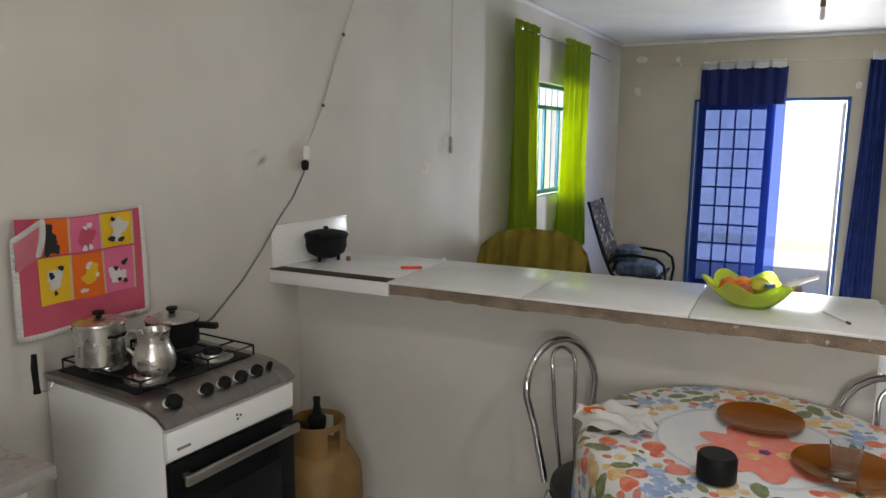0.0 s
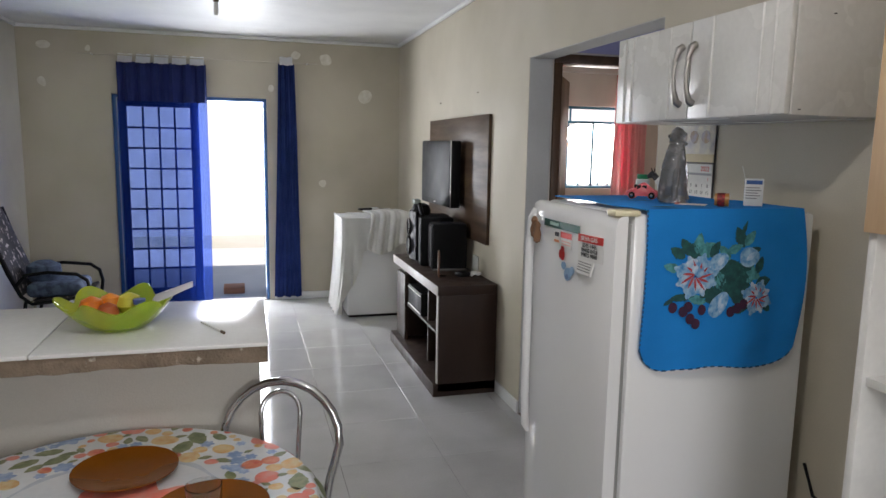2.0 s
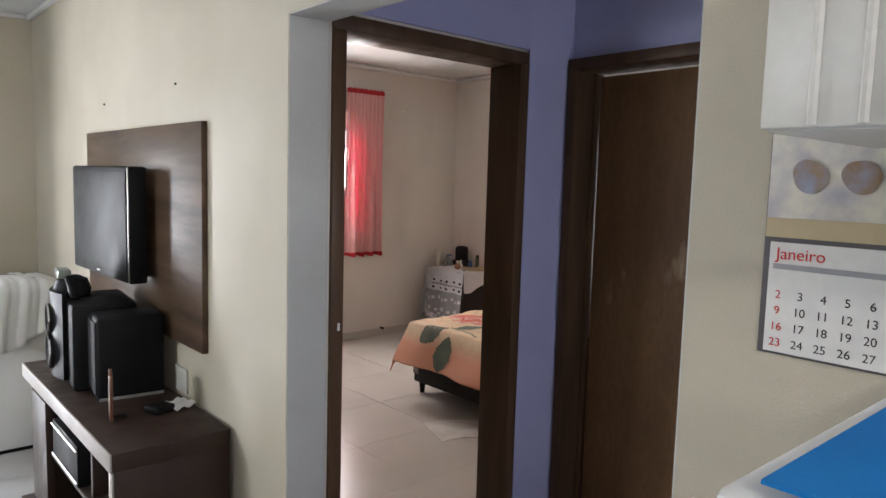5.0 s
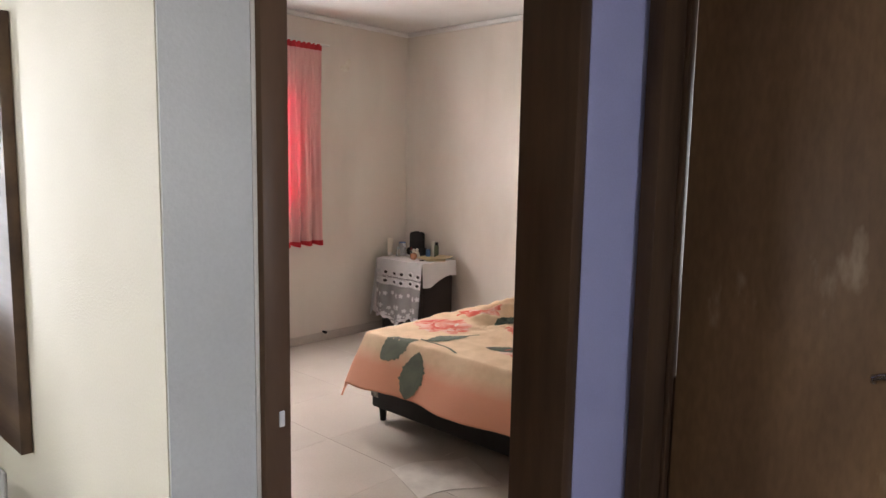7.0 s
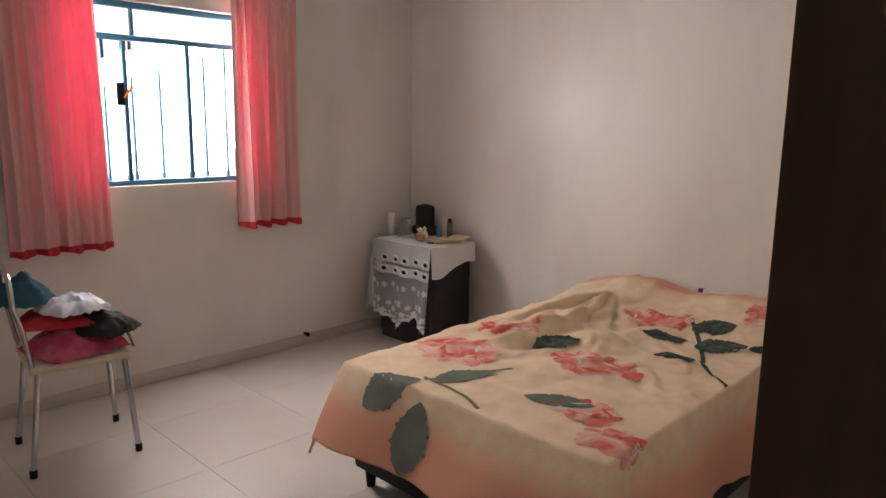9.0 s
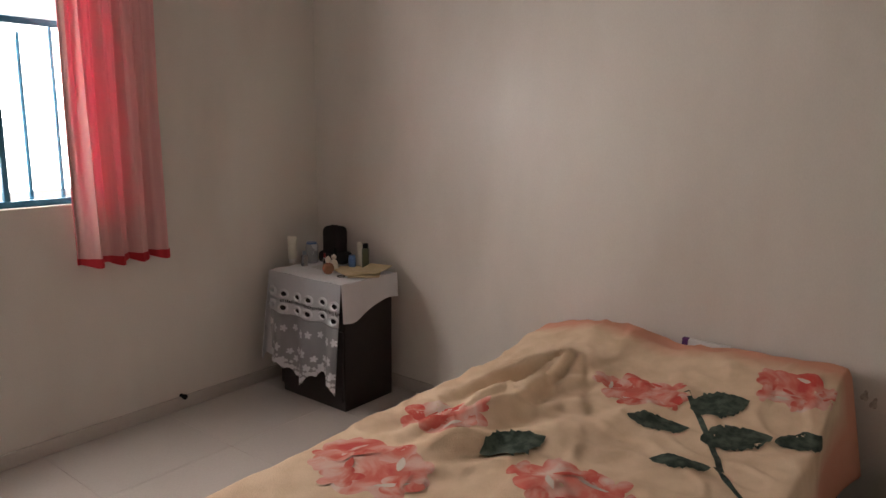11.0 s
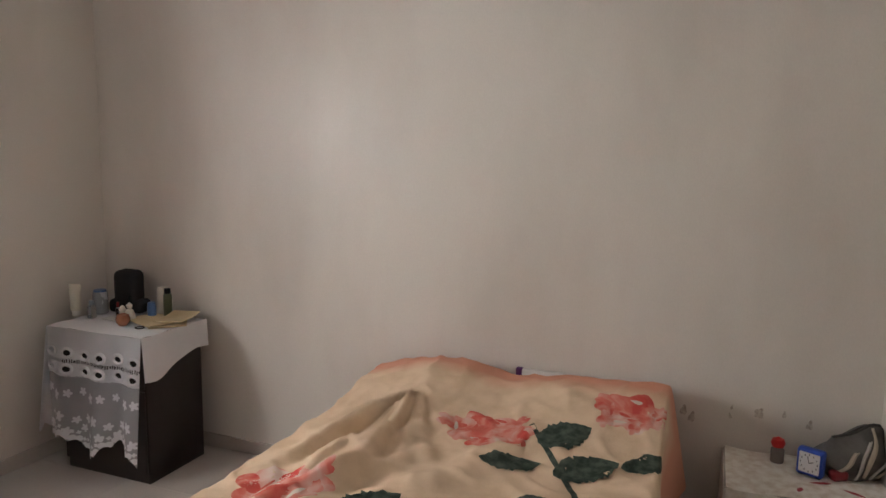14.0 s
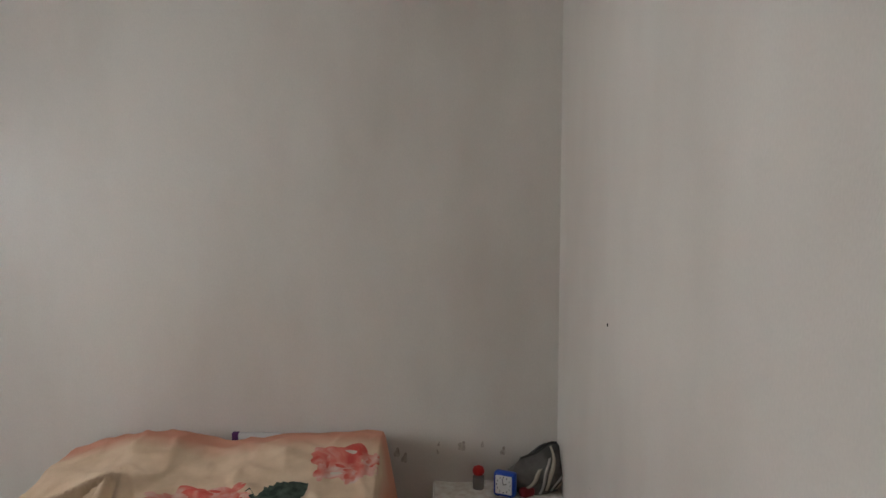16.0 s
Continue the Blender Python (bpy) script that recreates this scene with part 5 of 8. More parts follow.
def cover_at(a, b):
    """a across x; b from the far edge of the top (0) over the near edge to the hem (1)."""
    x = 2.405 + 0.475 * a
    if b < 0.5:
        y = FY1 - 0.03 - (FY1 - 0.03 - FY0 + 0.010) * (b / 0.5)
        return (x - 0.02 * (1 - b / 0.5), y, CT + 0.0025 * math.sin(x * 31 + y * 17) * (1 - abs(b - 0.25) * 4))
    d = (b - 0.5) / 0.5
    z = CT - (CT - hem(x)) * d
    return (x + 0.004 * math.sin(d * 4) + 0.022 * a ** 3 * math.sin(d * 3.0), FY0 - 0.010 - 0.004 * math.sin(x * 40) * d - 0.012 * d * math.sin(a * 3.14), z)


part("cloth", sheet(B(), cover_at, 60, 44, 0.003), BLUE_CLOTH, bc)
bm = B()
for k in range(0, 60, 2):
    p, q = cover_at(0.004, 0.5 + k / 120), cover_at(0.004, 0.5 + (k + 1) / 120)
    tube(bm, [(p[0] - 0.001, p[1] - 0.001, p[2]), (q[0] - 0.001, q[1] - 0.001, q[2])], 0.0022, 5)
for k in range(0, 40, 2):
    p, q = cover_at(k / 40, 1.0), cover_at((k + 1) / 40, 1.0)
    tube(bm, [(p[0], p[1] - 0.001, p[2]), (q[0], q[1] - 0.001, q[2])], 0.0022, 5)
part("stitched_edge", bm, plain("dark_blue_thread", (0.01, 0.06, 0.16), 0.8), bc, "dark stitched hem")


def side_at(u, v):
    # u: x, v: z on the hanging side
    u += 0.028
    v -= 0.006
    a = (u - 2.405) / 0.475
    d = min(1, max(0, (CT - v) / (CT - hem(u))))
    return (u, cover_at(a, 0.5 + d / 2)[1] - 0.001, v)


PB = {n: cloth("painted_" + n, c, s, 0.0, grain=200, bump=0.0003, scale=60) for n, c, s in (
    ("petal", (0.30, 0.47, 0.62), (0.04, 0.20, 0.46)), ("white", (0.52, 0.60, 0.68), (0.12, 0.32, 0.56)), ("red", (0.34, 0.03, 0.045), (0.46, 0.10, 0.10)),
    ("leaf", (0.010, 0.050, 0.055), (0.02, 0.10, 0.09)), ("leaf_light", (0.03, 0.15, 0.16), (0.10, 0.34, 0.36)), ("berry", (0.028, 0.010, 0.035), (0.06, 0.018, 0.045)))}
def painted(k, shape, *args, **kw):
    bm = B()
    shape(bm, *args, **kw)
    part("painted_" + ("leaf" if "leaf" in k else "berry" if k == "berry" else "petal"), bm, PB[k], bc)


for u, v, L, w, r, k in ((2.495, 1.352, 0.055, 0.03, 2.2, "leaf"), (2.53, 1.362, 0.055, 0.03, 1.4, "leaf_light"), (2.47, 1.338, 0.05, 0.028, 2.6, "leaf"), (2.655, 1.375, 0.06, 0.032, 2.0, "leaf"), (2.685, 1.372, 0.05, 0.026, 0.9, "leaf_light"),
                         (2.70, 1.338, 0.045, 0.022, 0.3, "leaf"), (2.625, 1.255, 0.075, 0.045, 1.2, "leaf"), (2.60, 1.262, 0.06, 0.035, 2.0, "leaf_light"), (2.66, 1.275, 0.08, 0.05, 0.6, "leaf"), (2.49, 1.222, 0.07, 0.02, 0.1, "leaf"),
                         (2.53, 1.215, 0.06, 0.025, 2.9, "leaf_light"), (2.455, 1.212, 0.04, 0.012, 0.5, "leaf"), (2.64, 1.30, 0.06, 0.03, 2.6, "leaf"), (2.60, 1.23, 0.10, 0.05, 0.4, "leaf"), (2.66, 1.245, 0.10, 0.06, 1.4, "leaf"), (2.62, 1.285, 0.09, 0.055, 0.2, "leaf"), (2.68, 1.29, 0.08, 0.05, 1.9, "leaf_light"), (2.665, 1.395, 0.05, 0.012, 1.2, "leaf"), (2.56, 1.345, 0.06, 0.04, 0.4, "leaf_light"), (2.52, 1.335, 0.06, 0.04, 1.9, "leaf"), (2.735, 1.255, 0.05, 0.03, 0.2, "leaf")):
    painted(k, leaf_shape, side_at, u, v, L, w, r, 0.002)
for u, v, L, w, r, k in ((2.58, 1.345, 0.05, 0.026, 1.0, "leaf"), (2.61, 1.335, 0.05, 0.028, 2.3, "leaf_light"), (2.72, 1.30, 0.05, 0.026, 1.2, "leaf"), (2.70, 1.275, 0.05, 0.024, 2.8, "leaf_light"), (2.56, 1.24, 0.06, 0.03, 0.8, "leaf"),
                         (2.64, 1.345, 0.05, 0.024, 0.4, "leaf_light"), (2.455, 1.30, 0.05, 0.024, 2.9, "leaf_light"), (2.66, 1.185, 0.06, 0.026, 0.1, "leaf"), (2.745, 1.19, 0.05, 0.022, 2.4, "leaf")):
    painted(k, leaf_shape, side_at, u, v, L, w, r, 0.0022)
for cx, cz, R in ((2.524, 1.277, 0.060), (2.714, 1.213, 0.048)):
    for i in range(8):
        a = 2 * math.pi * i / 8 + 0.4
        q = R * (0.62 if i % 2 else 0.50)
        painted("petal" if i % 2 else "white", decal, side_at, cx + q * math.cos(a), cz + q * 0.9 * math.sin(a), R * 0.52, 5, 0.34, a, 0.66, 3, 0.0025 + 0.0004 * i, 24)
    for i in range(11):
        a = 2 * math.pi * i / 11
        painted("red", leaf_shape, side_at, cx + R * 0.42 * math.cos(a), cz + R * 0.36 * math.sin(a), R * (0.55 + 0.25 * (i % 3 == 0)), R * 0.11, a + 0.25, 0.0068)
    painted("petal", decal, side_at, cx + R * 0.1, cz + R * 0.15, R * 0.26, 4, 0.2, 0, 0.8, 2, 0.0075, 16)
    painted("white", decal, side_at, cx - R * 0.1, cz + R * 0.3, R * 0.2, 3, 0.2, 1, 0.7, 2, 0.0078, 16)
for u, v, R, sq, r in ((2.592, 1.312, 0.032, 0.7, 0.5), (2.685, 1.322, 0.032, 0.85, 0.0), (2.598, 1.198, 0.040, 0.62, 0.9), (2.572, 1.295, 0.026, 0.7, 2.4)):
    painted("petal", decal, side_at, u, v, R, 3, 0.1, r, sq, 3, 0.003, 24)
    painted("white", leaf_shape, side_at, u + R * 0.2, v + R * 0.1, R * 1.3, R * 0.5, r + 0.6, 0.0042)
for u, v in ((2.463, 1.196), (2.492, 1.185), (2.512, 1.166), (2.528, 1.152), (2.505, 1.197), (2.545, 1.188), (2.655, 1.188), (2.672, 1.198), (2.635, 1.178)):
    painted("berry", decal, side_at, u, v, 0.0125, 3, 0.03, 0, 1.15, 2, 0.005, 16)
bm = B()
leaf_shape(bm, lambda u, v: (u, v, CT + 0.004), 2.47, 2.80, 0.075, 0.030, 2.9, 0.0015)
leaf_shape(bm, lambda u, v: (u, v, CT + 0.004), 2.52, 3.02, 0.10, 0.022, 2.7, 0.0015)
part("painted_leaf", bm, PB["leaf"], bc)

# things on the refrigerator
ZF = CT + 0.004
t = thing("pill_jar", (2.69, 3.265, ZF), "small white plastic jar with a green lid on the refrigerator", "jar")
part("jar", lathe(B(), [(0, 0), (0.020, 0), (0.022, 0.003), (0.022, 0.048), (0.017, 0.052), (0, 0.052)], 20), plain("milky_plastic", (0.62, 0.70, 0.70), 0.35), t)
part("lid", lathe(B(), [(0, 0.052), (0.019, 0.052), (0.019, 0.066), (0, 0.067)], 20), plain("green_plastic", (0.01, 0.22, 0.09), 0.4), t, "green lid")

PINKC = plain("pink_die_cast_paint", (0.74, 0.15, 0.17), 0.3)
car = thing("toy_car", (2.59, 3.10, ZF), "small pink rounded toy car on the refrigerator", "toy car", rz=-40)


def car_body(a, b):
    x = -0.062 + 0.124 * a
    prof = 0.020 + 0.016 * math.sin(math.pi * a) ** 0.5 + 0.020 * math.exp(-((a - 0.52) / 0.2) ** 2)
    th = math.pi * b
    wd = 0.026 * math.sin(math.pi * min(max(a, 0.02), 0.98)) ** 0.35
    return (x, wd * math.cos(th), 0.010 + (prof - 0.010) * math.sin(th) ** 0.75)


bm = B()
sheet(bm, car_body, 26, 16, 0.002)
bmesh.ops.remove_doubles(bm, verts=bm.verts, dist=0.0002)
part("body", bm, PINKC, car)
for x in (-0.036, 0.036):
    for y in (-0.022, 0.022):
        w = part("wheel", lathe(B(), [(0, -0.005), (0.010, -0.005), (0.012, -0.003), (0.012, 0.003), (0.010, 0.005), (0, 0.005)], 16), BLACK, car)
        w.matrix_basis = Matrix.Translation((x, y, 0.012)) @ Euler((radians(90), 0, 0)).to_matrix().to_4x4()
        h = part("rim", lathe(B(), [(0, 0.0), (0.005, 0.0), (0.005, 0.0015), (0, 0.002)], 10, (0, 0, 0.005)), CHROME, w)
        f = part("fender", lathe(B(), [(0, -0.004), (0.016, -0.004), (0.016, 0.004), (0, 0.004)], 16), PINKC, car)
        f.matrix_basis = Matrix.Translation((x, y * 0.82, 0.015)) @ Euler((radians(90), 0, 0)).to_matrix().to_4x4()
for s in (-1, 1):
    bm = B()
    for x0, x1 in ((-0.018, -0.003), (0.001, 0.017)):
        box(bm, x0, x1, s * 0.0215, s * 0.0225, 0.034, 0.047, 0.001)
    part("window", bm, SCREEN, car)
part("windscreen", box(B(), -0.030, -0.022, -0.013, 0.013, 0.036, 0.048, 0.001), SCREEN, car)

cow = thing("toy_cow", (2.715, 3.165, ZF), "small black and white toy cow on the refrigerator", "toy", rz=-55)
CWW, CBK = plain("white_toy_paint", (0.72, 0.72, 0.70), 0.5), plain("black_toy_paint", (0.025, 0.025, 0.028), 0.5)
bm = B()
tube(bm, [(-0.045, 0, 0.055), (-0.03, 0, 0.056), (0.0, 0, 0.053), (0.03, 0, 0.056), (0.045, 0, 0.058)], [0.010, 0.018, 0.019, 0.018, 0.008], 14)
part("body", bm, CWW, cow)
bm = B()
tube(bm, [(-0.038, 0, 0.062), (-0.055, 0, 0.076), (-0.062, 0, 0.079), (-0.078, 0, 0.070)], [0.012, 0.011, 0.013, 0.007], 12)
part("head", bm, CBK, cow)
for s in (-1, 1):
    part("horn", tube(B(), [(-0.058, s * 0.007, 0.088), (-0.057, s * 0.014, 0.096), (-0.06, s * 0.015, 0.104)], [0.003, 0.0025, 0.001], 6), CBK, cow)
    part("ear", tube(B(), [(-0.056, s * 0.009, 0.082), (-0.054, s * 0.022, 0.083)], [0.004, 0.002], 6), CBK, cow)
    for x in (-0.03, 0.034):
        part("leg", tube(B(), [(x, s * 0.010, 0.05), (x + 0.002, s * 0.011, 0.025), (x, s * 0.011, 0.0)], [0.007, 0.005, 0.006], 8), CWW, cow)
for x, z, r in ((-0.005, 0.058, 0.011), (0.026, 0.054, 0.010)):
    for s in (-1, 1):
        bm = B()
        decal(bm, lambda u, v: (u, s * 0.0195, v), x, z, r, 4, 0.3, x * 50, 0.9, 2, -0.001 * s, 16)
        part("patch", bm, CBK, cow)

GREYGLASS = mat("smoky_moulded_glass", (0.40, 0.40, 0.41), 0.07, second=(0.22, 0.22, 0.23), scale=14, grain=70, bump=0.003, transmission=0.72)
bm = B()
tube(bm, [(0, 0, 0.0), (0.0, 0, 0.012), (0.002, 0, 0.04), (0.0, 0, 0.08), (-0.004, 0, 0.115), (0.0, 0, 0.15), (0.008, 0, 0.175), (0.010, 0, 0.20), (0.004, 0, 0.215), (0.0, 0, 0.222)], [0.045, 0.052, 0.043, 0.045, 0.040, 0.032, 0.024, 0.024, 0.018, 0.006], 20)
tube(bm, [(0.0, 0, 0.205), (-0.022, 0, 0.198), (-0.040, 0, 0.186)], [0.017, 0.012, 0.008], 12)
for k in range(16):
    a = k * 2.4
    z = 0.12 + 0.0055 * k
    lathe(bm, [(0, -0.008), (0.008, -0.004), (0.009, 0.003), (0, 0.008)], 8, (0.024 * math.cos(a) + 0.01, 0.024 * math.sin(a), z))
for s in (-1, 1):
    tube(bm, [(-0.03, s * 0.02, 0.10), (-0.045, s * 0.022, 0.05), (-0.046, s * 0.022, 0.01)], [0.012, 0.011, 0.013], 10)
bmesh.ops.scale(bm, vec=(0.86, 0.84, 0.93), verts=bm.verts)
single("glass_dog_figurine", bm, GREYGLASS, (2.597, 2.955, ZF), "tall smoky glass figurine of a seated dog on the refrigerator", "figurine", rz=35)
t = thing("business_card", (2.607, 2.885, ZF), "small white card with a red edge lying on the blue cloth", "card", rz=-42)
part("card", box(B(), -0.04, 0.04, -0.025, 0.025, 0, 0.0012), PAPER, t)
part("print", box(B(), -0.04, -0.030, -0.025, 0.025, 0.0013, 0.0019), RED_PRINT, t)
t = thing("printed_mug", (2.64, 2.83, ZF), "tiny orange and black printed cup lying on its side", "cup", rz=30)
bm = B()
lathe(bm, [(0.017, 0.0), (0.020, 0.0), (0.022, 0.044), (0.019, 0.044), (0.017, 0.004), (0.0, 0.004)], 20)
p = part("cup", bm, plain("mustard_glaze", (0.36, 0.17, 0.04), 0.35), t)
p.matrix_basis = pose(0, 0, 0.022, 90, 0, 20)
p2 = part("print", lathe(B(), [(0.0222, 0.008), (0.0228, 0.010), (0.0232, 0.030), (0.0224, 0.032)], 20), plain("black_red_print", (0.05, 0.01, 0.01), 0.4, second=(0.45, 0.02, 0.02), scale=70), t)
p2.matrix_basis = pose(0, 0, 0.022, 90, 0, 20)
t = thing("medicine_box", (2.765, 2.835, ZF), "white opened medicine carton with blue lettering on the refrigerator", "box", rz=-38)
part("carton", box(B(), -0.026, 0.026, -0.018, 0.018, 0, 0.082, 0.001), PAPER, t)
part("flap", sheet(B(), lambda a, b: (-0.026 - 0.010 * b, -0.018 + 0.036 * a, 0.082 + 0.045 * b - 0.008 * b * b), 4, 6, 0.0012), PAPER, t, "open top flap")
BLUEP = plain("blue_label_print", (0.05, 0.12, 0.34), 0.5)
for k, (x0, x1, z) in enumerate(((-0.022, 0.022, 0.066), (-0.022, 0.015, 0.054), (-0.022, 0.020, 0.046), (-0.022, 0.012, 0.038), (-0.022, 0.018, 0.03), (-0.022, 0.010, 0.022))):
    part("print", box(B(), x0, x1, -0.0188, -0.0182, z, z + (0.012 if k == 0 else 0.003)), BLUEP if k == 0 else GREY_RUBBER, t)
    part("print", box(B(), -0.0268, -0.0262, -0.014, 0.014 - 0.004 * (k % 3), z, z + (0.012 if k == 0 else 0.003)), BLUEP if k == 0 else GREY_RUBBER, t)

resize("toy_car", 0.80, 0.86, 0.86)
resize("toy_cow", 0.82, 0.82, 0.86)
resize("printed_mug", 0.80, 0.80, 0.80)
resize("medicine_box", 0.90, 0.90, 0.88)

# ---- wall cabinet ----
cb = thing("wall_cabinet", (0, 0, 0), "white steel wall cabinet with two doors hung above the refrigerator", "cabinet")
CX, CY0, CY1, CZ0, CZ1 = 2.668, 2.637, 3.425, 1.678, 1.955
part("body", box(B(), CX + 0.018, 2.998, CY0, CY1, CZ0, CZ1, 0.004), STEEL_WHITE, cb)
for y0, y1, hy in ((CY0 + 0.002, 3.018, 2.994), (3.024, CY1 - 0.002, 3.054)):
    d = part("door", box(B(), CX, CX + 0.018, y0, y1, CZ0 + 0.002, CZ1 - 0.002, 0.004), STEEL_WHITE, cb, "glossy white steel door with pressed ribs")
    for k in range(2):
        for yy in (y0 + 0.05 + 0.045 * k, y1 - 0.05 - 0.045 * k):
            if abs(yy - hy) > 0.03:
                part("rib", tube(B(), [(CX + 0.001, yy, CZ0 + 0.005), (CX + 0.001, yy, CZ1 - 0.005)], 0.005, 8), STEEL_WHITE, d)
    bm = B()
    pts = [(CX - 0.002, hy, CZ0 + 0.045), (CX - 0.016, hy, CZ0 + 0.052), (CX - 0.026, hy, CZ0 + 0.085), (CX - 0.030, hy, CZ0 + 0.125), (CX - 0.026, hy, CZ0 + 0.165), (CX - 0.016, hy, CZ0 + 0.200), (CX - 0.002, hy, CZ0 + 0.208)]
    tube(bm, pts, [0.011, 0.011, 0.007, 0.006, 0.007, 0.011, 0.011], 10)
    part("handle", bm, NICKEL, d, "bowed grey metal handle")
for x, z in ((CX + 0.04, CZ0 + 0.012), (2.98, CZ0 + 0.012), (2.975, CZ1 - 0.015), (CX + 0.12, CZ1 - 0.04)):
    part("screw", lathe(B(), [(0, 0), (0.004, 0), (0.003, 0.002), (0, 0.002)], 8, (x, CY0 - 0.001, z)), BLACK_MATT, cb)

# wall calendar beside the cabinet
cal = thing("wall_calendar", (2.998, 3.435, 1.38), "January calendar with a printed top sheet hung on the wall", "calendar", rz=0)
part("backing", box(B(), -0.003, 0, -0.122, 0.118, 0.0, 0.44, 0.001), plain("dark_card", (0.09, 0.08, 0.085), 0.6), cal)
part("picture", box(B(), -0.005, -0.0035, -0.119, 0.116, 0.20, 0.435, 0.0005), plain("faded_picture_print", (0.66, 0.62, 0.52), 0.5, second=(0.40, 0.38, 0.42), scale=22), cal, "faded picture of fruit")
bm = B()
for k in range(3):
    decal(bm, lambda u, v: (-0.006, u, v), -0.07 + 0.065 * k, 0.26, 0.026, 3, 0.1, 0.4 * k, 0.9, 2, -0.001, 20)
part("picture_fruit", bm, plain("printed_brown_fruit", (0.26, 0.15, 0.06), 0.5, second=(0.30, 0.32, 0.42), scale=25), cal)
part("band", box(B(), -0.0052, -0.0035, -0.119, 0.116, 0.172, 0.20), plain("gold_band_print", (0.52, 0.42, 0.26), 0.5), cal)
part("page", box(B(), -0.0052, -0.0035, -0.116, 0.108, 0.004, 0.165), PAPER, cal)
wallface = Euler((radians(90), 0, radians(-90))).to_matrix().to_4x4()
letters("lettering", "Janeiro", 0.024, RED_PRINT, cal, Matrix.Translation((-0.0056, 0.065, 0.148)) @ wallface)
letters("lettering", "2022", 0.024, RED_PRINT, cal, Matrix.Translation((-0.0056, -0.075, 0.148)) @ wallface)
part("week_bar", box(B(), -0.0056, -0.0053, -0.112, 0.102, 0.126, 0.134), plain("grey_print", (0.34, 0.34, 0.36), 0.5), cal)
for w in range(5):
    for d in range(7):
        num = w * 7 + d - 5
        if 1 <= num <= 31:
            letters("lettering", str(num), 0.017, RED_PRINT if d == 0 or num == 1 else BLACK_PRINT, cal, Matrix.Translation((-0.0056, 0.092 - d * 0.031, 0.112 - w * 0.0235)) @ wallface, depth=0.0002)

# socket plate with plug and cable
t = thing("socket_plate", (2.998, 2.58, 1.085), "white wall socket with a black plug and cable", "socket")
part("plate", box(B(), -0.008, 0, -0.045, 0.045, -0.045, 0.045, 0.006), WHITE_MATT, t)
part("plug", box(B(), -0.045, -0.008, -0.03, 0.0, -0.022, 0.006, 0.008), BLACK, t, "black plug")
part("cable", tube(B(), [(-0.035, -0.015, -0.02), (-0.036, -0.018, -0.12), (-0.03, -0.012, -0.24), (-0.034, 0.0, -0.36), (-0.03, 0.08, -0.47), (-0.04, 0.15, -0.45), (-0.06, 0.17, -0.36)], 0.005, 8), BLACK, t)

# tall shelf unit at the kitchen wall
ku = thing("kitchen_shelf_unit", (0, 0, 0), "tall white kitchen shelf unit with a light oak upper door", "cabinet")
KX, KY0, KY1 = 2.59, 1.55, 2.30
part("side_panel", box(B(), KX, 2.996, KY1 - 0.018, KY1, 0, 1.44, 0.001), WHITE_MATT, ku)
part("side_panel", box(B(), KX, 2.996, KY0, KY0 + 0.018, 0, 1.44, 0.001), WHITE_MATT, ku)
part("back_panel", box(B(), 2.986, 2.996, KY0 + 0.018, KY1 - 0.018, 0, 1.44), WHITE_MATT, ku)
for z in (0.10, 0.78, 1.14):
    part("shelf", box(B(), KX + 0.01, 2.986, KY0 + 0.018, KY1 - 0.018, z, z + 0.018, 0.001), WHITE_MATT, ku)
part("upper_body", box(B(), KX, 2.996, KY0, KY1, 1.44, 2.16, 0.002), OAK, ku, "light oak upper cupboard")
part("upper_door", box(B(), KX - 0.018, KX - 0.001, KY0 + 0.002, KY1 - 0.002, 1.442, 2.158, 0.002), OAK, ku)

# ---- living room ----
def pane(parent, x0, x1, y0, y1, z0, z1, name="pane"):
    p = part(name, box(B(), x0, x1, y0, y1, z0, z1), GLASS, parent)
    p.visible_shadow = False
    return p


# front door: the blue steel leaf that stays shut, glazed in small panes
fd = thing("door_front", (0, 0, 0), "blue steel front door, one glazed leaf shut and the other open", "door", kind="structure")
for x0, x1 in ((0.242, 0.275), (1.622, 1.653)):
    part("frame", box(B(), x0, x1, FAR_Y + 0.02, FAR_Y + 0.10, 0, 2.035, 0.003), BLUE_STEEL, fd)
part("frame", box(B(), 0.275, 1.622, FAR_Y + 0.02, FAR_Y + 0.10, 2.003, 2.035, 0.003), BLUE_STEEL, fd)
leaf = part("leaf", box(B(), 0.28, 0.36, FAR_Y + 0.04, FAR_Y + 0.075, 0.01, 2.0, 0.003), BLUE_STEEL, fd, "blue steel leaf with small glass panes")
part("stile", box(B(), 0.93, 1.01, FAR_Y + 0.04, FAR_Y + 0.075, 0.01, 2.0, 0.003), BLUE_STEEL, leaf)
part("bottom_panel", box(B(), 0.36, 0.93, FAR_Y + 0.045, FAR_Y + 0.07, 0.01, 0.16, 0.003), BLUE_STEEL, leaf)
part("top_rail", box(B(), 0.36, 0.93, FAR_Y + 0.04, FAR_Y + 0.075, 1.925, 2.0, 0.003), BLUE_STEEL, leaf)
NC, NR = 4, 9
for i in range(1, NC):
    x = 0.36 + 0.57 * i / NC
    part("glazing_bar", box(B(), x - 0.009, x + 0.009, FAR_Y + 0.045, FAR_Y + 0.07, 0.16, 1.925, 0.002), BLUE_STEEL, leaf)
for k in range(1, NR):
    z = 0.16 + 1.765 * k / NR
    part("glazing_bar", box(B(), 0.36, 0.93, FAR_Y + 0.043, FAR_Y + 0.072, z - 0.009, z + 0.009, 0.002), BLUE_STEEL, leaf)
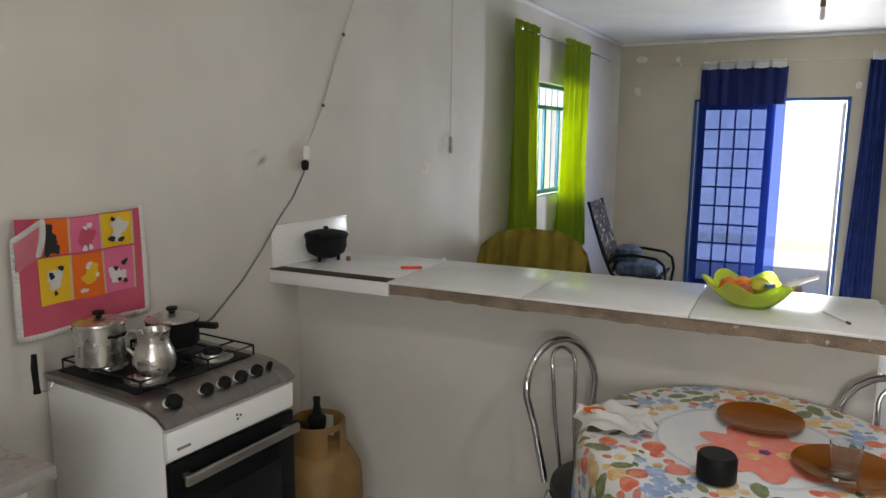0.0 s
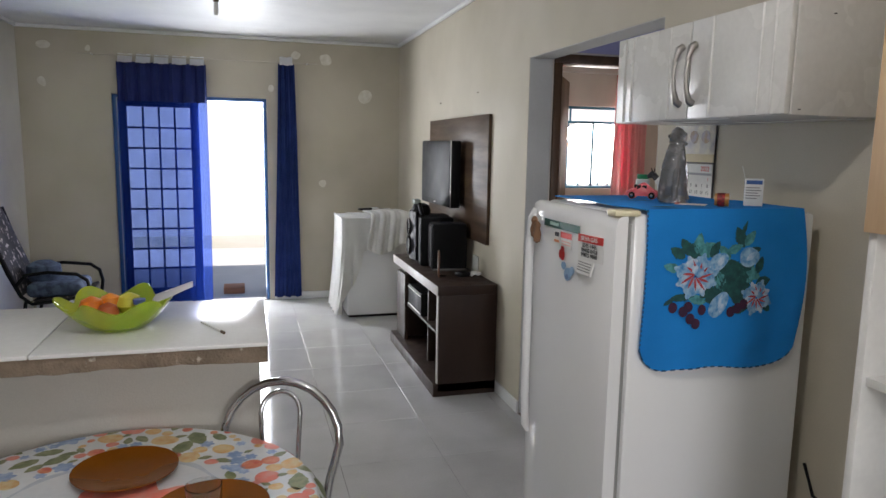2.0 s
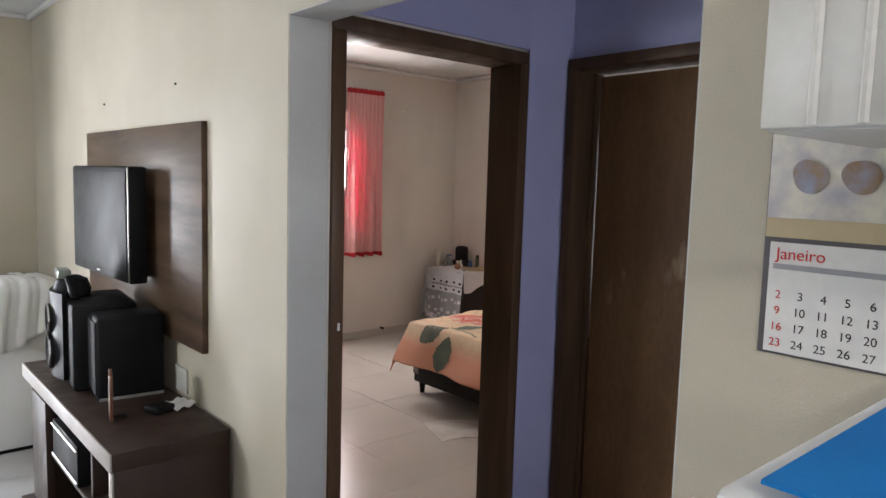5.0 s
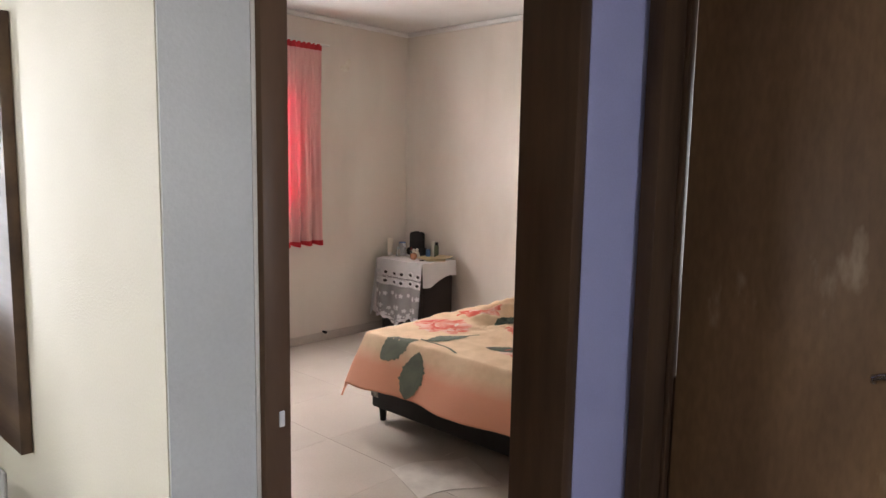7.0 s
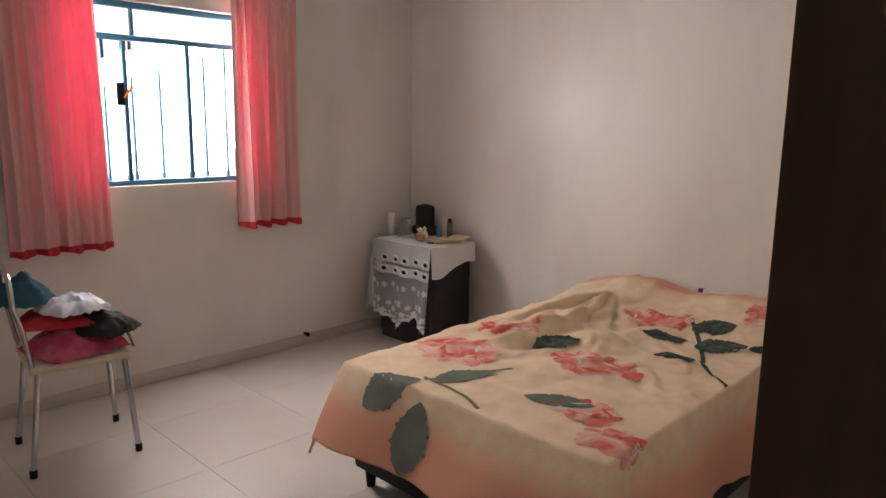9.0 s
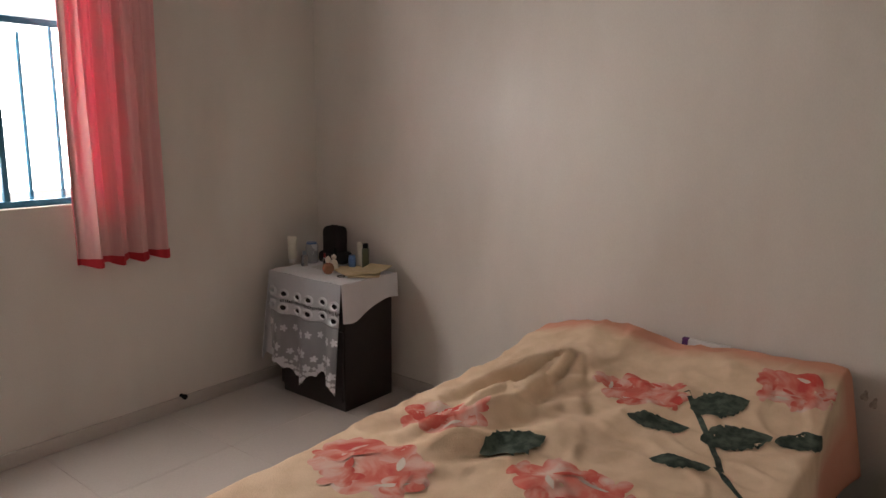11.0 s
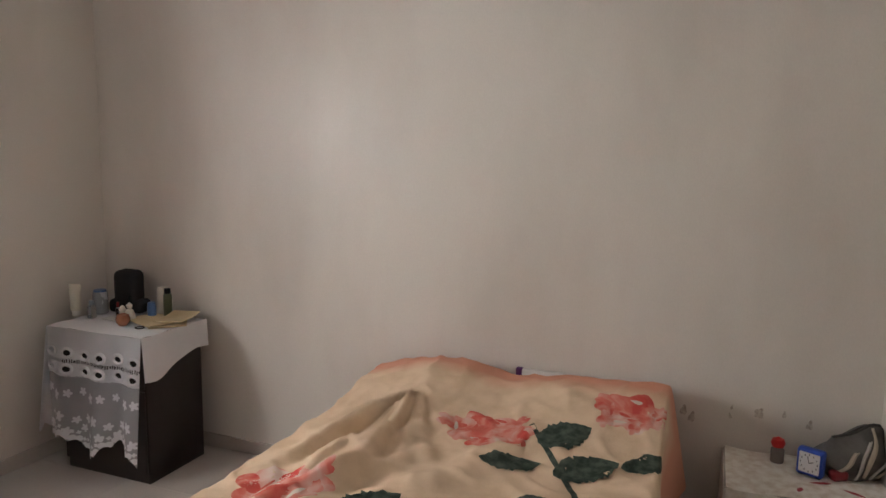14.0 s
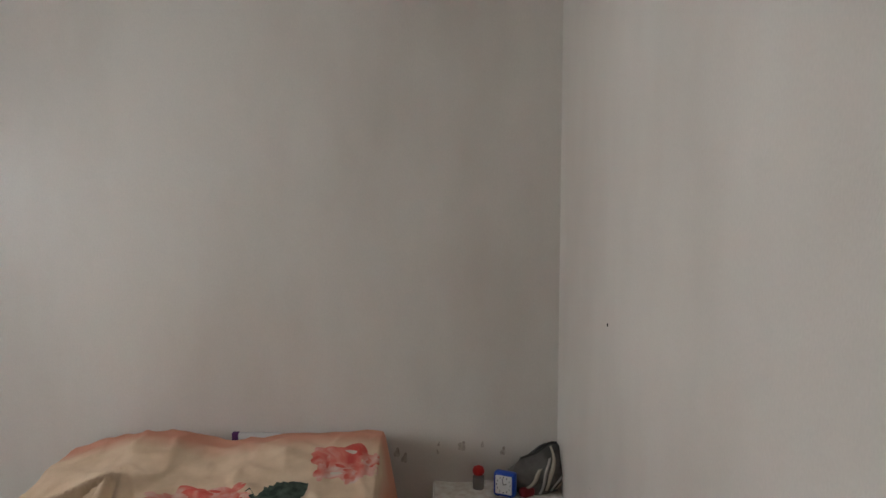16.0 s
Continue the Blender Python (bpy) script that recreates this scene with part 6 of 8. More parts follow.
for i in range(NC):
    for k in range(NR):
        pane(leaf, 0.36 + 0.57 * i / NC + 0.009, 0.36 + 0.57 * (i + 1) / NC - 0.009, FAR_Y + 0.056, FAR_Y + 0.059, 0.16 + 1.765 * k / NR + 0.009, 0.16 + 1.765 * (k + 1) / NR - 0.009)
part("threshold", box(B(), 0.275, 1.622, FAR_Y + 0.0, FAR_Y + 0.14, -0.006, 0.004), STONE, fd)
# the open leaf, swung out against the outside wall
ol = part("open_leaf", box(B(), 1.63, 1.665, FAR_Y + 0.12, FAR_Y + 0.80, 0.02, 2.0, 0.003), BLUE_STEEL, fd)


def curtain(name, at, rz, width, z0, z1, folds, depth, material, label, spread=1.0, seed=1, band=None, band_mat=None, tabs=0, hem=None, cinch=0.0, eyelets=0):
    """A hung curtain in local x (along) and y (out of the wall)."""
    t = thing(name, at, label, "curtain", rz=rz)
    rr = random.Random(seed)
    ph = [rr.uniform(0, 6) for _ in range(4)]

    def at_uv(a, b):
        s = a - 0.5
        z = z0 + (z1 - z0) * b
        w = width * (1 + (spread - 1) * (1 - b)) * (1 - cinch * math.sin(math.pi * b))
        wob = depth * (0.55 + 0.45 * math.sin(3.1 * b + ph[0])) * math.sin(2 * math.pi * folds * a + ph[1] + 0.5 * math.sin(2 * b + ph[2]))
        wob += 0.35 * depth * math.sin(2 * math.pi * folds * 2.3 * a + ph[3] + b)
        return (s * w + 0.012 * math.sin(2.4 * b + ph[2]) * (1 - b), wob, z + 0.008 * math.sin(2 * math.pi * folds * a + 1) * (b < 0.02))
    n = int(folds * 14)
    if band:
        f = (band - z0) / (z1 - z0)
        part("cloth", sheet(B(), lambda a, b: at_uv(a, b * f), n, 24, 0.002), material, t)
        part("top_band", sheet(B(), lambda a, b: at_uv(a, f + (1 - f) * b), n, 8, 0.003), band_mat, t, "curtain top coloured darker for the wall behind it")
    else:
        part("cloth", sheet(B(), at_uv, n, 26, 0.002), material, t)
    if hem:
        part("hem", sheet(B(), lambda a, b: tuple(Vector(at_uv(a, b * 0.022)) + Vector((0, -0.001, -0.004))), n, 2, 0.012), hem, t, "red hem")
        part("edge", sheet(B(), lambda a, b: tuple(Vector(at_uv(a * 0.05, b)) + Vector((0, 0.003, 0))), 3, 26, 0.004), hem, t, "red side edge")
        part("heading", sheet(B(), lambda a, b: tuple(Vector(at_uv(a, 0.975 + 0.03 * b)) + Vector((0, -0.001, 0))), n, 2, 0.010), hem, t, "red heading")
    for k in range(tabs):
        a = (k + 0.5) / tabs
        p = at_uv(a, 1.0)
        part("tab", sheet(B(), lambda u, v: (p[0] - width / tabs * 0.40 + width / tabs * 0.80 * u, -0.034 * math.cos(math.pi * 2 * v) - 0.006, p[2] - 0.012 + 0.084 * (0.5 - 0.5 * math.cos(math.pi * 2 * v)) + 0.004 * math.sin(9 * u)), 5, 16, 0.002), plain("bleached_cotton_tab", (0.90, 0.90, 0.90), 0.85), t, "white cloth tab over the rod")
    for k in range(eyelets):
        a = (k + 0.5) / eyelets
        p = at_uv(a, 0.965)
        part("eyelet", lathe(B(), [(0.014, -0.002), (0.022, -0.002), (0.022, 0.002), (0.014, 0.002), (0.014, -0.002)], 14, p, (1, 0.3)), CHROME, t, "metal eyelet")
    return t


def rod(name, p, q, r, material, label, ends=0.0):
    t = thing(name, (0, 0, 0), label, "curtain rod")
    part("rod", tube(B(), [p, q], r, 10), material, t)
    for e in (p, q):
        if ends:
            part("finial", lathe(B(), [(0, -ends), (ends * 0.8, -ends * 0.5), (ends, 0), (ends * 0.8, ends * 0.5), (0, ends)], 12, e), material, t)
    return t


curtain("blue_curtain", (0.70, FAR_Y - 0.07, 0), 0, 0.79, 0.04, 2.33, 6, 0.028, NAVY_CLOTH, "sheer royal blue curtain with white tabs across the glazed door", 1.0, 2, 1.97, NAVY_SHADED, 5)
curtain("blue_curtain", (1.845, FAR_Y - 0.07, 0), 0, 0.155, 0.04, 2.37, 3, 0.030, NAVY_THICK, "gathered royal blue curtain beside the open front door", 1.75, 5, None, None, 1)
rod("curtain_rod", (-0.05, FAR_Y - 0.07, 2.385), (2.15, FAR_Y - 0.07, 2.385), 0.0045, plain("dull_cream_rod", (0.55, 0.50, 0.42), 0.5), "thin white curtain rod over the front door")
bm = B()
for x in (0.1, 2.05):
    box(bm, x - 0.006, x + 0.006, FAR_Y - 0.078, FAR_Y - 0.001, 2.380, 2.390)
single("rod_bracket", bm, WHITE_MATT, (0, 0, 0), "white brackets holding the curtain rod", "bracket")

# green curtains and the window in the left wall
LROT = 90 - SKEW


def on_left(y, out, z):
    return (left_x(y) + out, y, z)


curtain("green_curtain", on_left(5.67, 0.11, 0), LROT, 0.44, 0.62, 2.44, 3, 0.050, GREEN_CLOTH, "lime green eyelet curtain at the side window", 1.05, 3, eyelets=4, cinch=0.0)
curtain("green_curtain", on_left(6.82, 0.11, 0), LROT, 0.58, 0.66, 2.44, 3.5, 0.055, GREEN_CLOTH, "lime green eyelet curtain lit by the side window", 1.04, 7, eyelets=5)
rod("curtain_rod", on_left(5.55, 0.11, 2.385), on_left(7.72, 0.11, 2.385), 0.010, CHROME, "metal curtain rod with round ends over the side window", 0.020)
lw = thing("window_living", (0, 0, 0), "teal steel window with clear panes and an outer grille", "window", kind="structure")
lw.matrix_world = LEFT_M
Y0, Y1, Z0, Z1 = 2.72, 4.05, 1.165, 2.075
for a in ((Y0, Y0 + 0.03, Z0, Z1), (Y1 - 0.03, Y1, Z0, Z1), (Y0 + 0.03, Y1 - 0.03, Z0, Z0 + 0.03), (Y0 + 0.03, Y1 - 0.03, Z1 - 0.03, Z1), (Y0 + 0.03, Y1 - 0.03, 1.87, 1.90)):
    part("frame", box(B(), -0.10, -0.06, a[0], a[1], a[2], a[3], 0.003), TEAL_STEEL, lw)
for k in (1, 2, 3):
    y = Y0 + (Y1 - Y0) * k / 4
    part("mullion", box(B(), -0.095, -0.065, y - 0.012, y + 0.012, Z0 + 0.03, 1.87, 0.002), TEAL_STEEL, lw)
for k in range(4):
    ya, yb = Y0 + (Y1 - Y0) * k / 4 + 0.013, Y0 + (Y1 - Y0) * (k + 1) / 4 - 0.013
    pane(lw, -0.082, -0.078, ya, yb, Z0 + 0.03, 1.87)
for k in range(9):
    y = Y0 + (Y1 - Y0) * (k + 0.5) / 9
    part("grille_bar", tube(B(), [(-0.13, y, Z0), (-0.13, y, Z1)], 0.006, 6), TEAL_STEEL, lw)
part("sill", box(B(), -0.15, 0.012, Y0, Y1, Z0 - 0.012, Z0 - 0.001, 0.003), TEAL_STEEL, lw)

# armchair under an olive cover
ac = thing("covered_armchair", (-0.320, 5.37, 0), "armchair under an olive green throw beside the window", "armchair", rz=-3)


def ease01(t):
    t = min(1, max(0, t))
    return t * t * (3 - 2 * t)


def throw(a, b):
    # b goes from the floor behind, over the back, to the seat in front
    x = (a - 0.5) * 0.76
    side = abs(a - 0.5) * 2
    top = 1.045 - 0.16 * side ** 2.8 - 0.02 * math.sin(a * 4) + 0.006 * noise.noise((a * 9, 0, 4))
    fold = 0.030 * math.sin(a * 40 + 3 * math.sin(b * 3)) * (0.4 + 0.6 * abs(math.sin(b * 2.2)))
    if b < 0.5:
        z = 0.12 + (top - 0.12) * (b / 0.5) ** 0.85
        return (x * (1.05 - 0.1 * b), -0.36 + 0.16 * (b / 0.5) ** 2 - fold, z)
    d = (b - 0.5) / 0.5
    return (x, -0.20 + 0.62 * d ** 0.9 + fold * 0.4, top - (top - 0.46) * (1 - (1 - d) ** 2.2) + fold * 0.6 * ease01(d * 3))


part("frame", box(B(), -0.31, 0.31, -0.28, 0.34, 0.08, 0.38, 0.04), BLACK_CLOTH, ac)
part("backrest", box(B(), -0.27, 0.27, -0.24, -0.16, 0.38, 0.74, 0.04), BLACK_CLOTH, ac)
for x in (-0.28, 0.28):
    for y in (-0.25, 0.33):
        part("leg", lathe(B(), [(0, 0), (0.02, 0), (0.025, 0.08), (0, 0.08)], 12, (x, y, 0)), DARK_WOOD, ac)
part("throw", sheet(B(), throw, 70, 36, 0.006), OLIVE_CLOTH, ac, "wrinkled olive green throw")

# woven reclining chair in the corner
MACRAME = plain("black_beige_woven_cord", (0.035, 0.030, 0.030), 0.8, spots=((0.42, 0.36, 0.32), 0.58, 26), bump=0.002, grain=90)
BLUEGREY = cloth("blue_grey_cushion_cloth", (0.10, 0.14, 0.22), (0.05, 0.06, 0.10), 0.0, scale=26)
wc = thing("woven_lounge_chair", (-0.02, 7.28, 0), "dark tube lounge chair woven with cord, a blue-grey cushion on it", "chair", rz=0)
for y in (-0.24, 0.24):
    part("side_tube", tube(B(), [(-0.42, y, 1.06), (-0.36, y, 0.86), (-0.27, y, 0.60), (-0.19, y, 0.42), (-0.12, y, 0.36), (0.10, y, 0.38), (0.26, y, 0.42)], 0.014, 10), BLACK, wc)
    part("arm", tube(B(), [(-0.22, y, 0.50), (-0.16, y, 0.58), (0.0, y, 0.60), (0.20, y, 0.58), (0.27, y, 0.53), (0.29, y, 0.44), (0.27, y, 0.30), (0.24, y, 0.02)], 0.014, 10), BLACK, wc)
    part("rocker", tube(B(), [(-0.42, y, 0.06), (-0.25, y, 0.02), (0.0, y, 0.012), (0.25, y, 0.02), (0.40, y, 0.06)], 0.013, 10), BLACK, wc)
    part("post", tube(B(), [(-0.16, y, 0.38), (-0.22, y, 0.025)], 0.013, 10), BLACK, wc)
part("woven_back", sheet(B(), lambda a, b: (-0.19 - 0.235 * b - 0.01 * math.sin(a * 3.14), -0.24 + 0.48 * a, 0.42 + 0.63 * b), 16, 20, 0.022), MACRAME, wc, "black and beige woven back")
part("woven_seat", sheet(B(), lambda a, b: (-0.16 + 0.42 * b, -0.24 + 0.48 * a, 0.37 + 0.05 * b - 0.03 * math.sin(a * 3.14)), 16, 16, 0.018), MACRAME, wc)
single("seat_cushion", box(B(), -0.17, 0.22, -0.21, 0.21, 0.0, 0.11, 0.045, 4), BLUEGREY, (-0.02, 7.28, 0.395), "blue-grey patterned cushion lying on the woven chair", "cushion")
single("round_cushion", lathe(B(), [(0, 0), (0.10, 0.0), (0.125, 0.06), (0.12, 0.12), (0.06, 0.155), (0, 0.16)], 24), BLUEGREY, (-0.11, 7.30, 0.497), "small round grey cushion propped on the woven chair", "cushion")

# ceiling lamp holder
def lamp_holder(at, label, bulb):
    t = thing("ceiling_lamp_holder", at, label, "ceiling lamp")
    part("rose", lathe(B(), [(0, 0), (0.05, 0), (0.045, -0.018), (0.015, -0.022), (0, -0.022)], 20), WHITE_MATT, t)
    part("cord", tube(B(), [(0, 0, -0.02), (0, 0, -0.12)], 0.004, 8), WHITE_MATT, t)
    part("socket", lathe(B(), [(0, -0.11), (0.016, -0.115), (0.018, -0.16), (0.014, -0.165), (0, -0.165)], 16), plain("brown_bakelite", (0.14, 0.09, 0.05), 0.5), t, "brown lamp socket")
    part("bulb", lathe(B(), [(0, -0.165), (0.012, -0.165), (0.014, -0.185), (0.016, -0.23), (0.010, -0.245), (0, -0.248)], 16), bulb, t)


LIT = plain("lit_bulb_glass", (0.9, 0.9, 0.85), 0.4)
LIT.node_tree.nodes["Principled BSDF"].inputs["Emission Color"].default_value = (1.0, 0.97, 0.90, 1)
LIT.node_tree.nodes["Principled BSDF"].inputs["Emission Strength"].default_value = 12
lamp_holder((1.285, 6.0, H_LIV), "bare lamp holder with an unlit bulb on the living room ceiling", WHITE_MATT)
lamp_holder((1.62, 1.97, H_LIV), "bare lamp holder with a lit bulb on the kitchen ceiling", LIT)

# covered machine in the corner
mc = thing("washing_machine", (2.30, 7.56, 0), "white washing machine half hidden by a white cloth", "washing machine")
part("body", box(B(), 0.02, 0.58, 0.0, 0.56, 0.02, 0.90, 0.02), WHITE, mc)
part("plinth", box(B(), 0.04, 0.56, 0.02, 0.54, 0.0, 0.02), BLACK, mc)
wcv = thing("white_cover", (2.30, 7.56, 0), "white cotton sheet draped over the washing machine", "cloth")


def cover_m(a, b):
    # a round the machine (near side, left side), b from top to hem
    per = [(0.62, -0.02), (0.30, -0.025), (0.0, -0.022), (-0.025, 0.0), (-0.028, 0.3), (-0.025, 0.59)]
    f = a * 5
    k = min(int(f), 4)
    f -= k
    x = per[k][0] + (per[k + 1][0] - per[k][0]) * f
    y = per[k][1] + (per[k + 1][1] - per[k][1]) * f
    hemz = 0.50 + 0.16 * math.sin(a * 8) if a < 0.30 else 0.50 - 0.46 * min(1, (a - 0.30) / 0.12)
    z = 0.935 - (0.935 - hemz) * b
    out = 0.022 * math.sin(a * 60 + 2 * b) * b + 0.05 * b * b * (a > 0.35)
    return (x - out * (a > 0.36), y - out * (a <= 0.40) * 0.8, z)


part("skirt", sheet(B(), cover_m, 80, 18, 0.004), WHITE_CLOTH, wcv)
part("top", sheet(B(), lambda a, b: (-0.03 + 0.65 * a, -0.026 + 0.62 * b, 0.925 + 0.02 * math.sin(a * 3.14) * math.sin(b * 3.14) + 0.006 * math.sin(a * 22 + b * 9)), 26, 22, 0.004), WHITE_CLOTH, wcv)
tw = thing("white_towel", (2.30, 7.56, 0), "thick white towel folded over the sheet on the machine", "towel")


def towel_fold(a, b):
    x = 0.22 + 0.40 * a + 0.02 * math.sin(b * 4)
    f = 0.010 * math.sin(a * 24 + 2 * b) + 0.006 * math.sin(a * 51)
    if b < 0.5:
        return (x, 0.34 - 0.74 * b, 0.965 + 0.018 * math.sin(a * 3.1) + f * 0.6)
    d = (b - 0.5) / 0.5
    return (x - 0.03 * d * (0.5 - a), -0.03 - 0.035 * math.sin(min(1, d * 4) * 1.57) - f - 0.02 * d, 0.965 - (0.30 + 0.06 * math.sin(a * 5)) * d * d ** 0.2)


part("cloth", sheet(B(), towel_fold, 40, 28, 0.016), WHITE_CLOTH, tw, angle=180)
t = thing("remote_control", (2.52, 7.76, 0.99), "black remote control and white charger on the white sheet", "remote control", rz=25)
part("body", box(B(), -0.07, 0.07, -0.02, 0.02, 0, 0.018, 0.006), BLACK, t)
part("charger", box(B(), 0.08, 0.14, -0.03, 0.02, 0, 0.02, 0.006), WHITE_MATT, t)
part("cable", tube(B(), [(0.13, -0.01, 0.01), (0.2, -0.06, 0.008), (0.26, -0.22, -0.01), (0.27, -0.262, -0.2), (0.26, -0.262, -0.4)], 0.003, 6), plain("grey_lead", (0.3, 0.3, 0.3), 0.6), t)

# TV unit, panel and television
tc = thing("tv_cabinet", (0, 0, 0), "low espresso TV cabinet with open shelves and a pale edge", "cabinet")
TX0, TX1, TY0, TY1 = 2.595, 2.985, 5.375, 6.74
part("top", box(B(), TX0 - 0.005, TX1, TY0, TY1, 0.66, 0.722, 0.002), CAB_WOOD, tc)
part("top_edge", box(B(), TX0 - 0.011, TX0 - 0.005, TY0, TY1, 0.66, 0.722, 0.001), GREY_EDGE, tc, "pale front edge of the top")
part("side_panel", box(B(), TX0, TX1, TY0, TY0 + 0.035, 0.03, 0.66, 0.001), CAB_WOOD, tc)
part("side_edge", box(B(), TX0 - 0.006, TX0, TY0, TY0 + 0.035, 0.085, 0.66, 0.001), GREY_EDGE, tc)
part("side_panel", box(B(), TX0 + 0.05, TX1, TY1 - 0.20, TY1 - 0.165, 0.085, 0.66, 0.001), CAB_WOOD, tc)
part("end_panel", box(B(), TX0 + 0.02, TX0 + 0.05, TY1 - 0.30, TY1 - 0.02, 0.085, 0.60, 0.001), CAB_WOOD, tc)
part("divider", box(B(), TX0 + 0.06, TX1 - 0.02, 5.86, 5.885, 0.085, 0.66, 0.001), CAB_WOOD, tc)
part("shelf", box(B(), TX0 + 0.04, TX1 - 0.02, TY0 + 0.035, 6.54, 0.36, 0.378, 0.001), CAB_WOOD, tc)
part("back_panel", box(B(), TX1 - 0.02, TX1, TY0 + 0.035, TY1 - 0.165, 0.085, 0.66), CAB_WOOD, tc)
part("base", box(B(), TX0 - 0.03, TX1, TY0, TY1, 0.0, 0.085, 0.002), CAB_WOOD, tc)
t = thing("disc_player", (2.66, 5.98, 0.378), "black disc player with silver edges on the cabinet shelf", "disc player")
part("body", box(B(), -0.03, 0.26, 0.0, 0.40, 0.0, 0.17, 0.004), BLACK, t)
for z in (0.02, 0.15):
    part("trim", tube(B(), [(-0.034, 0.0, z), (-0.034, 0.40, z)], 0.004, 6), NICKEL, t, "silver trim line")
pn = thing("media_backboard", (2.999, 6.355, 1.377), "dark walnut TV panel fixed to the wall", "panel")
part("board", box(B(), -0.022, 0.0, -0.755, 0.765, -0.433, 0.433, 0.001), TV_WOOD, pn)
part("spacer", box(B(), -0.004, 0.0, -0.70, 0.70, -0.40, 0.40), BLACK, pn)
tv = thing("television", (2.865, 6.47, 1.395), "black flat television on the wall panel", "television", rz=2)
part("housing", box(B(), -0.01, 0.065, -0.385, 0.385, -0.245, 0.245, 0.012), BLACK, tv)
part("screen", box(B(), -0.014, -0.009, -0.358, 0.358, -0.20, 0.222, 0.002), SCREEN, tv, "dark glossy screen")
part("bezel_line", box(B(), -0.013, -0.009, -0.383, -0.375, -0.24, 0.24, 0.001), NICKEL, tv)
part("mount", box(B(), 0.065, 0.112, -0.10, 0.10, -0.10, 0.10, 0.004), BLACK, tv)
part("mark", box(B(), -0.0155, -0.0135, -0.02, 0.02, -0.225, -0.218), NICKEL, tv)

sp = thing("mini_stereo", (2.765, 6.33, 0.722), "black mini stereo with chrome-ringed speakers on the TV cabinet", "stereo", rz=-6)
part("body", box(B(), -0.09, 0.16, -0.22, 0.14, 0.0, 0.36, 0.02), BLACK_MATT, sp)
part("front", sheet(B(), lambda a, b: (-0.10 - 0.03 * math.sin(math.pi * a), 0.14 - 0.26 * a, 0.03 + 0.36 * b), 12, 10, 0.02), BLACK, sp)
for z, r in ((0.13, 0.075), (0.27, 0.062)):
    sub = part("speaker_cone", lathe(B(), [(0, 0.012), (r * 0.3, 0.016), (r * 0.35, 0.008), (r * 0.85, 0.022), (r, 0.024), (r, 0.0), (0, 0)], 26), BLACK, sp)
    sub.matrix_basis = Matrix.Translation((-0.125, 0.02, z)) @ Euler((0, radians(-90), 0)).to_matrix().to_4x4()
    rg = part("ring", lathe(B(), [(r * 0.92, 0.022), (r * 1.02, 0.022), (r * 1.02, 0.028), (r * 0.92, 0.028), (r * 0.92, 0.022)], 26), CHROME, sub, "chrome ring")
part("handle", tube(B(), [(-0.06, 0.11, 0.35), (-0.07, 0.07, 0.43), (-0.07, -0.03, 0.44), (-0.06, -0.10, 0.36)], 0.016, 10), BLACK, sp)
part("control_head", lathe(B(), [(0, 0.36), (0.07, 0.36), (0.075, 0.39), (0.06, 0.43), (0.03, 0.445), (0, 0.447)], 20, (-0.05, 0.04, 0)), BLACK, sp)
part("display", box(B(), -0.11, -0.06, -0.02, 0.10, 0.44, 0.475, 0.006), plain("grey_green_display", (0.22, 0.25, 0.22), 0.3), sp)
for k in range(3):
    part("switch", lathe(B(), [(0, 0), (0.010, 0), (0.010, 0.008), (0, 0.008)], 10, (-0.135, 0.02, 0.19 + 0.02 * k)), CHROME, sp)
dv = thing("loudspeaker_box", (2.835, 6.03, 0.722), "black loudspeaker box standing beside the mini stereo", "loudspeaker", rz=-6)
part("cabinet", box(B(), -0.125, 0.125, -0.10, 0.11, 0.0, 0.33, 0.014, 3), BLACK_MATT, dv)
part("grille", box(B(), -0.131, -0.124, -0.085, 0.095, 0.02, 0.31, 0.005), BLACK_CLOTH, dv, "black cloth grille")
part("foot_strip", box(B(), -0.12, 0.12, -0.104, -0.100, 0.0, 0.012, 0.001), GREY_RUBBER, dv)
t = thing("photo_frame", (2.69, 5.735, 0.722), "small brown standing photo frame on the TV cabinet", "photo frame", rz=-14)
part("frame", box(B(), -0.006, 0.006, -0.055, 0.055, 0.0, 0.17, 0.003), plain("reddish_brown_wood", (0.16, 0.07, 0.04), 0.4), t)
part("picture", box(B(), -0.0075, -0.0062, -0.040, 0.040, 0.02, 0.15), plain("beige_photo_paper", (0.42, 0.34, 0.26), 0.3, second=(0.20, 0.14, 0.11), scale=25), t)
part("strut", box(B(), 0.006, 0.05, -0.01, 0.01, 0.0, 0.006, 0.001), BLACK, t)
t = thing("phone_charger", (2.86, 5.70, 0.722), "black charger and crumpled papers on the TV cabinet", "charger", rz=20)
part("charger", box(B(), -0.05, 0.03, -0.04, 0.04, 0.0, 0.03, 0.008), BLACK, t)
part("paper", sheet(B(), lambda a, b: (0.02 + 0.09 * a, -0.06 + 0.10 * b, 0.004 + 0.012 * math.sin(a * 5) ** 2 + 0.008 * math.sin(b * 7) ** 2), 8, 8, 0.0015), PAPER, t)
t = thing("wall_plate", (2.999, 5.86, 0.785), "blank grey wall plate above the TV cabinet", "wall plate")
part("plate", box(B(), -0.008, 0, -0.06, 0.06, -0.05, 0.05, 0.003), plain("grey_plate", (0.46, 0.45, 0.42), 0.5), t)

# filler patches, nails and marks on the walls
FILL = plain("white_wall_filler", (0.72, 0.69, 0.62), 0.8, second=(0.62, 0.58, 0.49), scale=20)


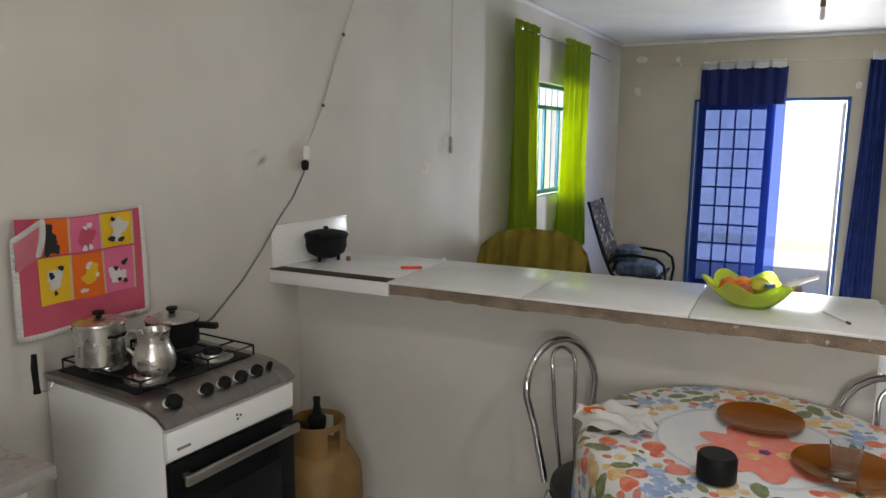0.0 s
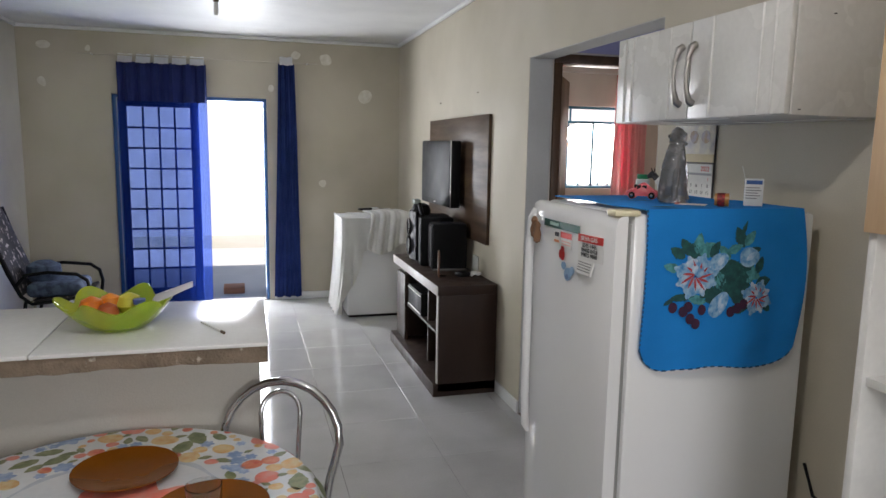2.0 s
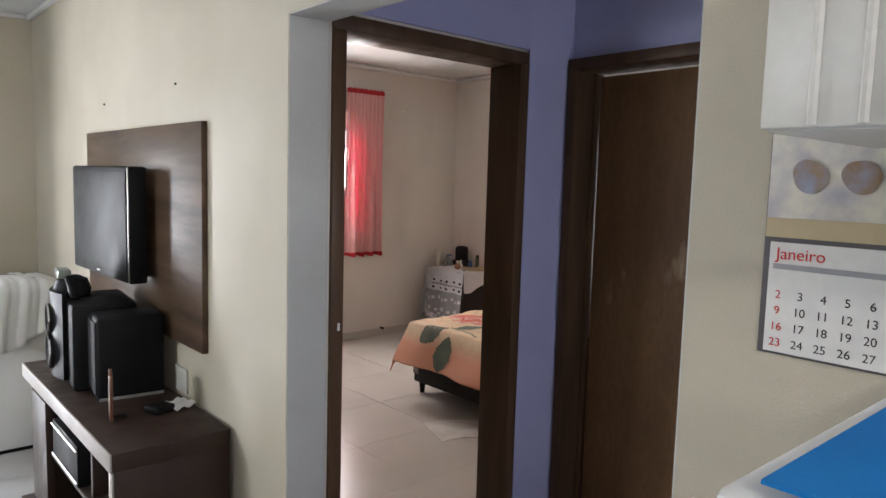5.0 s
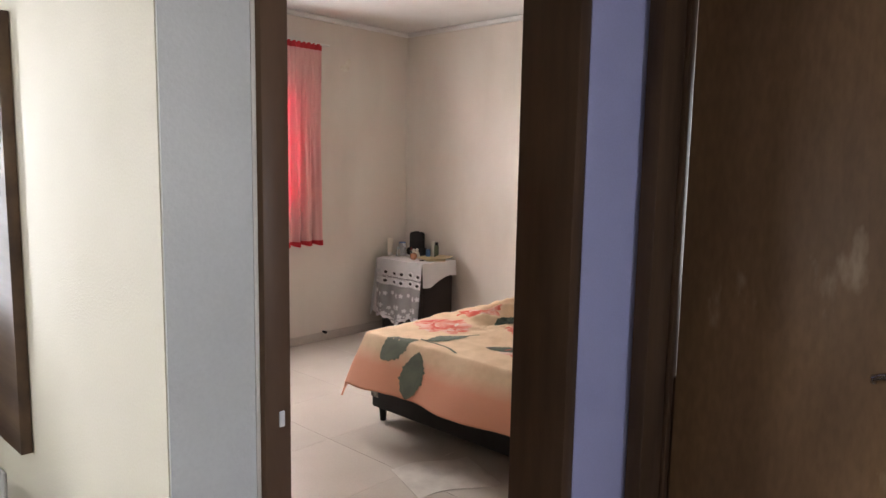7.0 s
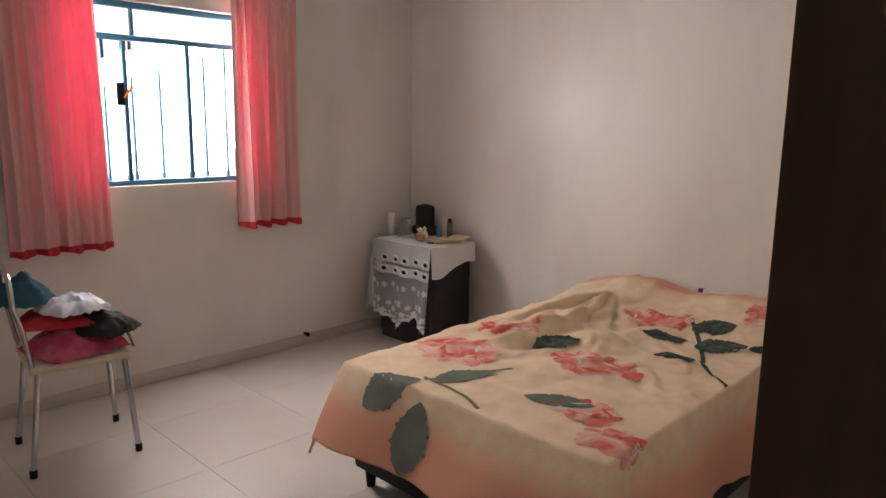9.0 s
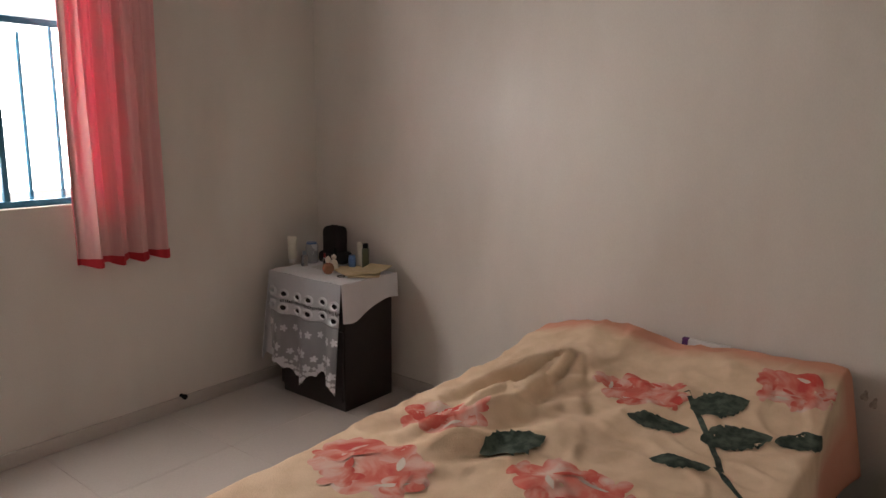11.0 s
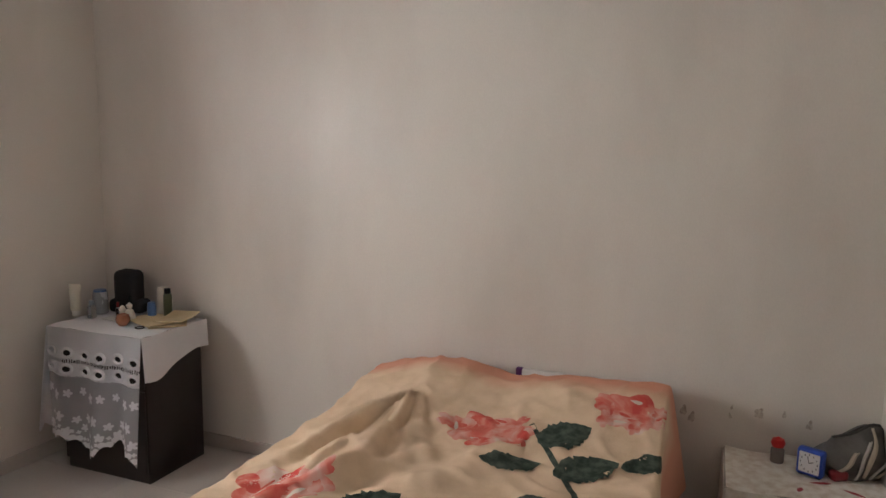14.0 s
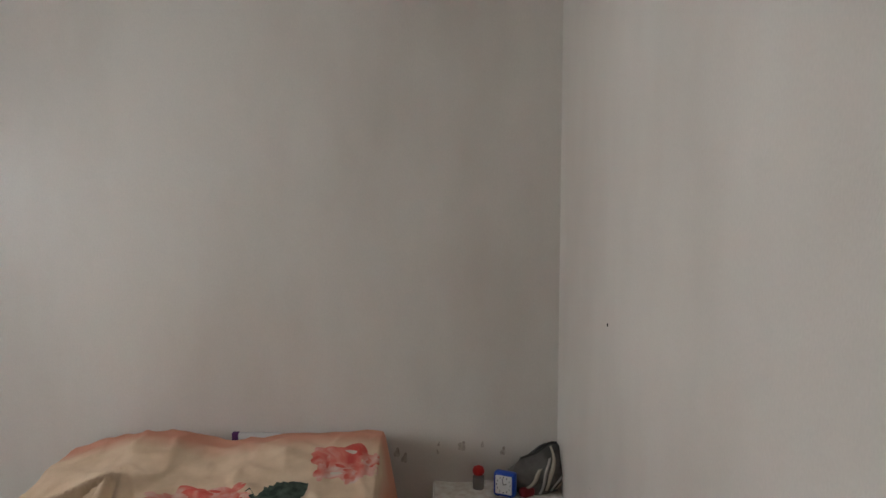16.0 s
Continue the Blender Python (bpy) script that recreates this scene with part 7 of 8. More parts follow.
def smear(name, surf, spots, material, label, category):
    for k, (u, v, r) in enumerate(spots):
        bm = B()
        decal(bm, surf, u, v, r, 2 + k % 3, 0.14, k * 1.3, 0.7 + 0.1 * (k % 4), 3, 0.0015, 26, 2.0)
        tagged(obj(name, bm, material), label, category, kind="structure")


smear("wall_filler", lambda u, v: (u, FAR_Y - 0.0005, v), [(-0.306, 2.455, 0.06), (0.062, 2.44, 0.03), (2.24, 2.44, 0.065), (2.64, 2.09, 0.075), (-0.335, 2.126, 0.05), (1.944, 2.47, 0.05), (1.7, 2.14, 0.035), (2.2, 1.20, 0.04)], FILL, "white filler patch on the cream wall", "filler patch")
smear("wall_filler", lambda u, v: (left_x(u) + 0.0008, u, v), [(4.45, 1.45, 0.06), (5.05, 1.42, 0.05), (4.66, 1.60, 0.07)], FILL, "pale filler patch on the off-white wall", "filler patch")
smear("wall_stain", lambda u, v: (left_x(u) + 0.0008, u, v), [(3.08, 1.54, 0.055), (3.12, 1.50, 0.05)], plain("grey_wall_smudge", (0.62, 0.595, 0.54), 0.8), "grey smudge on the off-white wall", "stain")
for y, z in ((6.864, 1.947), (5.902, 1.968)):
    bm = B()
    lathe(bm, [(0, -0.004), (0.004, -0.004), (0.004, 0.004), (0, 0.004)], 8)
    single("nail", bm, BLACK_MATT, (2.996, y, z), "dark nail in the cream wall", "nail", group="nails over the TV panel")

# outside
bm = B()
box(bm, -400, 400, -400, 400, -0.40, -0.14)
single("ground", bm, plain("pale_dry_ground", (0.46, 0.42, 0.36), 0.9, second=(0.38, 0.36, 0.28), scale=0.4, grain=8), (0, 0, 0), "pale sunlit ground round the house", "ground", kind="structure")
bm = B()
box(bm, -1.2, 8.0, 8.66, 12.5, -0.14, -0.03)
single("pavement_porch", bm, plain("pale_concrete", (0.62, 0.60, 0.56), 0.8, second=(0.54, 0.52, 0.48), scale=1.5), (0, 0, 0), "pale concrete porch outside the front door", "pavement", kind="structure")
# added tall white wall: covers the sky so door and windows read white
bm = B()
box(bm, -14, 14, 15.0, 15.15, -0.14, 3.4)
single("wall_boundary", bm, plain("white_backdrop_wall", (0.78, 0.76, 0.72), 0.8, second=(0.70, 0.68, 0.64), scale=0.8), (0, 0, 0), "added white backdrop wall beyond the openings", "wall", kind="structure")
single("brick_step", box(B(), 1.18, 1.40, 9.0, 9.25, 0, 0.07, 0.006), plain("terracotta", (0.46, 0.20, 0.10), 0.8), (0, 0, -0.03), "terracotta block on the porch", "block")
LEAFM = [plain("tree_leaf_%d" % k, c, 0.6) for k, c in enumerate(((0.06, 0.11, 0.03), (0.09, 0.14, 0.04)))]
BARK = plain("grey_bark", (0.16, 0.13, 0.10), 0.9, bump=0.01, grain=20)


def make_tree(at, h, seed, label):
    t = thing("tree", at, label, "tree")
    rr = random.Random(seed)
    bm = B()
    tube(bm, [(0, 0, 0), (0.05, 0, h * 0.25), (-0.04, 0.05, h * 0.5), (0.05, 0, h * 0.75)], [0.14, 0.11, 0.08, 0.04], 10)
    tips = []
    for k in range(9):
        a, z = rr.uniform(0, 6.28), h * rr.uniform(0.35, 0.75)
        L = h * rr.uniform(0.18, 0.32)
        e = Vector((L * math.cos(a), L * math.sin(a), z + L * rr.uniform(0.3, 0.8)))
        tube(bm, [(0, 0, z), tuple(Vector((0, 0, z)).lerp(e, 0.5) + Vector((0, 0, 0.06))), tuple(e)], [0.045, 0.03, 0.012], 7)
        tips.append(e)
    part("trunk", bm, BARK, t)
    for m in range(2):
        bm = B()
        for k in range(900):
            c = rr.choice(tips) + Vector((rr.gauss(0, h * 0.09), rr.gauss(0, h * 0.09), rr.gauss(0, h * 0.07)))
            d = Vector((rr.uniform(-1, 1), rr.uniform(-1, 1), rr.uniform(-0.6, 0.4))).normalized()
            s = d.cross(Vector((0, 0, 1))).normalized() * 0.04
            l = d * rr.uniform(0.10, 0.17)
            q = [bm.verts.new(c), bm.verts.new(c + l * 0.5 + s), bm.verts.new(c + l), bm.verts.new(c + l * 0.5 - s)]
            bm.faces.new(q)
        part("crown", bm, LEAFM[m], t)
    return t


make_tree((-3.6, 7.2, -0.14), 3.8, 1, "leafy green tree outside the side window")
make_tree((-5.2, 9.6, -0.14), 4.6, 2, "taller green tree beyond the side window")

# ---- bedroom ----
bw = thing("window_bedroom", (0, 0, 0), "teal steel bedroom window with a barred lower part", "window", kind="structure")
X0, X1, Z0, Z1, YW = 4.72, 5.92, 1.13, 2.10, BED_N + 0.05
for a in ((X0, X0 + 0.03, Z0, Z1), (X1 - 0.03, X1, Z0, Z1), (X0 + 0.03, X1 - 0.03, Z0, Z0 + 0.028), (X0 + 0.03, X1 - 0.03, Z1 - 0.03, Z1), (X0 + 0.03, X1 - 0.03, 1.90, 1.93)):
    part("frame", box(B(), a[0], a[1], YW, YW + 0.04, a[2], a[3], 0.003), TEAL_STEEL, bw)
for x in (5.02, 5.165, 5.32, 5.585, 5.72, 4.88):
    part("bar", tube(B(), [(x, YW + 0.055, Z0 + 0.02), (x, YW + 0.055, 1.92)], 0.009, 8), TEAL_STEEL, bw)
for x in (5.115, 5.47):
    part("mullion", box(B(), x - 0.012, x + 0.012, YW + 0.005, YW + 0.035, Z0 + 0.028, 1.90, 0.002), TEAL_STEEL, bw)
part("mullion", box(B(), 5.16, 5.175, YW + 0.005, YW + 0.035, 1.93, Z1 - 0.03, 0.002), TEAL_STEEL, bw)
for x0, x1 in ((X0 + 0.03, 5.101), (5.129, 5.456), (5.484, X1 - 0.03)):
    p = part("pane", box(B(), x0, x1, YW + 0.018, YW + 0.021, Z0 + 0.028, 1.90), GLASS, bw)
    p.visible_shadow = False
part("latch", box(B(), 5.06, 5.10, YW - 0.012, YW + 0.005, 1.56, 1.68, 0.004), BLACK, bw, "dark window latch")
part("latch_handle", tube(B(), [(5.10, YW - 0.012, 1.60), (5.125, YW - 0.02, 1.64), (5.14, YW - 0.02, 1.67)], 0.008, 8), plain("orange_latch_plastic", (0.75, 0.22, 0.02), 0.4), bw, "orange latch lever")

curtain("coral_curtain", (5.905, BED_N - 0.075, 0), 0, 0.43, 0.855, 2.47, 4, 0.032, CORAL_CLOTH, "short coral pink curtain with a red hem at the bedroom window", 1.0, 4, hem=RED_TRIM)
curtain("coral_curtain", (4.70, BED_N - 0.075, 0), 0, 0.46, 0.82, 2.47, 4, 0.035, CORAL_CLOTH, "short coral pink curtain hanging above the chair", 1.05, 9, hem=RED_TRIM)
rod("curtain_rod", (4.40, BED_N - 0.075, 2.478), (6.20, BED_N - 0.075, 2.478), 0.008, WHITE_MATT, "thin white rod over the bedroom window")

# ---- bed ----
bed = thing("bed", (0, 0, 0), "double bed with a black upholstered base, head to the wall", "bed")
BX0, BX1, BY0, BY1 = 5.24, 7.13, 5.93, 7.13
part("base", box(B(), BX0, BX1, BY0, BY1, 0.085, 0.29, 0.015), BLACK_CLOTH, bed)
part("mattress", box(B(), BX0 + 0.01, BX1, BY0 + 0.01, BY1 - 0.01, 0.29, 0.52, 0.04, 3), WHITE_CLOTH, bed)
for x in (BX0 + 0.05, (BX0 + BX1) / 2, BX1 - 0.1):
    for y in (BY0 + 0.06, BY1 - 0.05):
        part("leg", lathe(B(), [(0, 0), (0.018, 0), (0.026, 0.085), (0, 0.085)], 14, (x, y, 0)), BLACK, bed)
part("torn_corner", box(B(), BX0 - 0.003, BX0 + 0.05, BY1 - 0.06, BY1 + 0.003, 0.15, 0.235, 0.003), plain("pale_bare_board", (0.42, 0.38, 0.34), 0.9, second=(0.12, 0.10, 0.09), scale=30), bed, "torn cover showing pale board")
single("pillow", box(B(), -0.13, 0.13, -0.20, 0.20, 0.0, 0.085, 0.04, 4), WHITE_CLOTH, (6.92, 6.78, 0.52), "white pillow under the blanket", "pillow")
pk = thing("paper_pack", (7.125, 6.53, 0.505), "white and purple packet wedged between bed and wall", "packet", rz=-90)
part("pack", box(B(), -0.02, 0.17, -0.012, 0.012, 0.0, 0.135, 0.004), PAPER, pk)
part("stripe", box(B(), -0.024, 0.004, -0.013, 0.013, 0.0, 0.137, 0.004), plain("purple_print", (0.10, 0.02, 0.14), 0.5), pk)

blanket = thing("fleece_blanket", (0, 0, 0), "golden beige fleece blanket printed with coral roses, spread over the bed", "blanket")


def ease(t):
    t = min(1, max(0, t))
    return t * t * (3 - 2 * t)


def blanket_top(x, y):
    """Height of the blanket over the bed."""
    z = 0.548
    head = math.exp(-((x - 6.93) / 0.28) ** 2)
    z += head * (0.105 * math.exp(-((y - 6.80) / 0.32) ** 2) + 0.10 * ease((6.62 - y) / 0.4) + 0.025)
    z -= 0.05 * ease((x - 7.06) / 0.1) * math.exp(-((y - 6.80) / 0.3) ** 2)
    # folds that fan out from the pillow
    dx, dy = 6.76 - x, y - 6.82
    a = math.atan2(dy, dx)
    r = math.hypot(dx, dy)
    fan = math.exp(-((a - 0.16) / 0.48) ** 2) * ease(r / 0.18) * ease((1.35 - r) / 0.8) * (0.25 + 0.75 * ease((7.10 - y) / 0.2))
    warp = noise.noise((x * 2, y * 2, 0))
    z += fan * (0.046 * (0.5 + 0.5 * math.cos(a * 18 + 1.8 * warp)) ** 1.5 + 0.030 * (0.5 + 0.5 * math.cos(a * 34 + 2.6 * warp + 2)) ** 1.5)
    # long pleats pulled towards the window side
    pl = (y - 6.42) * 0.86 + (x - 6.2) * 0.50 + 0.05 * warp
    z += 0.026 * (0.5 + 0.5 * math.cos(pl * 46)) ** 1.6 * ease((y - 6.50) / 0.3) * ease((7.10 - y) / 0.22) * ease((x - 5.55) / 0.35) * ease((6.80 - x) / 0.3)
    crease = max(0, 1 - 5 * abs(noise.noise((x * 3.1, y * 3.1, 7.0)))) + max(0, 1 - 5 * abs(noise.noise((x * 7.3 + y, y * 7.3 - x, 1.0))))
    z += 0.008 * crease * ease((x - 5.5) / 0.4)
    z += 0.010 * noise.noise((x * 4.2, y * 4.2, 2.0)) + 0.005 * noise.noise((x * 11, y * 11, 5.0))
    z += 0.018 * math.exp(-((y - 6.42 - 0.35 * (6.5 - x)) / 0.07) ** 2) * ease((6.75 - x) / 0.2) * ease((x - 5.9) / 0.25)
    return z


def blanket_at(u, v):
    """u: x along the cloth, running past the foot below 5.20; v: y across, hanging past either side."""
    x0, y0, y1 = 5.20, 5.94, 7.12
    ox, oy, oz = max(0, x0 - u), max(0, v - y1), max(0, y0 - v)
    x, y = max(u, x0), min(max(v, y0), y1)
    z = blanket_top(x, y)
    drop = math.sqrt(ox * ox + oy * oy + oz * oz + 0.045 ** 2) - 0.045
    wave = 0.5 + 0.5 * math.sin(v * 9 + 1.3)
    x -= ox * (0.40 + 0.16 * wave * min(1, ox / 0.2))
    y += oy * (0.20 + 0.10 * math.sin(u * 8)) - oz * (0.10 + 0.08 * math.sin(u * 9 + 1))
    return (x, y, max(0.13, z - drop * 0.98))


U0, U1, V0, V1 = 4.885, 7.12, 5.51, 7.40
NU, NV = 240, 200
cl = part("cloth", sheet(B(), lambda a, b: blanket_at(U0 + (U1 - U0) * a, V0 + (V1 - V0) * b), NU, NV, 0.010), FLEECE, blanket, angle=180)
weave = cl.data.uv_layers.new(name="weave")
for lp in cl.data.loops:
    i, j = divmod(lp.vertex_index // 2, NV + 1)
    weave.data[lp.index].uv = (i / NU, j / NV)


def bprint(name, shape, material, *args):
    bm = B()
    shape(bm, blanket_at, *args)
    part(name, bm, material, blanket, angle=180)


LIFT = 0.0066
rr = random.Random(21)
for cx, cy, R in ((5.99, 6.92, 0.150), (5.63, 6.90, 0.185), (6.60, 6.50, 0.150), (6.80, 6.04, 0.120), (5.88, 6.40, 0.165), (5.50, 6.20, 0.13), (5.36, 5.98, 0.12)):
    bprint("printed_rose", decal, ROSE_PAINT, cx - 0.03, cy, R * 1.12, 7, 0.28, 1.57 + rr.uniform(-0.2, 0.2), 0.68, 9, LIFT, 72)
    for k in range(8):
        a = 2 * math.pi * k / 8 + rr.uniform(-0.3, 0.3)
        q = R * rr.uniform(0.55, 0.85)
        bprint("printed_petal", decal, [ROSE_EDGE, ROSE_PAINT][k % 2], cx - 0.03 + 0.72 * q * math.cos(a), cy + 1.25 * q * math.sin(a), R * rr.uniform(0.26, 0.40), rr.choice((3, 4, 5)), 0.40, rr.uniform(0, 6), rr.uniform(0.55, 0.8), 3, LIFT + 0.0003 * (k + 1), 30)
    for k in range(7):
        a = rr.uniform(0, 6.28)
        q = R * rr.uniform(0.25, 0.70)
        bprint("printed_petal", leaf_shape, [ROSE_EDGE, ROSE_EDGE, ROSE_WHITE][k % 3], cx - 0.03 + 0.72 * q * math.cos(a), cy + 1.2 * q * math.sin(a), R * rr.uniform(0.35, 0.60), R * rr.uniform(0.08, 0.15), a + 1.57 + rr.uniform(-0.5, 0.5), LIFT + 0.003 + 0.0003 * k)
# leaves: centre, length, width, turn
for cx, cy, L, w, r, mt in ((5.955, 6.645, 0.215, 0.135, -0.65, LEAF_PRINT), (6.385, 6.37, 0.20, 0.10, -1.15, LEAF_PRINT), (6.60, 6.24, 0.20, 0.14, -0.9, LEAF_PRINT), (6.44, 6.14, 0.22, 0.14, -0.95, LEAF_PRINT),
                         (6.18, 6.225, 0.17, 0.085, -1.2, LEAF_PRINT), (6.54, 5.955, 0.21, 0.085, -1.0, LEAF_PRINT), (5.16, 6.84, 0.27, 0.17, -0.65, LEAF_PALE), (5.42, 6.68, 0.26, 0.12, -0.45, LEAF_PALE), (5.47, 6.29, 0.25, 0.11, -1.15, LEAF_PALE),
                         (5.015, 6.66, 0.26, 0.17, 0.0, LEAF_PALE)):
    bprint("printed_leaf", leaf_shape, mt, cx, cy, L, w, r, LIFT + (0.0062 if cx == 5.955 else 0.0022), 22)


def stem(points, w, material):
    bm = B()
    prev = None
    for i, (x, y) in enumerate(points):
        x2, y2 = points[min(i + 1, len(points) - 1)]
        x1, y1 = points[max(i - 1, 0)]
        d = Vector((x2 - x1, y2 - y1)).normalized() * w / 2
        row = [bm.verts.new(Vector(blanket_at(x - d.y * s, y + d.x * s)) + Vector((0, 0, LIFT + 0.001))) for s in (-1, 1)]
        if prev:
            bm.faces.new((prev[0], row[0], row[1], prev[1]))
        prev = row
    part("printed_stem", bm, material, blanket, angle=180)


def bend(p, q, c, n=14):
    return [tuple(Vector(p).lerp(Vector(c), k / n).lerp(Vector(c).lerp(Vector(q), k / n), k / n)) for k in range(n + 1)]


stem(bend((6.62, 6.36), (6.22, 6.12), (6.44, 6.22)), 0.018, LEAF_PRINT)
stem(bend((6.24, 6.14), (5.98, 5.90), (6.12, 6.06)), 0.016, LEAF_PRINT)
stem(bend((5.30, 6.78), (5.22, 6.44), (5.30, 6.60)), 0.016, LEAF_PALE)
stem(bend((5.60, 6.60), (5.28, 6.76), (5.44, 6.70)), 0.016, LEAF_PALE)

# ---- dark bedside cupboard with its lace cloth ----
BLACK_BROWN = plain("black_brown_board", (0.022, 0.014, 0.013), 0.4, second=(0.014, 0.009, 0.009), scale=3)
NX0, NX1, NY0, NY1, NZ = 6.69, 7.06, 8.145, 8.645, 0.675
nc = thing("bedside_cupboard", (0, 0, 0), "dark espresso bedside cupboard in the room's corner", "cupboard")
part("body", box(B(), NX0 + 0.01, NX1, NY0, NY1, 0.0, NZ, 0.003), BLACK_BROWN, nc)
part("door", box(B(), NX0 - 0.008, NX0 + 0.008, NY0 + 0.004, NY1 - 0.004, 0.055, 0.44, 0.003), BLACK_BROWN, nc)
part("drawer", box(B(), NX0 - 0.008, NX0 + 0.008, NY0 + 0.004, NY1 - 0.004, 0.45, NZ - 0.005, 0.003), BLACK_BROWN, nc)
part("top", box(B(), NX0 - 0.02, NX1, NY0 - 0.01, NY1 + 0.01, NZ, NZ + 0.02, 0.003), BLACK_BROWN, nc)
part("knob", lathe(B(), [(0, 0), (0.010, 0), (0.012, 0.012), (0, 0.016)], 12, (0, 0, 0)), CHROME, nc).matrix_basis = Matrix.Translation((NX0 - 0.008, 8.23, 0.12)) @ Euler((0, radians(-90), 0)).to_matrix().to_4x4()

lc = thing("lace_cloth", (0, 0, 0), "white lace cloth draped over the dark cupboard", "cloth")
NT = NZ + 0.023


def lace_front(a, b):
    """The hanging front: a along y from near to far, b from the top down."""
    y = NY0 - 0.02 + 0.57 * a
    low = 0.10 + 0.09 * abs(math.sin(a * 5.2 + 0.4)) ** 1.5 + 0.022 * abs(math.sin(a * 30))
    z = NT - (NT - low) * b
    return (NX0 - 0.030 - 0.034 * math.sin(a * 17 + 0.6) * b - 0.034 * b, y, z)


NET = sheer("white_lace_net", (0.84, 0.84, 0.87), 0.48, (0.95, 0.95, 0.96))
HOLES = [(0.06 + 0.175 * k, zr + 0.004 * math.sin(k * 1.7)) for k in range(6) for zr in (0.585, 0.510)]


def on_lace(u, v):
    """u along the hem in metres, v the height, on the hanging front."""
    a = min(1, max(0, u / 0.57))
    low = lace_front(a, 1)[2]
    return lace_front(a, min(1, max(0, (NT - v) / (NT - low))))


def lace_piece(bm, keep, nu=114, nv=96):
    grid = [[bm.verts.new(lace_front(i / nu, j / nv)) for j in range(nv + 1)] for i in range(nu + 1)]
    for i in range(nu):
        for j in range(nv):
            a = (i + 0.5) / nu
            if keep(a, lace_front(a, (j + 0.5) / nv)[2]):
                bm.faces.new((grid[i][j], grid[i + 1][j], grid[i + 1][j + 1], grid[i][j + 1]))
    for v in [v for v in bm.verts if not v.link_faces]:
        bm.verts.remove(v)
    bmesh.ops.solidify(bm, geom=bm.faces[:], thickness=0.0015)
    return bm


def eyelet_hole(a, z):
    return any(((a - p) * 0.57 / 0.021) ** 2 + ((z - q) / 0.0135) ** 2 < 1 for p, q in HOLES)


def ladder_hole(a, z):
    k = round(a / 0.021)
    return ((a - 0.021 * k) * 0.57 / 0.0032) ** 2 + ((z - 0.5475) / 0.0085) ** 2 < 1


part("front_drop", lace_piece(B(), lambda a, z: z >= 0.478 and not eyelet_hole(a, z) and not ladder_hole(a, z)), LACE, lc, "cotton drop with two rows of eyelets", 180)
part("net", lace_piece(B(), lambda a, z: z < 0.478), NET, lc, "sheer net below the eyelet band", 180)
for p, q in HOLES:
    ring = [tuple(Vector(on_lace(p * 0.57 + 0.029 * math.cos(k * 0.3927), q + 0.0205 * math.sin(k * 0.3927))) + Vector((-0.003, 0, 0))) for k in range(16)]
    part("eyelet", tube(B(), ring, 0.0075, 6, True), LACE, lc, "raised stitched eyelet")
for k in range(17):
    u = 0.02 + 0.0335 * k
    for row, v in enumerate((0.40, 0.285, 0.225)):
        if (k + row) % 2 == 0:
            bm = B()
            decal(bm, on_lace, u, v + 0.012 * math.sin(k * 2.1), 0.024 + 0.004 * math.sin(k), 5, 0.5, k * 1.1, 0.95, 2, -0.003, 30)
            part("embroidered_flower", bm, LACE, lc)
for k in range(26):
    u = 0.011 + 0.0219 * k
    low = lace_front(u / 0.57, 1)[2]
    bm = B()
    decal(bm, lambda p, q: on_lace(p, q), u, low + 0.012, 0.0155, 3, 0.08, 0, 0.95, 2, -0.003, 18)
    decal(bm, lambda p, q: on_lace(p, q), u, low + 0.042, 0.010, 4, 0.4, k, 1, 2, -0.003, 16)
    part("scallop", bm, LACE, lc)
part("top", sheet(B(), lambda a, b: (NX0 - 0.03 + 0.40 * a, NY0 - 0.02 + 0.57 * b, NT + 0.002 * math.sin(a * 19 + b * 11)), 18, 20, 0.002), LACE, lc)
part("side_drop", sheet(B(), lambda a, b: (NX0 - 0.03 + 0.42 * a, NY0 - 0.022 - 0.012 * b - 0.008 * math.sin(a * 12) * b, NT - (0.20 - 0.08 * a + 0.02 * math.sin(a * 7)) * b), 24, 10, 0.002), LACE, lc)
part("far_drop", sheet(B(), lambda a, b: (NX0 - 0.035 + 0.30 * a - 0.03 * b, NY1 + 0.045 + (0.05 + 0.025 * math.sin(a * 14)) * b, NT - (0.50 - 0.1 * a + 0.03 * abs(math.sin(a * 20))) * b), 40, 16, 0.002), LACE, lc)

# things on the cupboard
ZN = NT + 0.004
CREAMT, GREYB, BLUEB = plain("cream_plastic", (0.72, 0.68, 0.58), 0.35), plain("pale_grey_blue_plastic", (0.40, 0.47, 0.54), 0.3), plain("blue_plastic", (0.10, 0.20, 0.42), 0.35)


def bottle(at, r, h, body, cap, label, category="bottle", ch=0.25, cr=0.6):
    t = thing("toiletry_bottle", at, label, category, group="toiletries on the cupboard")
    part("body", lathe(B(), [(0, 0), (r * 0.92, 0), (r, r * 0.15), (r, h * (1 - ch) - r * 0.4), (r * cr, h * (1 - ch)), (0, h * (1 - ch))], 20), body, t)
    part("cap", lathe(B(), [(0, h * (1 - ch)), (r * cr * 0.95, h * (1 - ch)), (r * cr * 0.9, h), (0, h)], 18), cap, t)
    return t


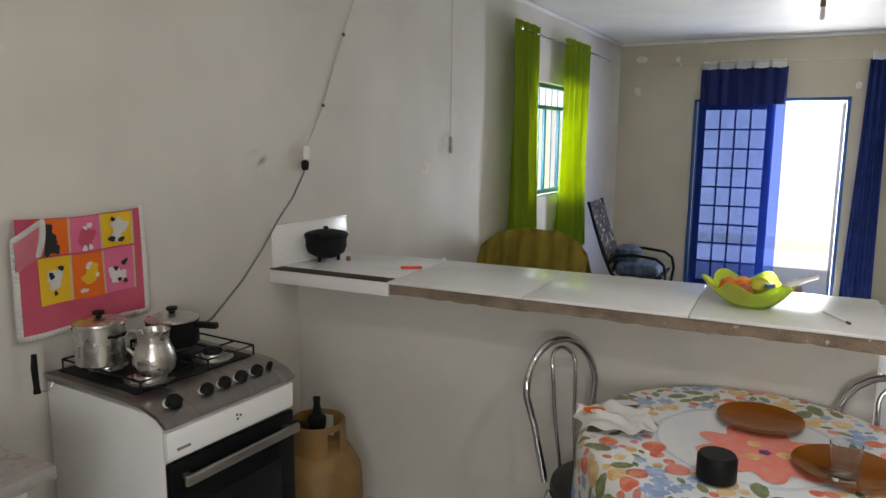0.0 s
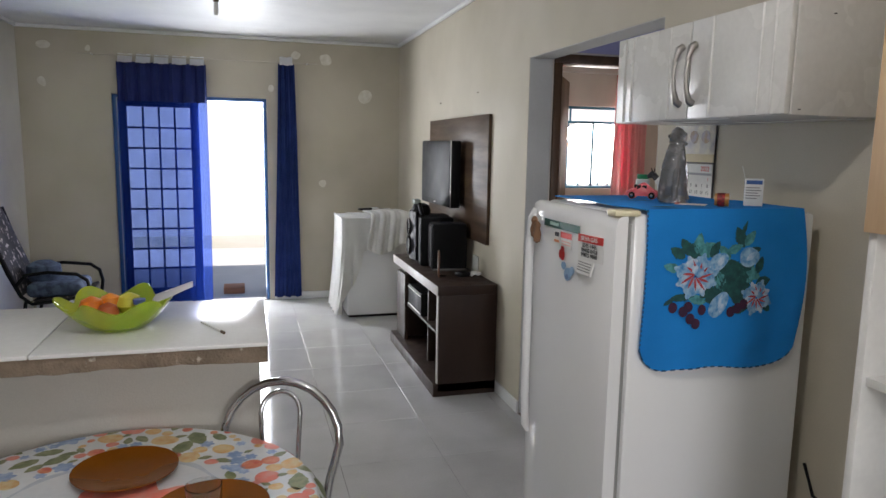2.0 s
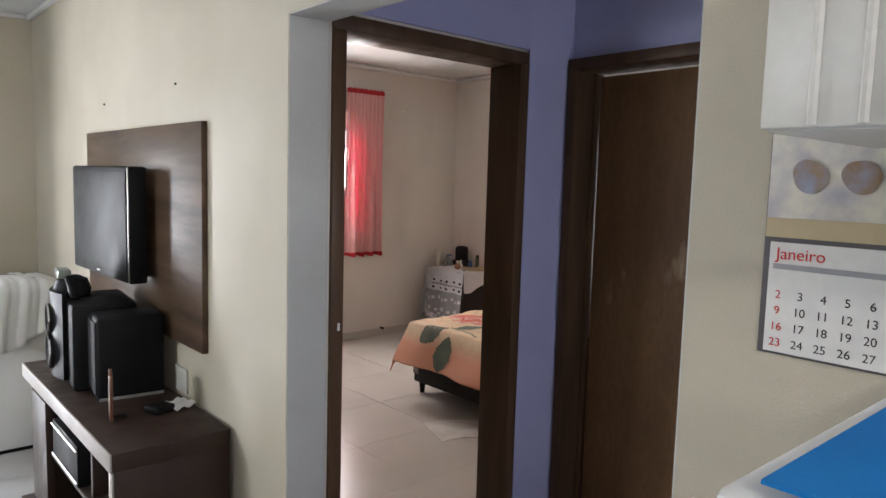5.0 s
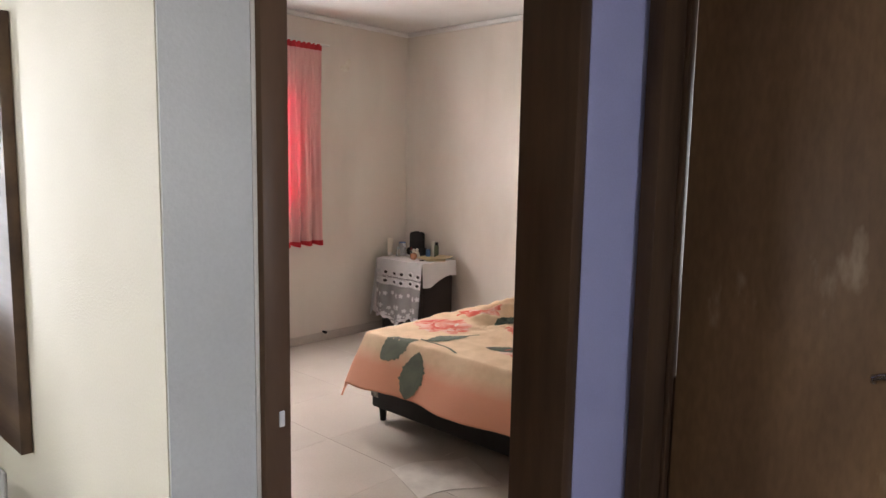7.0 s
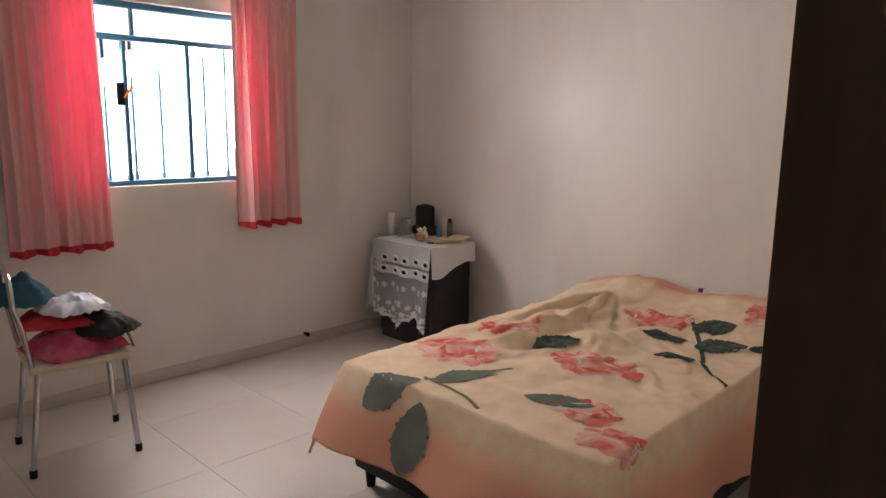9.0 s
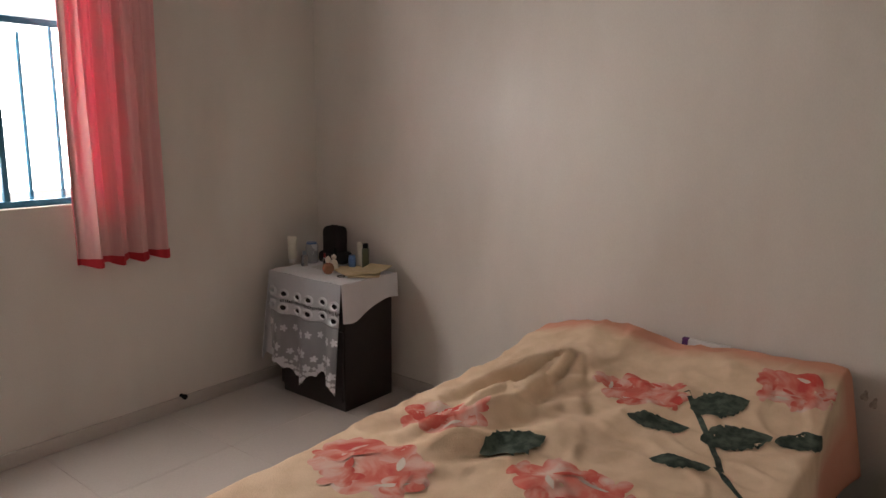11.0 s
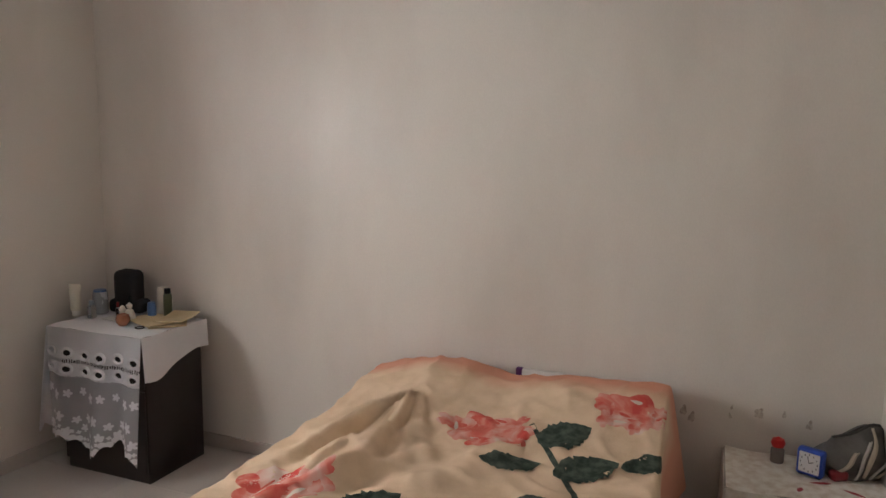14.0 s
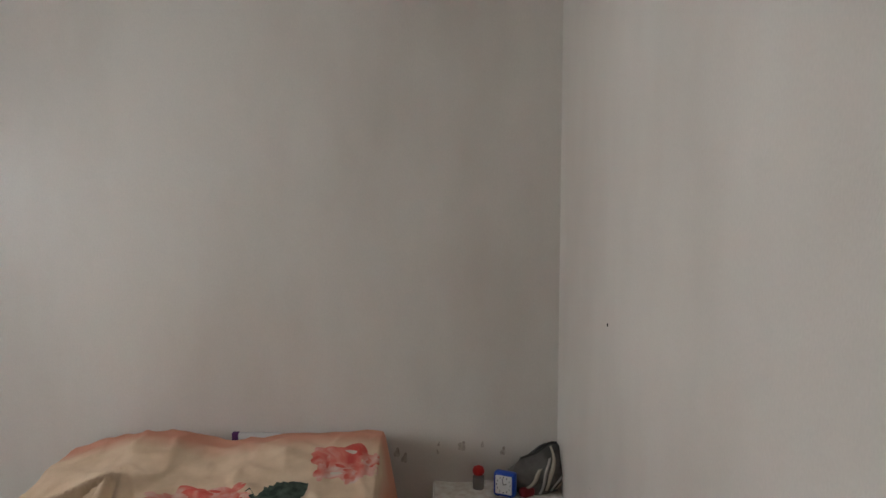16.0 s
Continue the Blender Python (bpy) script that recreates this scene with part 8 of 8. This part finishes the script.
t = thing("cream_tube", (6.86, 8.735, ZN), "standing white cream tube on the lace cloth", "tube", rz=20)
part("tube", sheet(B(), lambda a, b: (0.024 * (1 - b) ** 0.6 * math.cos(2 * math.pi * a), (0.024 + 0.006 * b) * math.sin(2 * math.pi * a), 0.025 + 0.13 * b), 24, 8, 0.002), CREAMT, t)
part("cap", lathe(B(), [(0, 0), (0.020, 0), (0.021, 0.026), (0, 0.026)], 18), WHITE_MATT, t)
bottle((6.85, 8.62, ZN), 0.020, 0.085, GLASS, GREYB, "small clear bottle with a grey cap on the lace cloth")
bottle((6.94, 8.66, ZN), 0.036, 0.12, plain("hazy_plastic_cup", (0.62, 0.66, 0.70), 0.25, transmission=0.35), BLUEB, "pale grey-blue lotion bottle on the lace cloth", ch=0.08, cr=0.9)
bottle((7.0, 8.52, ZN), 0.016, 0.13, SCREEN, WHITE_MATT, "slim dark bottle with a white cap on the lace cloth")
bg = thing("black_toiletry_bag", (7.03, 8.56, ZN), "black wash bag standing in the corner of the cupboard", "bag", rz=10)
part("bag", box(B(), -0.05, 0.05, -0.065, 0.065, 0.0, 0.215, 0.032, 4), BLACK_CLOTH, bg)
part("handle", tube(B(), [(0, -0.025, 0.195), (0, -0.02, 0.215), (0, 0.02, 0.215), (0, 0.025, 0.195)], 0.006, 8), BLACK, bg)
part("base", box(B(), -0.055, 0.045, -0.10, 0.09, 0.0, 0.07, 0.025, 3), BLACK_CLOTH, bg)
bottle((6.97, 8.36, ZN), 0.021, 0.078, BLUEB, BLUEB, "small blue jar on the lace cloth", ch=0.2, cr=0.95)
t = thing("soap_carton", (7.045, 8.365, ZN), "tall cream and green carton on the lace cloth", "carton")
part("carton", box(B(), -0.014, 0.014, -0.02, 0.016, 0, 0.14, 0.001), CREAMT, t)
bottle((7.03, 8.315, ZN), 0.021, 0.14, plain("olive_bottle", (0.10, 0.11, 0.06), 0.3), BLACK, "dark olive bottle with a black cap on the lace cloth", ch=0.18, cr=0.8)
PEACH = plain("peach_perfume_glass", (0.62, 0.30, 0.18), 0.12, transmission=0.4)
t = thing("perfume_flask", (6.80, 8.37, ZN), "round peach perfume flask with a pointed stopper", "perfume")
part("flask", lathe(B(), [(0, 0), (0.018, 0), (0.030, 0.015), (0.033, 0.032), (0.026, 0.050), (0.010, 0.058), (0, 0.058)], 22), PEACH, t)
part("stopper", lathe(B(), [(0, 0.058), (0.010, 0.060), (0.016, 0.075), (0.010, 0.09), (0, 0.097)], 16), CREAMT, t)
t = thing("perfume_flask", (6.87, 8.40, ZN), "cream perfume flask with a ball stopper", "perfume")
part("flask", lathe(B(), [(0, 0), (0.022, 0), (0.028, 0.02), (0.020, 0.05), (0.012, 0.06), (0, 0.06)], 22), CREAMT, t)
part("stopper", lathe(B(), [(0, 0.06), (0.012, 0.066), (0.015, 0.08), (0, 0.094)], 14), CREAMT, t)
bottle((6.83, 8.43, ZN), 0.010, 0.10, GLASS, plain("dark_red_cap", (0.25, 0.02, 0.02), 0.4), "slim glass phial with a dark red cap")
for k, (x, y, r2, L, w) in enumerate(((6.98, 8.205, -20, 0.26, 0.15), (6.92, 8.25, 8, 0.22, 0.14), (6.99, 8.165, -42, 0.20, 0.12), (6.88, 8.46, 30, 0.15, 0.08))):
    single("paper_envelope", sheet(B(), lambda a, b: ((a - 0.5) * L * 1.14, (b - 0.5) * w * 1.1, 0.003 + 0.010 * (k < 3) * abs(a - 0.5 + 0.3 * (b - 0.5)) ** 1.5 + 0.002 * math.sin(a * 5 + k)), 10, 8, 0.004), plain("manila_paper", (0.62, 0.50, 0.30), 0.7, second=(0.55, 0.43, 0.25), scale=9) if k < 3 else PAPER, (x - 0.03 * (k < 3), y + 0.03 * (k < 3), ZN + 0.009 * (k if k < 3 else 0)), "creased manila envelope on the lace cloth" if k < 3 else "folded white paper on the lace cloth", "envelope" if k < 3 else "paper", rz=r2 + 60)
single("reading_glasses", tube(B(), [(0.02 * math.cos(k * 0.4), 0.02 * math.sin(k * 0.4), 0.003) for k in range(16)], 0.0025, 6, True), BLACK, (6.79, 8.26, ZN), "dark wire ring lying on the lace cloth", "ring")

# ---- low bedside box by the far side of the bed ----
lb = thing("bedside_box", (0, 0, 0), "low bedside box under a stained pale cloth", "bedside table")
part("body", box(B(), 6.82, 7.15, 5.24, 5.71, 0.0, 0.415, 0.004), plain("worn_brown_board", (0.20, 0.15, 0.11), 0.8, spots=((0.5, 0.46, 0.40), 0.66, 22)), lb)
STAINED = cloth("stained_pale_cloth", (0.86, 0.83, 0.76), (0.66, 0.59, 0.50), 0.0, scale=30)
part("cover", sheet(B(), lambda a, b: (6.795 + 0.36 * b, 5.225 + 0.505 * a, 0.424 + 0.004 * math.sin(a * 13 + b * 7)), 26, 20, 0.004), STAINED, lb, "stained pale cover cloth")
part("front_drop", sheet(B(), lambda a, b: (6.79 - 0.012 * b * math.sin(a * 19), 5.225 + 0.505 * a, 0.424 - (0.20 + 0.04 * math.sin(a * 9)) * b), 26, 10, 0.004), STAINED, lb)
part("side_drop", sheet(B(), lambda a, b: (6.795 + 0.36 * a, 5.735 + 0.008 * b * math.sin(a * 15), 0.424 - (0.22 + 0.03 * math.sin(a * 8)) * b), 20, 10, 0.004), STAINED, lb)
DRIP = plain("dark_red_smear", (0.38, 0.02, 0.03), 0.5)
for x, y, r2, L in ((6.94, 5.43, 0.3, 0.075), (6.90, 5.335, -0.5, 0.07), (6.86, 5.50, 1.2, 0.04)):
    bm = B()
    leaf_shape(bm, lambda u, v: (u, v, 0.431), x, y, L, 0.018, r2 + 1.57, 0.001)
    part("print", bm, DRIP, lb, "red printed figure")
ZB = 0.43
t = thing("nail_polish_bottle", (7.075, 5.555, ZB), "small clear bottle with a red ball cap on the stained cloth", "bottle")
part("bottle", lathe(B(), [(0, 0), (0.022, 0), (0.023, 0.005), (0.023, 0.048), (0.014, 0.056), (0, 0.056)], 20), plain("hazy_glass", (0.50, 0.45, 0.44), 0.2, transmission=0.5), t)
part("cap", lathe(B(), [(0, 0.056), (0.020, 0.058), (0.025, 0.072), (0.020, 0.086), (0.006, 0.092), (0, 0.096)], 18), plain("red_cap_plastic", (0.58, 0.02, 0.02), 0.35), t, "red round cap")
ck = thing("alarm_clock", (7.0, 5.455, ZB), "blue square alarm clock with a white dial on the stained cloth", "clock", rz=-116)
part("case", box(B(), -0.052, 0.052, -0.022, 0.022, 0.0, 0.108, 0.012, 3), plain("cobalt_plastic", (0.015, 0.07, 0.48), 0.35), ck)
part("dial", box(B(), -0.040, 0.040, -0.0245, -0.0215, 0.015, 0.095, 0.004), plain("white_dial", (0.80, 0.80, 0.80), 0.4), ck)
for k in range(12):
    a = radians(30 * k)
    part("hour_mark", box(B(), 0.033 * math.sin(a) - 0.0015, 0.033 * math.sin(a) + 0.0015, -0.0255, -0.0245, 0.055 + 0.033 * math.cos(a) - 0.003, 0.055 + 0.033 * math.cos(a) + 0.003), BLACK, ck)
part("hour_hand", tube(B(), [(0, -0.026, 0.055), (0.016, -0.026, 0.062)], 0.0016, 6), BLACK, ck)
part("minute_hand", tube(B(), [(0, -0.0265, 0.055), (-0.006, -0.0265, 0.082)], 0.0013, 6), BLACK, ck)
for x in (-0.035, 0.035):
    part("foot", box(B(), x - 0.008, x + 0.008, -0.015, 0.015, -0.001, 0.004), BLACK, ck)
ck.scale = (0.84, 0.84, 0.90)
GREYBAG = plain("grey_crumpled_fabric", (0.14, 0.13, 0.12), 0.6, second=(0.06, 0.055, 0.05), scale=9, bump=0.001)
hb = thing("grey_handbag", (7.06, 5.315, ZB), "crumpled grey handbag leaning in the corner", "handbag", rz=20)


def bag_at(a, b):
    """The slumped bag: highest towards the wall, sagging over to the other side, closed along its top."""
    th = 2 * math.pi * a
    r = (0.085 + 0.007 * math.sin(th * 5 + b * 4)) * (0.62 + 0.62 * math.sin(math.pi * (0.12 + 0.76 * b)))
    y = r * math.sin(th) * 1.1
    s = y / 0.11
    y += 0.022 * math.sin(math.pi * b) * max(0, s) - 0.012 * b
    x = 0.60 * r * math.cos(th) * (1 - 0.85 * b ** 3) + 0.03 * b
    return (x, y, 0.152 * b * (1 - 0.30 * max(-0.35, s) * b) + 0.006 * math.sin(th * 3 + 2) * b)


part("body", sheet(B(), bag_at, 60, 20, 0.006), GREYBAG, hb)
PALE_STRAP, TAN_STRAP = plain("pale_grey_strap", (0.36, 0.34, 0.31), 0.6), plain("pale_crumpled_fabric", (0.44, 0.38, 0.30), 0.6)
rim = [bag_at(0.75, 0.15 + 0.2 * k) for k in range(5)] + [bag_at(0.75 - 0.05 * k, 1) for k in range(10)]
part("piping", tube(B(), rim, 0.006, 8), plain("dark_grey_piping", (0.035, 0.033, 0.031), 0.6), hb)
for k, (a0, wide, b0, b1) in enumerate(((0.44, 0.010, 0.22, 0.66), (0.50, 0.007, 0.05, 0.80), (0.55, 0.011, 0.10, 0.97), (0.61, 0.006, 0.04, 0.70), (0.66, 0.009, 0.08, 0.55))):
    bm = sheet(B(), lambda a, b: tuple(Vector(bag_at(a0 + wide * 2 * (a - 0.5) + 0.10 * (b - 0.5) + 0.012 * math.sin(b * 5 + k), b0 + (b1 - b0) * b)) + Vector((-0.007 - 0.004 * math.sin(a * 3.14), 0, 0))), 4, 14, 0.005)
    part("strap", bm, TAN_STRAP if k % 2 == 0 else PALE_STRAP, hb)
single("red_purse", box(B(), -0.03, 0.03, -0.02, 0.02, 0, 0.035, 0.012, 3), plain("dark_red_vinyl", (0.20, 0.01, 0.015), 0.4), (6.995, 5.37, ZB), "dark red purse tucked behind the clock", "purse", rz=-60)

# ---- chair with a heap of clothes ----
VINYL = plain("cream_vinyl_seat", (0.66, 0.58, 0.44), 0.45)
cc = thing("clothes_chair", (4.56, 8.28, 0), "chrome tube chair with a cream seat, heaped with clothes", "chair", rz=-97)
part("seat", box(B(), -0.20, 0.20, -0.20, 0.20, 0.435, 0.475, 0.018, 3), VINYL, cc)
for sx in (-1, 1):
    leg = part("leg", tube(B(), [(sx * 0.17, 0.17, 0.44), (sx * 0.185, 0.185, 0.25), (sx * 0.20, 0.20, 0.02)], 0.012, 10), CHROME, cc)
    part("rubber_foot", lathe(B(), [(0, 0), (0.015, 0), (0.015, 0.035), (0, 0.035)], 12, (sx * 0.20, 0.20, 0)), BLACK, leg)
    leg = part("leg", tube(B(), [(sx * 0.17, -0.17, 0.44), (sx * 0.185, -0.19, 0.25), (sx * 0.20, -0.22, 0.02)], 0.012, 10), CHROME, cc)
    part("rubber_foot", lathe(B(), [(0, 0), (0.015, 0), (0.015, 0.035), (0, 0.035)], 12, (sx * 0.20, -0.22, 0)), BLACK, leg)
pts = [(-0.18, -0.18, 0.44), (-0.185, -0.215, 0.65)] + [(0.185 * math.cos(radians(180 - 15 * k)), -0.235, 0.72 + 0.15 * math.sin(radians(15 * k))) for k in range(13)] + [(0.185, -0.215, 0.65), (0.18, -0.18, 0.44)]
part("back_hoop", tube(B(), pts, 0.011, 10), CHROME, cc)


def garment(name, at, rz, sx, sy, h, material, label, seed):
    bm = B()
    sheet(bm, lambda a, b: ((a - 0.5) * sx * (1 - 0.25 * abs(b - 0.5)), (b - 0.5) * sy * (1 - 0.25 * abs(a - 0.5)),
                            0.008 + h * max(0, math.sin(math.pi * a) * math.sin(math.pi * b)) ** 0.55 * (0.8 + 0.35 * noise.noise((a * 4, b * 4, seed))) + 0.012 * noise.noise((a * 11, b * 11, seed))), 26, 26, 0.006)
    return single(name, bm, material, at, label, "clothing", rz, group="clothes on the chair")


garment("folded_garment", (4.56, 8.26, 0.478), 10, 0.38, 0.38, 0.12, cloth("pink_garment", (0.52, 0.05, 0.12), (0.62, 0.16, 0.24), 0.0, scale=16), "crumpled pink garment at the bottom of the heap", 1)
garment("folded_garment", (4.66, 8.20, 0.55), 35, 0.24, 0.30, 0.10, BLACK_CLOTH, "black garment sliding off the heap", 2)
garment("folded_garment", (4.52, 8.30, 0.595), -20, 0.32, 0.30, 0.08, cloth("red_garment", (0.55, 0.03, 0.05), None, 0.0), "red garment in the heap", 3)
garment("folded_garment", (4.56, 8.24, 0.655), 15, 0.26, 0.24, 0.075, cloth("white_print_garment", (0.70, 0.70, 0.72), (0.40, 0.46, 0.58), 0.0, scale=20), "white printed shirt on top of the heap", 4)
garment("folded_garment", (4.40, 8.36, 0.69), 30, 0.20, 0.24, 0.13, cloth("teal_garment", (0.02, 0.09, 0.13), None, 0.0), "dark teal garment on top of the heap", 5)
single("beaded_belt", tube(B(), [(0, 0, 0.10), (0.02, -0.03, 0.09), (0.04, -0.02, 0.05), (0.05, 0.02, 0.02), (0.06, -0.01, -0.04)], 0.007, 8), plain("yellow_black_beads", (0.55, 0.38, 0.02), 0.4, second=(0.02, 0.02, 0.02), scale=60), (4.72, 8.17, 0.50), "yellow and black beaded belt hanging from the heap", "belt")

# small things on the walls and floor
t = thing("pipe_stub", (6.18, BED_N - 0.001, 0.075), "dark capped pipe stub low on the bedroom wall", "pipe")
part("pipe", lathe(B(), [(0, 0), (0.010, 0), (0.010, 0.03), (0.014, 0.032), (0.014, 0.042), (0, 0.043)], 12), BLACK_MATT, t).matrix_basis = Euler((radians(90), 0, 0)).to_matrix().to_4x4()
part("drip_stain", box(B(), -0.006, 0.006, -0.002, 0, -0.045, -0.012), plain("brown_stain", (0.20, 0.15, 0.11), 0.8), t)
smear("wall_filler", lambda u, v: (u, BED_N - 0.0005, v), [(6.42, 2.33, 0.05), (6.46, 2.38, 0.035)], FILL, "white filler patch on the bedroom wall", "filler patch")
MOULD = plain("grey_damp_mark", (0.56, 0.51, 0.45), 0.9, second=(0.34, 0.29, 0.25), scale=70)
rr = random.Random(8)
for y, z, r in ((5.887, 0.545, 0.024), (5.856, 0.522, 0.026), (5.715, 0.581, 0.012), (5.719, 0.548, 0.014), (5.614, 0.568, 0.020), (5.534, 0.580, 0.016), (5.448, 0.552, 0.022)):
    bm = B()
    decal(bm, lambda u, v: (BED_E - 0.0006, -u, v), -y, z, r, 3, 0.45, 1.57 + rr.uniform(-0.3, 0.3), rr.uniform(0.35, 0.6), 3, 0.0008, 22)
    tagged(obj("damp_mark", bm, MOULD), "dark damp streak on the wall above the bedside box", "stain", kind="structure")
bm = B()
decal(bm, lambda u, v: (BED_E - 0.0006, -u, v), -5.62, 0.575, 0.022, 4, 0.4, 1, 0.8, 2, 0.0012, 16)
tagged(obj("damp_mark", bm, MOULD), "dark chipped mark on the wall above the bedside box", "stain", kind="structure")
for x, z in ((6.417, 1.20), (6.60, 0.62)):
    single("nail", lathe(B(), [(0, -0.005), (0.002, -0.004), (0.002, 0.004), (0, 0.005)], 8), BLACK_MATT, (x, BED_S + 0.002, z), "small dark nail in the bedroom wall", "nail", group="nails in the bedroom wall")
bm = B()
sheet(bm, lambda a, b: ((a - 0.5) * 0.42, (b - 0.5) * 0.34 + 0.03 * math.sin(a * 5), 0.002 + 0.006 * max(0, a - 0.85) / 0.15 + 0.002 * noise.noise((a * 5, b * 5, 1))), 16, 14, 0.002)
single("floor_cloth", bm, cloth("worn_pale_mat", (0.60, 0.57, 0.53), (0.48, 0.45, 0.42), 0.0, scale=8), (4.99, 6.30, 0.001), "worn pale sheet lying on the floor by the bed", "mat", rz=-20)

# ---- floor tiles, last ----
def tile_mesh(w, h, t=0.008):
    bm = B()
    box(bm, -w / 2, w / 2, -h / 2, h / 2, -t, 0.0, 0.0006, 1)
    me = bpy.data.meshes.new("tile")
    bm.to_mesh(me)
    bm.free()
    return me


def lay(parent_name, x0, x1, y0, y1, ox, oy, s, material, gap=0.0022):
    parent = bpy.data.objects[parent_name]
    shared = {}
    i0, i1 = math.floor((x0 - ox) / s), math.ceil((x1 - ox) / s)
    j0, j1 = math.floor((y0 - oy) / s), math.ceil((y1 - oy) / s)
    for i in range(i0, i1):
        for j in range(j0, j1):
            a0, a1 = max(x0, ox + i * s) + gap / 2, min(x1, ox + (i + 1) * s) - gap / 2
            b0, b1 = max(y0, oy + j * s) + gap / 2, min(y1, oy + (j + 1) * s) - gap / 2
            if a1 - a0 < 0.01 or b1 - b0 < 0.01:
                continue
            key = (round(a1 - a0, 4), round(b1 - b0, 4))
            if key not in shared:
                shared[key] = tile_mesh(*key)
                shared[key].materials.append(material)
            ob = new("tile", shared[key])
            ob.parent = parent
            ob.location = ((a0 + a1) / 2, (b0 + b1) / 2, 0.0)


lay("floor_living", -1.2, 2.998, BACK_Y, FAR_Y, 1.865, 0.30, 0.53, TILE)
lay("floor_bedroom", BED_W + 0.002, BED_E - 0.002, 5.152, BED_N - 0.002, 4.88, 6.465, 0.605, TILE_BED, 0.0016)
